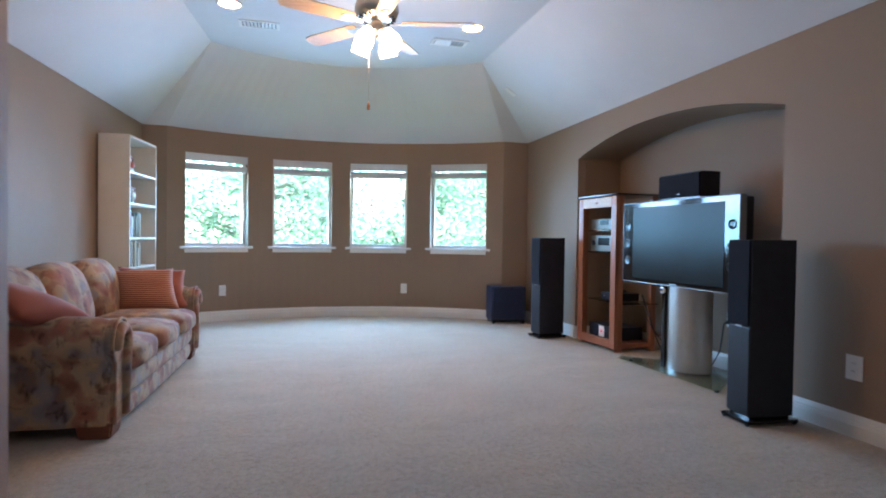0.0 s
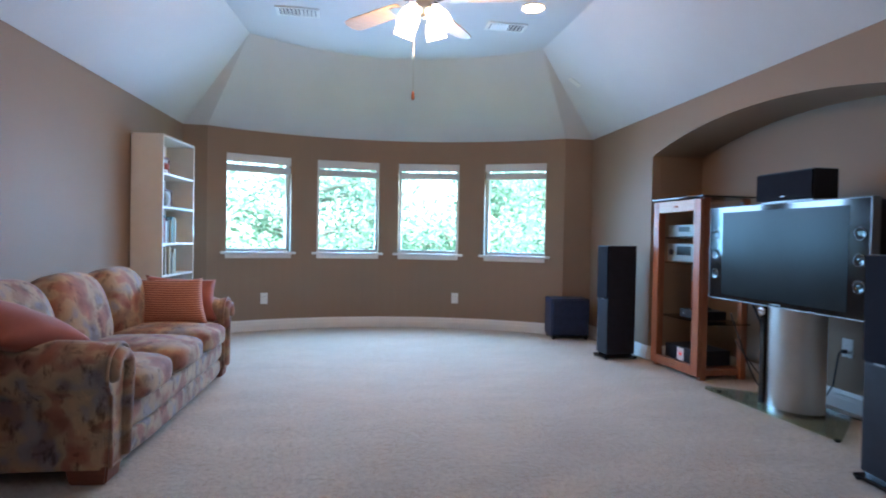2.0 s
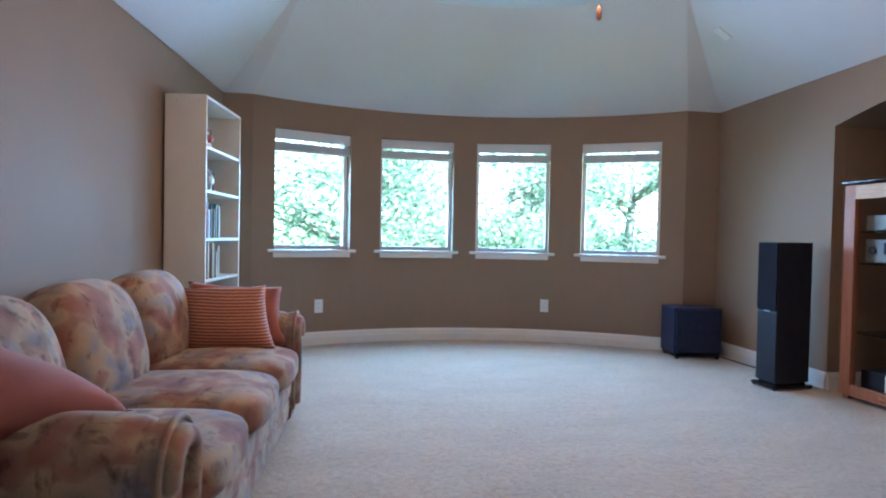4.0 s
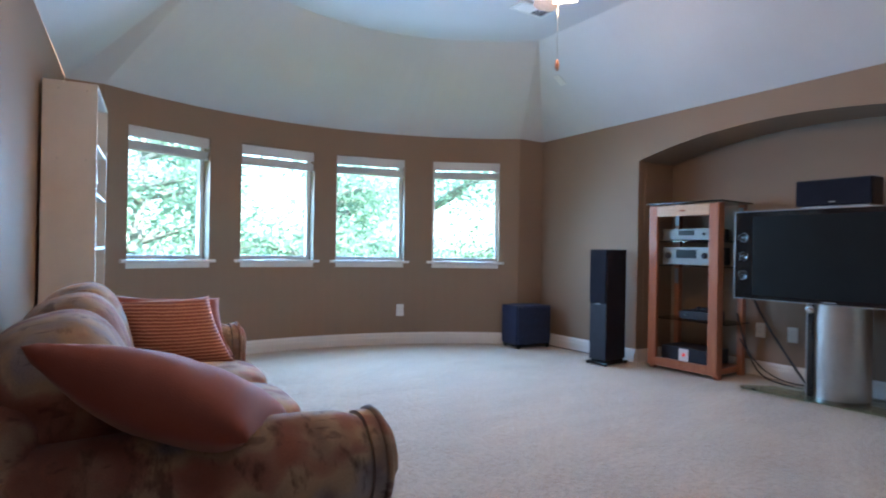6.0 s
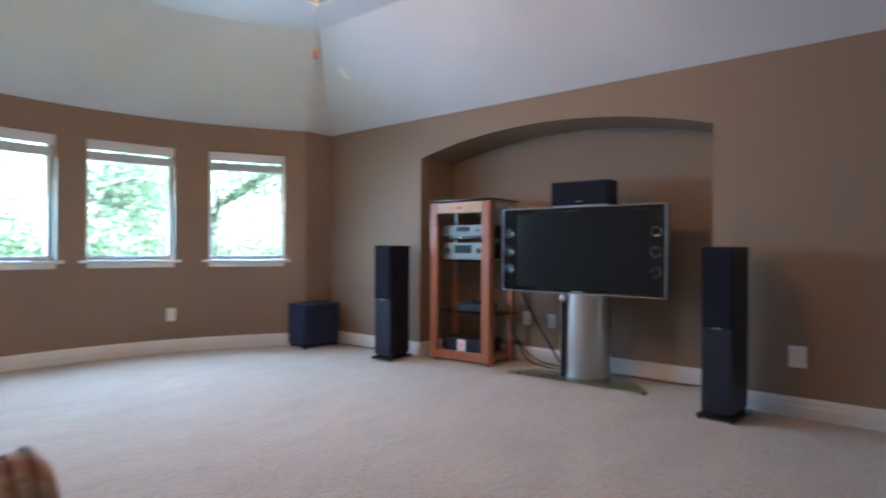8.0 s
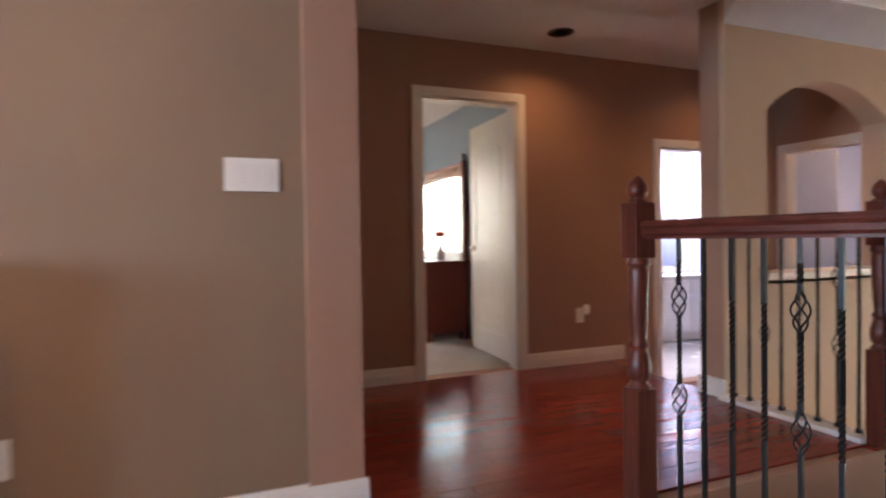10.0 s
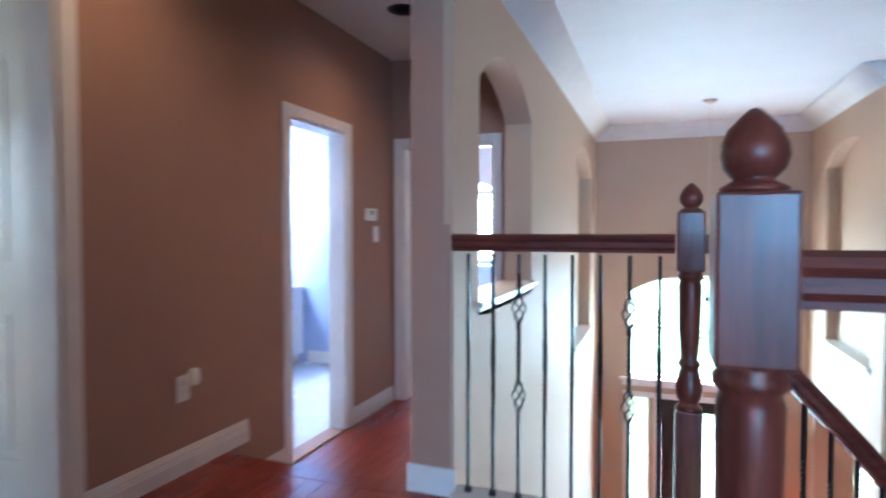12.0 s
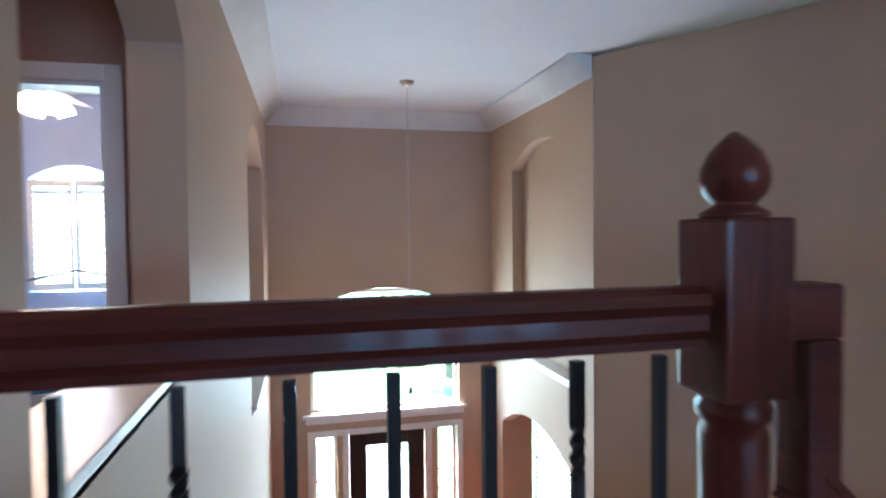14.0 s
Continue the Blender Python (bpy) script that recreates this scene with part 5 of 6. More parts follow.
WP = lambda x, y, z, rz: pose(x, y, z, 0, 0, rz)
wall_plate(WP(2.979, 2.036, 0.348, -90), 0.09, 0.125, "white duplex wall outlet on the brown wall", "outlet", "socket")
wall_plate(WP(2.979, 1.26, 1.249, -90), 0.185, 0.118, "white three-gang rocker switch plate near the opening", "switch", 3)
wall_plate(WP(3.449, 3.875, 0.352, -90), 0.075, 0.115, "white duplex outlet in the niche", "outlet", "socket")
wall_plate(WP(3.449, 4.12, 0.36, -90), 0.075, 0.115, "white cable outlet plate in the niche", "outlet", "socket")
wall_plate(WP(3.449, 3.405, 0.385, -90), 0.075, 0.115, "white duplex outlet behind the television with a plug", "outlet", "socket")
pg = base("power_plug", 3.440, 3.405, 0.365, 0, "black power plug in the outlet behind the television", "plug")
bm = bmesh.new()
puff(bm, (-0.018, 0, 0), (0.018, 0.014, 0.012), 4, 4)
part("body", bm, M_CABLE, pg)
bm = bmesh.new()
tube(bm, [(-0.034, 0, 0), (-0.055, 0.0, -0.012), (-0.06, 0.01, -0.10), (-0.05, 0.04, -0.22), (-0.07, 0.10, -0.345), (-0.16, 0.22, -0.359)], 0.0045, 8)
part("cord", bm, M_CABLE, pg)
for x in (-0.485, 1.60):
    a = bow(x)
    p = P_BOW(a, -0.001, 0.341)
    wall_plate(Matrix.Translation(p) @ Matrix.Rotation(-a, 4, "Z"), 0.075, 0.118, "white duplex wall outlet under the windows", "outlet", "socket")
wall_plate(WP(XE - 0.001, -1.32, 0.385, -90), 0.075, 0.118, "white wall outlet in the hall with a plug-in light", "outlet", "socket")
nl = base("night_light", XE - 0.008, -1.36, 0.42, -90, "small white plug-in night light in the hall outlet", "night light")
bm = bmesh.new()
puff(bm, (0, -0.02, 0.01), (0.024, 0.02, 0.04), 4, 5)
part("body", bm, M_WHITEPL, nl)
wall_plate(WP(XE - 0.001, -3.225, 1.07, -90), 0.075, 0.118, "white rocker switch below the thermostat", "switch", 1)
th = base("thermostat", XE - 0.001, -3.13, 1.215, -90, "white wall thermostat in the hall", "thermostat")
bm = bmesh.new()
box(bm, -0.07, 0.07, -0.026, 0, -0.045, 0.045, 0.006)
part("case", bm, M_WHITEPL, th)
bm = bmesh.new()
box(bm, -0.045, 0.02, -0.028, -0.0262, 0.0, 0.03)
part("display", bm, plain("grey_lcd", (0.3, 0.33, 0.3), 0.3), th)
wall_plate(pose(5.75, -4.451, 1.07, 0, 0, 180), 0.09, 0.118, "white switch plate in the bathroom", "switch", 1)

# ceiling fan with four lit glass shades


def make_fan(x, y, z, rz, label, watts, blade_mat, spin, drop=0.0):
    top, z = z, z - drop
    f = base("ceiling_fan", x, y, z, rz, label, "ceiling fan")
    bm = bmesh.new()
    lathe(bm, [(0.03, drop - 0.05), (0.06, drop - 0.035), (0.075, drop)], 0, 0, 24)
    lathe(bm, [(0.012, -0.12), (0.012, drop - 0.05)], 0, 0, 12)
    part("canopy", bm, M_NICKEL, f)
    bm = bmesh.new()
    lathe(bm, [(0.03, -0.27), (0.09, -0.262), (0.135, -0.235), (0.145, -0.20), (0.14, -0.165), (0.10, -0.135), (0.04, -0.12), (0.012, -0.115)], 0, 0, 32)
    mot = part("motor_housing", bm, M_NICKEL, f)
    for k in range(18):
        a = 2 * math.pi * k / 18
        bm = bmesh.new()
        box(bm, 0.085, 0.128, -0.004, 0.004, -0.262, -0.250, 0.001, Matrix.Rotation(a, 4, "Z"))
        part("vent_rib", bm, M_IRON, mot)
    for k in range(5):
        R = Matrix.Rotation(radians(72 * k + spin), 4, "Z")
        bm = bmesh.new()
        prof = [(0.17, -0.045), (0.22, -0.058), (0.58, -0.068), (0.635, -0.058), (0.655, -0.03), (0.655, 0.03), (0.635, 0.058), (0.58, 0.068), (0.22, 0.058), (0.17, 0.045)]
        prism(bm, prof, -0.004, 0.004, R @ pose(0, 0, -0.283, 11, 0, 0), 0.0015)
        bl = part("blade", bm, blade_mat, f)
        bm = bmesh.new()
        prism(bm, [(0.10, -0.018), (0.16, -0.02), (0.20, -0.042), (0.245, -0.035), (0.26, 0.0), (0.245, 0.035), (0.20, 0.042), (0.16, 0.02), (0.10, 0.018)], -0.0105, -0.0045, R @ pose(0, 0, -0.283, 11, 0, 0), 0.001)
        part("blade_bracket", bm, M_NICKEL, bl)
    bm = bmesh.new()
    lathe(bm, [(0.0, -0.385), (0.022, -0.38), (0.05, -0.355), (0.058, -0.32), (0.045, -0.29), (0.03, -0.271)], 0, 0, 24)
    kit = part("light_fitter", bm, M_NICKEL, f)
    for k in range(4):
        a = radians(90 * k + 45 - rz)
        R = Matrix.Rotation(a, 4, "Z")
        bm = bmesh.new()
        tube(bm, [R @ Vector(p) for p in ((0.035, 0, -0.33), (0.065, 0, -0.322), (0.088, 0, -0.338))], 0.009, 8)
        part("arm", bm, M_NICKEL, kit)
        m = R @ pose(0.088, 0, -0.338, 0, 156, 0)
        bm = bmesh.new()
        lathe(bm, [(0.022, 0.0), (0.030, 0.02), (0.052, 0.06), (0.060, 0.095), (0.057, 0.125), (0.060, 0.135), (0.057, 0.134), (0.054, 0.122), (0.02, 0.11), (0.0, 0.108)], 0, 0, 20, m)
        part("glass_shade", bm, M_BULB, f, "lit frosted glass shade")
        p = Matrix.Translation((x, y, z)) @ Matrix.Rotation(radians(rz), 4, "Z") @ m @ Vector((0, 0, 0.20))
        point_lamp("fan_bulb", p, watts, WARM, 0.05)
    return f


make_fan(0.785, 3.61, FLAT - 0.011, 0, "brushed nickel ceiling fan with maple blades and lit glass shades", LF, M_BLADE, -15, 0.052)
pc = base("pull_chain", 0.735, 3.60, FLAT - 0.425, 0, "thin fan pull chain with a wooden bob", "pull chain")
bm = bmesh.new()
tube(bm, [(0, 0, 0.02), (0, 0, -0.44)], 0.0016, 6)
part("chain", bm, M_NICKEL, pc)
bm = bmesh.new()
lathe(bm, [(0.002, -0.495), (0.009, -0.49), (0.011, -0.47), (0.007, -0.45), (0.002, -0.44)], 0, 0, 12)
part("bob", bm, M_CABWOOD, pc)


def downlight(x, y, z):
    d = base("recessed_downlight", x, y, z, 0, "round white recessed ceiling light, lit", "downlight", "downlights of the media room")
    bm = bmesh.new()
    lathe(bm, [(0.095, -0.001), (0.098, -0.006), (0.088, -0.010), (0.076, -0.006), (0.074, -0.002)], 0, 0, 28, None, False)
    part("trim_ring", bm, M_WHITEPL, d)
    bm = bmesh.new()
    lathe(bm, [(0.0, -0.004), (0.074, -0.004)], 0, 0, 28)
    part("lens", bm, M_CAN, d, "glowing lens")
    la = bpy.data.lights.new("downlight_beam", "SPOT")
    la.energy, la.color, la.spot_size, la.spot_blend, la.shadow_soft_size = LD, WARM, radians(120), 0.8, 0.06
    ob = new("downlight_beam", la)
    ob.location = (x, y, z - 0.02)


for x, y in ((-0.21, 4.44), (1.69, 4.38)):
    downlight(x, y, FLAT - 0.011)


def vent(x, y, z):
    v = base("ceiling_vent", x, y, z, 0, "white slatted air vent in the ceiling", "vent", "air vents of the media room")
    bm = bmesh.new()
    for a, b, c, d in ((-0.16, 0.16, -0.085, -0.062), (-0.16, 0.16, 0.062, 0.085), (-0.16, -0.135, -0.062, 0.062), (0.135, 0.16, -0.062, 0.062)):
        box(bm, a, b, c, d, -0.008, 0.0, 0.002)
    part("frame", bm, M_WHITEPL, v)
    # Dark grey sheet paints the shade behind the slats.
    bm = bmesh.new()
    box(bm, -0.135, 0.135, -0.062, 0.062, -0.002, -0.0005)
    part("backing", bm, plain("vent_shadow_grey", (0.16, 0.16, 0.17), 0.8), v)
    for k in range(9):
        bm = bmesh.new()
        box(bm, -0.012, 0.012, -0.060, 0.060, -0.0008, 0.0008, 0, pose(-0.115 + 0.0288 * k, 0, -0.0075, 0, 28 if k < 5 else -28, 0))
        part("slat", bm, M_WHITEPL, v)


for x, y in ((-0.015, 4.825), (1.60, 4.785)):
    vent(x, y, FLAT - 0.011)


def slope_speaker(at, nrm):
    s = new("ceiling_speaker")
    s.matrix_basis = Matrix.Translation(at) @ Vector(nrm).to_track_quat("Z", "Y").to_matrix().to_4x4()
    tagged(s, "round white flush speaker in the sloped ceiling", "ceiling speaker", "ceiling speakers")
    bm = bmesh.new()
    lathe(bm, [(0.105, 0.0), (0.108, 0.004), (0.098, 0.007), (0.094, 0.005)], 0, 0, 28)
    part("rim", bm, M_WHITEPL, s)
    bm = bmesh.new()
    lathe(bm, [(0.0, 0.006), (0.05, 0.006), (0.094, 0.0045)], 0, 0, 28)
    part("grille", bm, plain("perforated_white", (0.55, 0.55, 0.56), 0.6, grain=500, bumpy=0.4), s)


sl = (FLAT - TOP) / 0.83
slope_speaker((-0.735, 5.42, TOP + (1.325 - 0.735) * sl - 0.012), Vector((sl, 0, -1)).normalized())

# small plate on the opposite slope, under the paint-white ceiling
se_ = (FLAT - TOP) / 0.912
pl_ = new("ceiling_plate")
pl_.matrix_basis = Matrix.Translation((2.42, 5.36, TOP + (2.98 - 2.42) * se_ - 0.0125)) @ Vector((-se_, 0, -1)).normalized().to_track_quat("Z", "Y").to_matrix().to_4x4()
tagged(pl_, "small glossy white blank plate on the sloped ceiling", "ceiling plate")
bm = bmesh.new()
box(bm, -0.035, 0.035, -0.06, 0.06, 0.0, 0.008, 0.003)
part("plate", bm, M_WHITEPL, pl_)
for y in (-0.042, 0.042):
    bm = bmesh.new()
    lathe(bm, [(0.004, 0.0081), (0.004, 0.009), (0.0, 0.0095)], 0, y, 10)
    part("screw", bm, M_NICKEL, pl_)

# ---- landing, rails and stairs ----
RY = -1.53


def make_newel(x, y, label, lift=0.0):
    n = base("newel_post", x, y, 0, 0, label, "newel post", "newel posts")
    h = 0.045
    bm = bmesh.new()
    box(bm, -h, h, -h, h, 0.0, 0.45 + lift, 0.005)
    part("lower_block", bm, M_NEWEL, n)
    bm = bmesh.new()
    lathe(bm, [(0.043, 0.4502), (0.045, 0.458), (0.036, 0.468), (0.030, 0.478), (0.041, 0.49), (0.046, 0.52), (0.043, 0.55), (0.034, 0.585), (0.030, 0.60), (0.037, 0.608), (0.037, 0.62), (0.029, 0.632),
               (0.031, 0.66), (0.036, 0.74), (0.0385, 0.83), (0.039, 0.895), (0.035, 0.91), (0.043, 0.918), (0.044, 0.930), (0.038, 0.938), (0.043, 0.9448)], 0, 0, 28, pose(0, 0, lift))
    part("turned_shaft", bm, M_NEWEL, n)
    bm = bmesh.new()
    box(bm, -h, h, -h, h, 0.945 + lift, 1.154 + lift, 0.005)
    part("upper_block", bm, M_NEWEL, n)
    bm = bmesh.new()
    lathe(bm, [(0.038, 1.1542), (0.039, 1.160), (0.029, 1.166), (0.023, 1.170), (0.027, 1.174), (0.035, 1.183), (0.0395, 1.198), (0.038, 1.212), (0.030, 1.231), (0.016, 1.246), (0.006, 1.255), (0.0, 1.257)], 0, 0, 28, pose(0, 0, lift))
    part("finial", bm, M_NEWEL, n)
    return n


make_newel(2.581, RY, "dark mahogany newel post with acorn finial at the guard's end", 0.006)
make_newel(2.584, -0.105, "dark mahogany newel post with acorn finial at the stair head", -0.016)

RAIL = [(-0.030, 0.0), (-0.024, -0.012), (-0.026, -0.030), (-0.020, -0.040), (-0.020, -0.050), (0.020, -0.050), (0.020, -0.040), (0.026, -0.030), (0.024, -0.012), (0.030, 0.0), (0.026, 0.012), (0.012, 0.019), (-0.012, 0.019), (-0.026, 0.012)]


def rail_run(bm, pts):
    """a moulded handrail swept along points"""
    pts = [Vector(p) for p in pts]
    rows = []
    for i, p in enumerate(pts):
        d0 = (p - pts[i - 1]).normalized() if i else (pts[1] - p).normalized()
        d1 = (pts[i + 1] - p).normalized() if i < len(pts) - 1 else d0
        d = (d0 + d1).normalized()
        flat = Vector((d.x, d.y, 0))
        if flat.length < 0.2:
            flat = Vector((-1, 0, 0))
        side = Vector((0, 0, 1)).cross(flat.normalized())
        up = d.cross(side).normalized()
        if up.z < 0 and abs(d.z) < 0.95:
            up = -up
        k = 1 / max(0.5, d.dot(d1)) if d.dot(d1) > 0 else 1
        rows.append([bm.verts.new(p + side * a + up * (b * k)) for a, b in RAIL])
    for A, B in zip(rows, rows[1:]):
        for i in range(len(RAIL)):
            bm.faces.new((A[i], A[(i + 1) % len(RAIL)], B[(i + 1) % len(RAIL)], B[i]))
    bm.faces.new(rows[0])
    bm.faces.new(rows[-1][::-1])
    bmesh.ops.recalc_face_normals(bm, faces=bm.faces)
    return bm


RZ = 1.062
rail = base("guard_rail", 0, 0, 0, 0, "dark mahogany handrail with black wrought-iron balusters along the landing", "railing")
bm = bmesh.new()
rail_run(bm, [(XS0 + 0.002, RY, RZ), (2.632, RY, RZ)])
part("handrail", bm, M_RAIL, rail)
bm = bmesh.new()
box(bm, 2.63, XS0, RY - 0.06, RY + 0.07, 0.0, 0.026, 0.004)
box(bm, 2.60, XS0, RY - 0.075, RY - 0.062, -0.22, 0.020, 0.004)
part("shoe_board", bm, M_TRIM, rail, "white base board under the balusters")


def twist_bar(bm, z0, z1, twists, h=0.0065):
    """a square iron bar with twisted stretches"""
    zs = {z0, z1}
    for a, b in twists:
        k = max(6, int((b - a) / 0.008))
        zs |= {a + (b - a) * i / k for i in range(k + 1)}
    rows = []
    for z in sorted(zs):
        ang = sum(max(0, min(b, z) - a) for a, b in twists if z > a) * 2 * math.pi / 0.075
        rows.append([bm.verts.new((h * 1.414 * math.cos(ang + math.pi / 4 + k * math.pi / 2), h * 1.414 * math.sin(ang + math.pi / 4 + k * math.pi / 2), z)) for k in range(4)])
    for A, B in zip(rows, rows[1:]):
        for k in range(4):
            bm.faces.new((A[k], A[(k + 1) % 4], B[(k + 1) % 4], B[k]))
    bm.faces.new(rows[0][::-1])
    bm.faces.new(rows[-1])


def basket(bm, z, h=0.058):
    for k in range(4):
        pts = []
        for i in range(13):
            t = i / 12
            a = k * math.pi / 2 + t * math.pi * 1.1
            r = 0.004 + 0.021 * math.sin(math.pi * t) ** 0.8
            pts.append((r * math.cos(a), r * math.sin(a), z - h + 2 * h * t))
        tube(bm, pts, 0.0032, 5)
    for zz in (z - h, z + h):
        lathe(bm, [(0.007, zz - 0.006), (0.010, zz), (0.007, zz + 0.006)], 0, 0, 8)


def baluster_mesh(kind, z1, low=0.0):
    bm = bmesh.new()
    if kind == 0:
        twist_bar(bm, low, z1, [(0.47, 0.62)])
    elif kind == 1:
        twist_bar(bm, low, z1, [(0.36, 0.52), (0.64, 0.78)])
    else:
        for a, b, t in ((low, 0.357, []), (0.473, 0.702, [(0.50, 0.68)]), (0.818, z1, [(0.84, 0.90)])):
            twist_bar(bm, a, b, t)
        basket(bm, 0.415)
        basket(bm, 0.760)
    box(bm, -0.014, 0.014, -0.014, 0.014, low, low + 0.022, 0.004)
    me = bpy.data.meshes.new("baluster")
    bm.to_mesh(me)
    bm.free()
    me.materials.append(M_IRON)
    return me


BAL = [baluster_mesh(k, 0.974, 0.0) for k in (0, 1, 2)]
ORDER = (0, 1, 2, 1)
for k in range(8):
    ob = new("baluster", BAL[ORDER[k % 4]])
    ob.parent = rail
    ob.location = (3.406 - 0.1035 * k, RY, 0.028)

# curved guard from the stair-head newel along the landing's edge
g2 = base("guard_rail", 0, 0, 0, 0, "curved mahogany guard rail with black iron balusters above the stairs", "railing")
bm = bmesh.new()
rail_run(bm, [(2.54, -0.105, RZ - 0.012)] + [(*arc(2.615, radians(a)), RZ - 0.012) for a in range(1, 60, 3)])
part("handrail", bm, M_RAIL, g2)
bm = bmesh.new()
for a in range(0, 58, 3):
    q = [arc(2.555, radians(a)), arc(2.675, radians(a)), arc(2.675, radians(a + 3)), arc(2.555, radians(a + 3))]
    prism(bm, q, 0.0, 0.026)
part("shoe_board", bm, M_TRIM, g2, "white base board under the balusters")
for k in range(24):
    a = (0.07 + 0.104 * k) / 2.615
    ob = new("baluster", BAL[(2, 0, 1, 0)[k % 4] if k % 2 == 0 else 1])
    ob.parent = g2
    ob.location = (*arc(2.615, a), 0.028)
    ob.rotation_euler.z = a

# stairs: winders round the curve, then a straight flight to the entry
st = base("staircase", 0, 0, 0, 0, "carpeted curved staircase winding down to the entry", "staircase")
NR, RISE = 17, -ENTRY / 17
AIN = 0.18 / 1.2
nw = 10
for k in range(NR - 1):
    z1 = -RISE * (k + 1)
    bm = bmesh.new()
    if k < nw:
        a0, a1 = AIN * k, AIN * (k + 1)
        poly = [arc(1.16, a0), arc(2.66, a0), arc(2.66, (a0 + a1) / 2), arc(2.66, a1), arc(1.16, a1)]
    else:
        y0 = SC.y - 0.255 * (k - nw)
        y1 = y0 - 0.255
        x0 = SC.x - 1.16
        wall = lambda y: -0.05 + max(0.0, (-3.0 - y)) * 0.53
        poly = [(x0, y0), (wall(y0), y0), (wall(y1), y1), (x0, y1)]
    prism(bm, poly, z1 - 0.25, z1)
    part("tread", bm, M_CARPET, st)
sr = base("stair_rail", 0, 0, 0, 0, "dark mahogany stair handrail with black iron balusters falling from the newel", "railing")
pts = [(2.632 - 0.09, RY, RZ), (2.477, RY, RZ), (2.4705, RY, RZ - 0.012), (2.4705, RY, 0.83), (2.455, RY, 0.795)]
slope = RISE / 0.18
for k in range(1, 40):
    s = 0.048 * k
    pts.append((*arc(1.19, s / 1.2), 0.825 - s * slope))
bm = bmesh.new()
box(bm, 2.447, 2.545, RY - 0.028, RY + 0.028, RZ - 0.049, RZ + 0.018, 0.006)
box(bm, 2.447, 2.497, RY - 0.0279, RY + 0.0279, 0.80, RZ - 0.0492, 0.006)
part("gooseneck", bm, M_RAIL, sr)
bm = bmesh.new()
rail_run(bm, [(2.472, RY, 0.845)] + pts[5:])
part("handrail", bm, M_RAIL, sr)
for k in range(17):
    s = 0.06 + 0.0875 * k
    top_z = 0.825 - s * slope - 0.05
    step = int(s / 0.18)
    low = -RISE * (step + 1)
    h = top_z - low
    x, y = arc(1.19, s / 1.2)
    bm = bmesh.new()
    mid = h * 0.55
    if k % 4 == 2:
        twist_bar(bm, 0, mid - 0.058, [(mid - 0.2, mid - 0.08)])
        twist_bar(bm, mid + 0.058, h, [(mid + 0.08, mid + 0.2)])
        basket(bm, mid)
    elif k % 2:
        twist_bar(bm, 0, h, [(mid - 0.28, mid - 0.12), (mid + 0.05, mid + 0.18)])
    else:
        twist_bar(bm, 0, h, [(mid - 0.1, mid + 0.06)])
    ob = part("baluster", bm, M_IRON, sr)
    ob.location, ob.rotation_euler.z = (x, y, low), s / 1.2

# steps down into the lower hall
bm = bmesh.new()
box(bm, XS1 + 0.002, XE - 0.002, -1.85, -1.565, -0.4, -0.135)
struct("hall_step", bm, M_PLANK, "cherry wood step down into the lower hall", "step")

# ---- doors ----


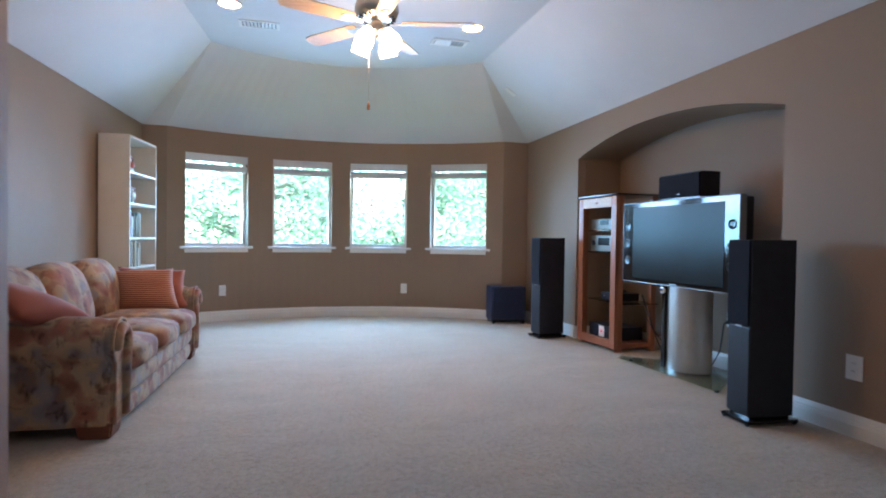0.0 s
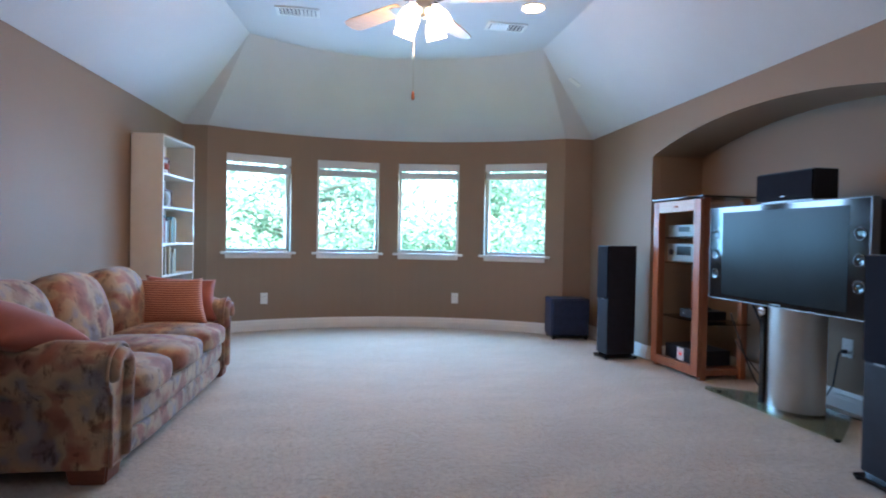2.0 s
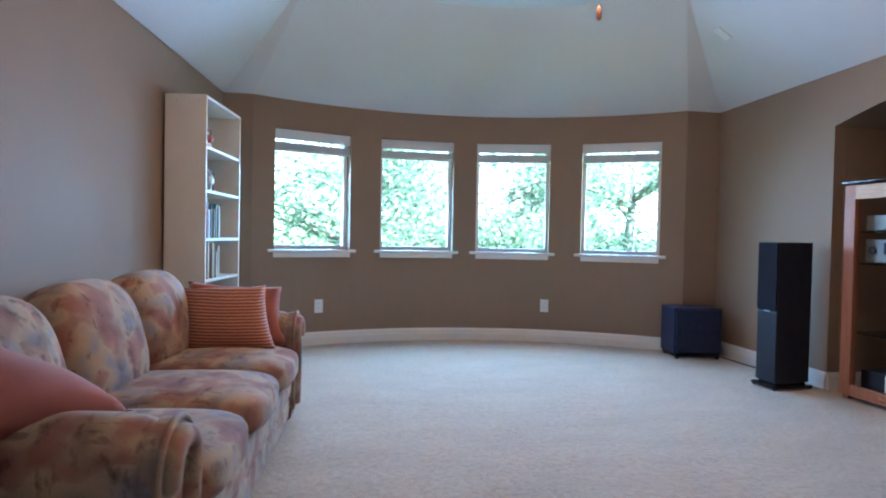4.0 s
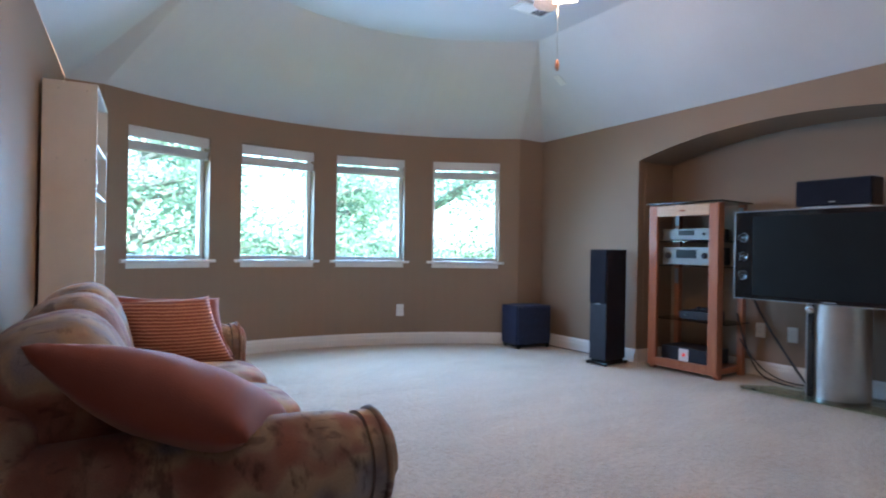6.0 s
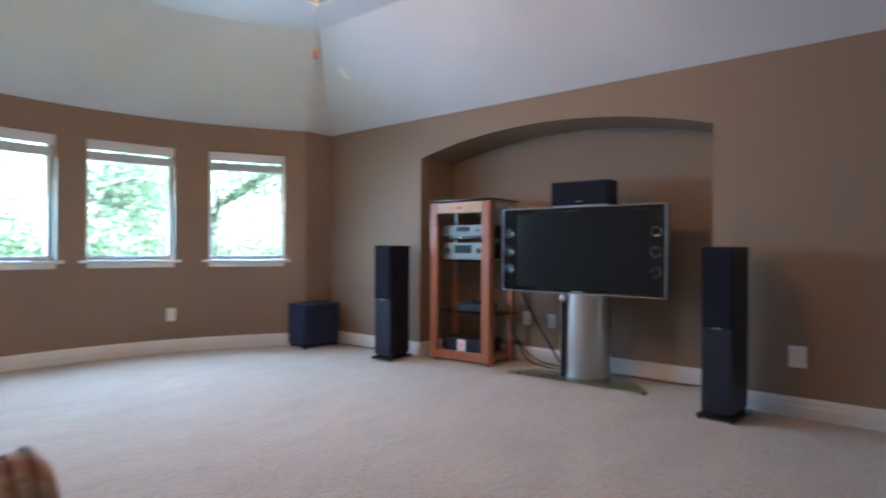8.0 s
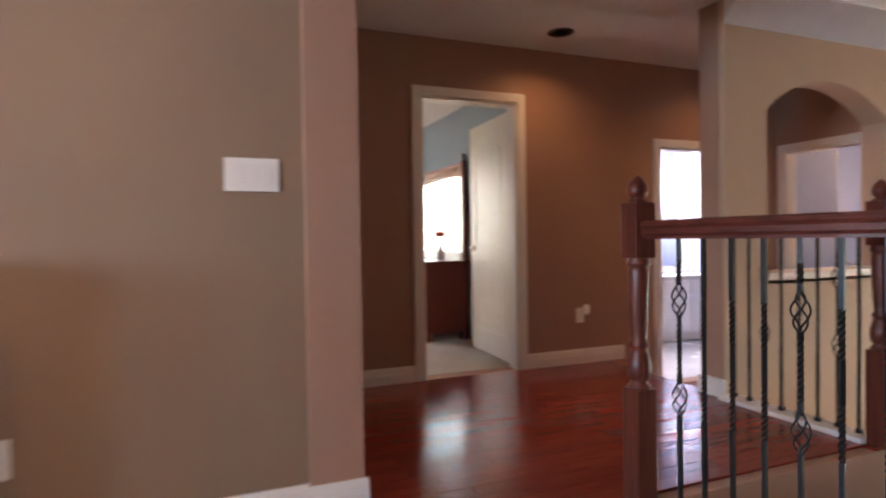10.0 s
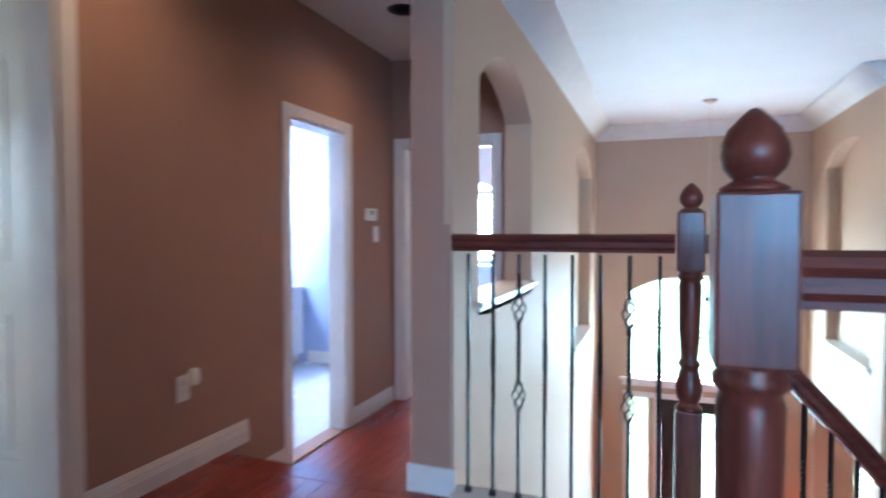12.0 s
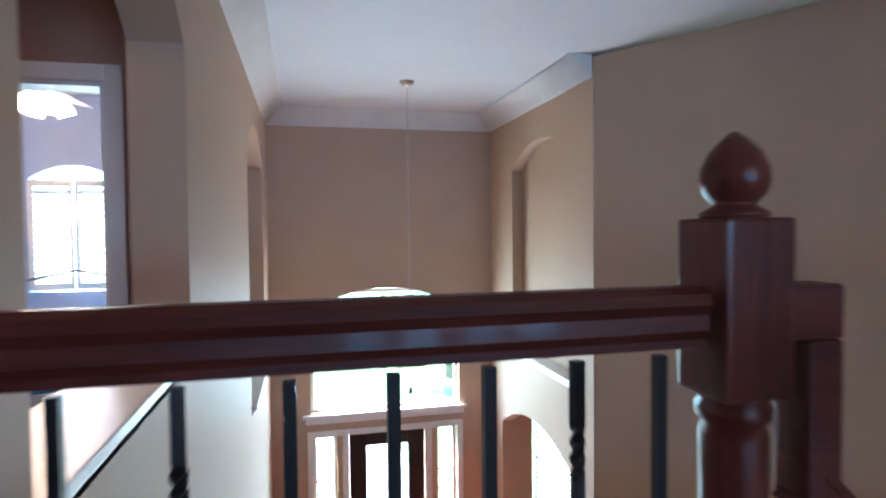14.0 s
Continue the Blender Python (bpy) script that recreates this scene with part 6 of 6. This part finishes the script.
def make_door(name, hinge, ang, w, h, label, flip=1):
    """two-panel door leaf with an arched upper panel; it swings from its hinge"""
    d = new(name)
    d.matrix_basis = Matrix.Translation(hinge) @ Matrix.Rotation(radians(ang), 4, "Z")
    tagged(d, label, "door", "", "structure")
    t = 0.035
    bm = bmesh.new()
    box(bm, 0, w, -t / 2 + 0.006, t / 2 - 0.006, 0.01, h)
    leaf = part("core", bm, M_DOORWHT, d)
    for s in (-1, 1):
        bm = bmesh.new()
        y0, y1 = sorted((s * (t / 2 - 0.006), s * t / 2))
        st_ = 0.105
        for a, b, c, e in ((0, st_, 0.01, h), (w - st_, w, 0.01, h), (st_, w - st_, 0.01, 0.21), (st_, w - st_, 0.80, 0.93)):
            box(bm, a, b, y0, y1, c, e, 0.0015)
        PD = lambda u, dd, z: Vector((u, y0 + dd, z))
        g = bmesh.new()
        spandrel(g, PD, st_, w - st_, h - 0.27, h - 0.14, 0, y1 - y0, 18)
        join(bm, g)
        box(bm, st_, w - st_, y0, y1, h - 0.1398, h, 0.0015)
        part("stile_and_rail_face", bm, M_DOORWHT, d)
        for c, e in ((0.245, 0.765), (0.965, h - 0.31)):
            bm = bmesh.new()
            y2, y3 = sorted((s * (t / 2 - 0.006), s * (t / 2 - 0.001)))
            if c > 0.5:
                poly = [(st_ + 0.035, c), (w - st_ - 0.035, c), (w - st_ - 0.035, e + 0.03)]
                poly += [(w / 2 + (w / 2 - st_ - 0.035) * math.cos(radians(q)), e + 0.03 + 0.075 * math.sin(radians(q))) for q in range(15, 166, 15)]
                poly += [(st_ + 0.035, e + 0.03)]
                prism(bm, poly, -y3, -y2, pose(0, 0, 0, 90, 0, 0), 0.0015)
            else:
                box(bm, st_ + 0.035, w - st_ - 0.035, y2, y3, c, e, 0.002)
            part("raised_panel", bm, M_DOORWHT, d)
        bm = bmesh.new()
        lathe(bm, [(0.03, 0), (0.03, 0.006), (0.02, 0.009), (0.011, 0.012), (0.011, 0.045)], 0, 0, 18, pose(w - 0.06, s * t / 2, 0.91, -90 * s, 0, 0))
        tube(bm, [(w - 0.06, s * (t / 2 + 0.045), 0.91), (w - 0.11, s * (t / 2 + 0.047), 0.912), (w - 0.165, s * (t / 2 + 0.043), 0.906)], [0.010, 0.009, 0.007], 10)
        part("door_handle", bm, M_NICKEL, d, "brushed nickel lever")
    for z in (0.22, h / 2, h - 0.22):
        bm = bmesh.new()
        tube(bm, [(-0.006, -t / 2, z - 0.045), (-0.006, -t / 2, z + 0.045)], 0.007, 10)
        box(bm, -0.014, 0.0, -t / 2 - 0.0005, t / 2, z - 0.045, z + 0.045)
        part("hinge", bm, M_NICKEL, d)
    return d


make_door("door_1", (XE + 0.155, D1[0] - 0.02, 0.012), -2.5, 0.77, 1.985, "cream two-panel bedroom door standing open")
make_door("door_2", (XE + 0.14, BD[1] - 0.03, LOW + 0.012), 4, 0.60, 1.985, "cream two-panel bathroom door standing open")
make_door("door_3", (3.88, -3.68, LOW + 0.012), -95, 0.72, 1.985, "cream two-panel bedroom door standing open at the hall's end")

fd = new("door_4")
fd.matrix_basis = pose(2.2, -7.47, ENTRY, 0, 0, 0)
tagged(fd, "dark wooden front door with a tall glass light", "door", "", "structure")
bm = bmesh.new()
for a, b, c, d in ((-0.43, -0.24, 0.01, 2.12), (0.24, 0.43, 0.01, 2.12), (-0.24, 0.24, 0.01, 0.30), (-0.24, 0.24, 1.97, 2.12)):
    box(bm, a, b, -0.022, 0.022, c, d, 0.004)
part("door_frame", bm, M_FRONTDOOR, fd)
bm = bmesh.new()
box(bm, -0.24, 0.24, -0.004, 0.004, 0.30, 1.97)
pane = part("glass_light", bm, M_GLASS, fd)
pane.visible_shadow = False
bm = bmesh.new()
tube(bm, [(-0.36, 0.06, 0.9), (-0.36, 0.075, 1.0), (-0.36, 0.06, 1.12)], 0.01, 10)
part("door_handle", bm, M_NICKEL, fd)
bm = bmesh.new()
for a, b, c, d in ((1.69, 1.758, ENTRY, -1.05), (2.642, 2.71, ENTRY, -1.05), (1.758, 2.642, -1.118, -1.05), (3.032, 3.09, ENTRY, -1.05), (1.32, 1.388, ENTRY, -1.05), (2.71, 3.032, -1.118, -1.05), (1.388, 1.69, -1.118, -1.05)):
    box(bm, a, b, -7.40, -7.38, c, d, 0.004)
struct("front_door_trim", bm, M_TRIM, "white casing round the front door and sidelights", "door trim")

# ---- entry pendant, smoke detector ----
pend = base("entry_pendant", 2.18, -6.0, HALL_C + 0.02, 0, "small bowl pendant hanging on a long chain in the entry", "pendant lamp")
bm = bmesh.new()
lathe(bm, [(0.012, -0.05), (0.04, -0.035), (0.065, -0.012), (0.066, 0.0)], 0, 0, 24)
part("canopy", bm, M_NICKEL, pend)
bm = bmesh.new()
zc = -0.05
k = 0
while zc > -2.06:
    a = 90 * (k % 2)
    R = pose(0, 0, zc - 0.016, 0, 0, a)
    tube(bm, [R @ Vector((0.008 * math.cos(q), 0, 0.019 * math.sin(q))) for q in [2 * math.pi * i / 8 for i in range(8)]], 0.002, 4, False, True)
    zc -= 0.032
    k += 1
part("chain", bm, M_NICKEL, pend)
bm = bmesh.new()
lathe(bm, [(0.0, -2.715), (0.035, -2.71), (0.075, -2.66), (0.11, -2.58), (0.150, -2.505), (0.165, -2.485), (0.158, -2.485), (0.14, -2.51), (0.0, -2.66)], 0, 0, 28)
part("bowl", bm, glass_mat("frosted_bowl", (0.93, 0.91, 0.87), 0.3), pend)
bm = bmesh.new()
lathe(bm, [(0.0, -2.785), (0.012, -2.775), (0.02, -2.755), (0.010, -2.735), (0.022, -2.718), (0.0, -2.7152)], 0, 0, 16)
part("finial", bm, M_IRON, pend)
bm = bmesh.new()
tube(bm, [(0.168 * math.cos(2 * math.pi * q / 32), 0.168 * math.sin(2 * math.pi * q / 32), -2.485) for q in range(32)], 0.007, 8, False, True)
part("rim", bm, M_IRON, pend)
bm = bmesh.new()
lathe(bm, [(0.0, -2.13), (0.03, -2.11), (0.035, -2.09), (0.012, -2.06), (0.0, -2.055)], 0, 0, 18)
part("hub", bm, M_IRON, pend)
for q in range(3):
    a = 2 * math.pi * q / 3 + 0.4
    bm = bmesh.new()
    tube(bm, [(r * math.cos(a), r * math.sin(a), z) for r, z in ((0.168, -2.485), (0.20, -2.44), (0.19, -2.36), (0.12, -2.22), (0.05, -2.13), (0.0, -2.10))], 0.006, 8)
    part("arm", bm, M_IRON, pend)
for x, y in ((4.17, -2.58), (HX, HY)):
    vt = base("hall_downlight", x, y, HALL_C, 0, "recessed hall downlight with a dark deep baffle", "downlight", "downlights of the hall")
    bm = bmesh.new()
    lathe(bm, [(0.060, -0.001), (0.066, -0.004), (0.085, -0.007), (0.092, -0.003), (0.093, 0.0)], 0, 0, 28, None, False)
    part("trim_ring", bm, M_BLACK, vt)
    bm = bmesh.new()
    lathe(bm, [(0.0, -0.001), (0.060, -0.001)], 0, 0, 28)
    part("baffle", bm, M_BLACK, vt)
    # Warm fill lamp added here; the can itself shows dark and unlit.
    la = bpy.data.lights.new("hall_beam", "SPOT")
    la.energy, la.color, la.spot_size, la.spot_blend, la.shadow_soft_size = LH, WARM, radians(150), 1.0, 0.06
    ob = new("hall_beam", la)
    ob.location = (x, y, HALL_C - 0.02)

# ---- bedroom behind the open door ----
dr = base("dresser", 6.07, -0.50, 0, -90, "cherry wood dresser with a plain end panel beside the bedroom door", "dresser")
bm = bmesh.new()
box(bm, 0.02, 0.47, 0.0, 1.38, 0.08, 0.765, 0.004)
part("carcass", bm, M_DRESSER, dr)
bm = bmesh.new()
box(bm, -0.01, 0.48, -0.015, 1.40, 0.7652, 0.79, 0.005)
part("top", bm, M_DRESSER, dr)
for r in range(3):
    for c in range(2):
        bm = bmesh.new()
        y, z = 0.03 + c * 0.67, 0.10 + r * 0.22
        box(bm, 0.004, 0.0198, y, y + 0.65, z, z + 0.208, 0.004)
        q = part("drawer_front", bm, M_DRESSER, dr)
        for yy in (0.15, 0.50):
            bm = bmesh.new()
            lathe(bm, [(0.006, 0), (0.006, 0.012), (0.014, 0.018), (0.0, 0.026)], 0, 0, 12, pose(0.004, y + yy, z + 0.1, 0, -90, 0))
            part("knob", bm, M_NICKEL, q)
for x, y in ((0.05, 0.05), (0.44, 0.05), (0.05, 1.33), (0.44, 1.33)):
    bm = bmesh.new()
    prism(bm, [(x - 0.03, y - 0.05), (x + 0.03, y - 0.05), (x + 0.03, y + 0.05), (x - 0.03, y + 0.05)], 0.0, 0.0798, None, 0.006)
    part("foot", bm, M_DRESSER, dr)
mf = base("dresser_mirror", 6.09, -0.965, 0.79, 0, "tall mirror in a carved cherry wood frame standing on the dresser", "mirror")
MW = 1.30
for x in (0.0, MW - 0.06):
    bm = bmesh.new()
    box(bm, x, x + 0.06, -0.012, 0.035, 0.0, 1.00, 0.005)
    q = part("post", bm, M_DRESSER, mf)
    bm = bmesh.new()
    lathe(bm, [(0.02, 1.0002), (0.028, 1.012), (0.016, 1.024), (0.030, 1.045), (0.022, 1.065), (0.0, 1.075)], x + 0.03, 0.012, 16)
    part("finial", bm, M_SILVER, q)
# White strip between the glass and the dresser top.
bm = bmesh.new()
box(bm, 0.06, MW - 0.06, 0.0, 0.03, 0.0, 0.085, 0.004)
part("bottom_rail", bm, M_TRIM, mf, "pale strip under the glass")
bm = bmesh.new()
box(bm, 0.06, MW - 0.06, 0.008, 0.014, 0.085, 0.86)
part("mirror_glass", bm, M_MIRROR, mf, "silvered glass")
bm = bmesh.new()
spandrel(bm, lambda u, d, z: Vector((u, d, z)), 0.06, MW - 0.06, 0.835, 0.87, 0.0, 0.03, 20)
box(bm, 0.06, MW - 0.06, 0.0, 0.03, 0.8702, 0.895, 0.003)
box(bm, 0.06, MW - 0.06, 0.0, 0.03, 0.955, 0.985, 0.003)
for k in range(9):
    u = 0.06 + (MW - 0.12) * (k + 0.5) / 9
    box(bm, u - 0.035, u + 0.035, 0.003, 0.027, 0.8952, 0.9548, 0.003)
part("crest_rail", bm, M_CABWOOD, mf, "pierced orange wood crest")
vs = base("flower_vase", 6.38, -0.80, 0.79, 0, "small vase with a red flower on the dresser", "flower vase")
bm = bmesh.new()
lathe(bm, [(0.03, 0), (0.045, 0.05), (0.025, 0.12), (0.03, 0.15), (0.026, 0.15), (0.02, 0.12)], 0, 0, 18)
part("vase", bm, M_WHITEPL, vs)
bm = bmesh.new()
for q in range(5):
    a = q * 1.3
    tube(bm, [(0, 0, 0.1), (0.02 * math.cos(a), 0.02 * math.sin(a), 0.2), (0.05 * math.cos(a), 0.05 * math.sin(a), 0.20 + 0.015 * q)], 0.003, 5)
part("stem", bm, M_LEAF, vs)
bm = bmesh.new()
for q in range(9):
    a = q * 0.7
    puff(bm, (0.03 * math.cos(a), 0.03 * math.sin(a), 0.27), (0.026, 0.026, 0.03), 2, 3)
part("bloom", bm, plain("red_petal", (0.45, 0.05, 0.04), 0.6), vs)

# ---- bathroom ----
va = base("vanity", 6.14, -4.44, LOW, 0, "white bathroom vanity with a pale top", "vanity")
bm = bmesh.new()
box(bm, 0.02, 0.55, 0.0, 1.5, 0.09, 0.76, 0.003)
box(bm, 0.08, 0.55, 0.0, 1.5, 0.0, 0.0898)
part("body", bm, M_TRIM, va)
bm = bmesh.new()
box(bm, 0.0, 0.56, 0.0, 1.52, 0.7602, 0.79, 0.005)
box(bm, 0.54, 0.56, 0.0, 1.52, 0.7902, 0.88, 0.004)
part("countertop", bm, plain("cultured_marble", (0.72, 0.70, 0.66), 0.2, var=0.06), va)
for q in range(3):
    for z0, z1 in ((0.12, 0.56), (0.585, 0.735)):
        bm = bmesh.new()
        box(bm, 0.0, 0.0198, 0.02 + q * 0.49, 0.49 + q * 0.49, z0, z1, 0.004)
        dd = part("door" if z0 < 0.5 else "drawer_front", bm, M_TRIM, va)
        bm = bmesh.new()
        lathe(bm, [(0.005, 0), (0.005, 0.012), (0.013, 0.018), (0.0, 0.026)], 0, 0, 12, pose(0.0, 0.25 + q * 0.49, (z0 + z1) / 2, 0, -90, 0))
        part("knob", bm, M_NICKEL, dd)
# Unseen light bar, added with its lamps to brighten the bathroom.
vl = base("vanity_light", 6.88, -3.7, 1.55, 90, "unseen light bar with lit globes, added to brighten the bathroom", "wall light")
bm = bmesh.new()
box(bm, -0.35, 0.35, -0.02, 0.02, -0.05, 0.05, 0.004)
part("back_plate", bm, M_NICKEL, vl)
for q in (-0.25, 0, 0.25):
    bm = bmesh.new()
    lathe(bm, [(0.0, -0.05), (0.035, -0.035), (0.05, 0.0), (0.035, 0.035), (0.0, 0.05)], 0, 0, 18, pose(q, 0.08, 0))
    part("globe", bm, emitter("lit_globe", (0.8, 0.9, 1.0), 1.5), vl)
    point_lamp("vanity_bulb", (6.72, -3.7 + q, 1.55), LV, (0.75, 0.88, 1.0), 0.05)

# ---- periwinkle bedroom ----
bed = base("bed", 4.35, -6.85, LOW, 0, "iron-framed bed with a bright turquoise cover", "bed")
bm = bmesh.new()
puff(bm, (0.75, 0.95, 0.36), (0.72, 0.92, 0.16), 6, 8)
part("mattress", bm, M_TRIM, bed)
bm = bmesh.new()
puff(bm, (0.75, 1.05, 0.50), (0.76, 0.85, 0.10), 5, 10, None, 0.05)
part("bedspread", bm, M_BEDBLUE, bed)
bm = bmesh.new()
tube(bm, [(0.75 - 0.72 * math.cos(radians(a)), 1.93, 0.55 + 0.42 * math.sin(radians(a))) for a in range(0, 181, 10)], 0.012, 8)
tube(bm, [(0.03, 1.93, 0.0), (0.03, 1.93, 0.55)], 0.014, 8)
tube(bm, [(1.47, 1.93, 0.0), (1.47, 1.93, 0.55)], 0.014, 8)
tube(bm, [(0.03, 1.93, 0.35), (1.47, 1.93, 0.35)], 0.010, 8)
part("footboard", bm, M_SILVER, bed)
bm = bmesh.new()
for x in (0.03, 1.47):
    tube(bm, [(x, 0.04, 0.0), (x, 0.04, 0.95)], 0.014, 8)
    tube(bm, [(x, 0.04, 0.20), (x, 1.93, 0.20)], 0.012, 8)
tube(bm, [(0.03, 0.04, 0.95), (0.75, 0.04, 1.1), (1.47, 0.04, 0.95)], 0.012, 8)
part("bed_frame", bm, M_SILVER, bed)
make_fan(4.80, -5.45, HALL_C - 0.001, 20, "white ceiling fan with lit glass shades in the periwinkle bedroom", 0.8, plain("white_blade", (0.7, 0.7, 0.72), 0.4), 30)

# ---- outside ----
bm = bmesh.new()
box(bm, -2000, 2000, -2000, 2000, -3.9, -3.6)
struct("ground", bm, M_GRASS, "green lawn reaching to the horizon", "ground")
bm = bmesh.new()
box(bm, 1.2, 3.2, -14.0, -7.56, -3.598, -3.40, 0.01)
struct("pavement", bm, M_CONC, "pale concrete front walk", "pavement")


def make_tree(x, y, h, spread, seed, n=9000):
    rnd = random.Random(seed)
    t = base("tree", x, y, -3.6, 0, "leafy broad-crowned tree outside the windows", "tree", "trees outside")
    bm = bmesh.new()
    tube(bm, [(0, 0, 0), (0.1, 0.05, h * 0.3), (-0.05, 0.1, h * 0.62), (0.05, 0, h * 0.9)], [0.22, 0.17, 0.11, 0.03], 10)
    tips = []
    for k in range(16):
        a, z = rnd.uniform(0, 6.28), h * rnd.uniform(0.28, 0.85)
        L = spread * rnd.uniform(0.6, 1.0) * (1.15 - z / h * 0.6)
        e = Vector((L * math.cos(a), L * math.sin(a), z + L * rnd.uniform(0.15, 0.6)))
        m_ = e * 0.5 + Vector((0, 0, z * 0.5 + 0.05))
        tube(bm, [(0, 0, z), m_, e], [0.07, 0.045, 0.012], 6)
        tips += [e, m_, (e + m_) / 2]
    part("trunk", bm, M_BARK, t)
    verts, faces = [], []
    tips += [Vector((rnd.gauss(0, spread * 0.45), rnd.gauss(0, spread * 0.45), h * rnd.uniform(0.25, 1.0))) for _ in range(26)]
    for k in range(n):
        c = rnd.choice(tips) + Vector((rnd.gauss(0, 0.34), rnd.gauss(0, 0.34), rnd.gauss(0, 0.28)))
        s = rnd.uniform(0.026, 0.055)
        u = Vector((rnd.gauss(0, 1), rnd.gauss(0, 1), rnd.gauss(0, 0.5))).normalized()
        v = u.cross(Vector((rnd.gauss(0, 1), rnd.gauss(0, 1), rnd.gauss(0, 1)))).normalized()
        i = len(verts)
        verts += [c - u * s * 1.5, c - v * s * 0.7, c + u * s * 1.5, c + v * s * 0.7]
        faces.append((i, i + 1, i + 2, i + 3))
    me = bpy.data.meshes.new("crown")
    me.from_pydata([tuple(v) for v in verts], [], faces)
    me.materials.append(M_LEAF)
    cr = new("crown", me)
    cr.parent = t
    return t


for k, (x, y, h, sp) in enumerate(((-3.2, 11.5, 6.6, 2.3), (-0.3, 12.6, 7.2, 2.5), (2.6, 11.8, 6.6, 2.3), (5.6, 13.0, 7.4, 2.6), (8.6, 12.0, 6.0, 2.3), (-6.4, 14.0, 7.4, 2.7), (11.5, 14.5, 7.5, 2.8), (1.2, 16.5, 7.6, 2.8), (6.0, 17.5, 7.8, 2.8))):
    make_tree(x, y, h, sp, 10 + k)
make_tree(5.8, -15.0, 6.0, 2.2, 31)
make_tree(-1.5, -19.0, 6.5, 2.4, 32)


def make_shrub(x, y, r, seed):
    rnd = random.Random(seed)
    t = base("shrub", x, y, -3.6, 0, "rounded green garden shrub beside the front walk", "shrub", "shrubs at the front")
    bm = bmesh.new()
    for k in range(7):
        a = rnd.uniform(0, 6.28)
        tube(bm, [(0, 0, 0), (r * 0.6 * math.cos(a), r * 0.6 * math.sin(a), r * 1.2)], [0.02, 0.006], 5)
    part("stems", bm, M_BARK, t)
    verts, faces = [], []
    for k in range(1500):
        d = Vector((rnd.gauss(0, 1), rnd.gauss(0, 1), rnd.gauss(0, 1))).normalized() * r * rnd.uniform(0.55, 1.05)
        c = Vector((d.x, d.y, r * 1.1 + d.z))
        u = Vector((rnd.gauss(0, 1), rnd.gauss(0, 1), rnd.gauss(0, 1))).normalized()
        v = u.cross(d).normalized()
        s = rnd.uniform(0.03, 0.06)
        i = len(verts)
        verts += [c - u * s, c - v * s * 0.6, c + u * s, c + v * s * 0.6]
        faces.append((i, i + 1, i + 2, i + 3))
    me = bpy.data.meshes.new("foliage")
    me.from_pydata([tuple(v) for v in verts], [], faces)
    me.materials.append(M_LEAF)
    cr = new("foliage", me)
    cr.parent = t


make_shrub(3.35, -9.2, 0.65, 1)
make_shrub(4.2, -10.4, 0.8, 2)
make_shrub(0.4, -9.6, 0.7, 3)

# ---- floor planks, last ----
PW = 0.083
plank_mesh = {}


def plank(L):
    key = round(L, 1)
    if key not in plank_mesh:
        bm = bmesh.new()
        e, w, l = 0.0016, PW / 2 - 0.0004, key / 2 - 0.0005
        lo = [bm.verts.new(v) for v in ((-w, -l, -0.0115), (w, -l, -0.0115), (w, l, -0.0115), (-w, l, -0.0115))]
        mi = [bm.verts.new(v) for v in ((-w, -l, -e * 0.6), (w, -l, -e * 0.6), (w, l, -e * 0.6), (-w, l, -e * 0.6))]
        hi = [bm.verts.new(v) for v in ((-w + e, -l + e, 0), (w - e, -l + e, 0), (w - e, l - e, 0), (-w + e, l - e, 0))]
        bm.faces.new(hi)
        for A, B in ((lo, mi), (mi, hi)):
            for i in range(4):
                bm.faces.new((A[i], A[(i + 1) % 4], B[(i + 1) % 4], B[i]))
        me = bpy.data.meshes.new("plank")
        bm.to_mesh(me)
        bm.free()
        me.materials.append(M_PLANK)
        plank_mesh[key] = me
    return key, plank_mesh[key]


rnd = random.Random(11)
for nm, x0, x1, y0, y1, z in (("hall_floor", 2.62, XE, -1.46, 0.955, 0.0), ("landing_floor", 1.126, 2.62, -0.045, 0.955, 0.0), ("lower_hall_floor", XS1 + 0.01, XE, -3.65, -1.85, LOW)):
    fl = new(nm)
    fl.location = (0, 0, z)
    tagged(fl, "glossy cherry wood strip floor", "floor", "", "structure")
    n = round((x1 - x0) / PW)
    for i in range(n):
        y = y0
        first = True
        while y < y1 - 0.05:
            L = rnd.choice((0.4, 0.6, 0.7, 0.9, 1.1)) if not first else rnd.choice((0.2, 0.3, 0.5, 0.8))
            first = False
            if y + L > y1 - 0.15:
                L = round(y1 - y, 1)
            L = max(0.1, L)
            key, me = plank(L)
            ob = new("plank", me)
            ob.parent = fl
            ob.location = (x0 + PW * (i + 0.5), y + key / 2, rnd.uniform(-0.0004, 0.0004))
            y += key
bm = bmesh.new()
box(bm, 2.56, XE, -1.575, -1.46, -0.0118, 0.001, 0.003)
box(bm, -0.5, 1.126, -0.045, 0.955, -0.0118, 0.0)
struct("landing_nosing", bm, M_PLANK, "cherry wood nosing along the landing's edge", "floor trim")
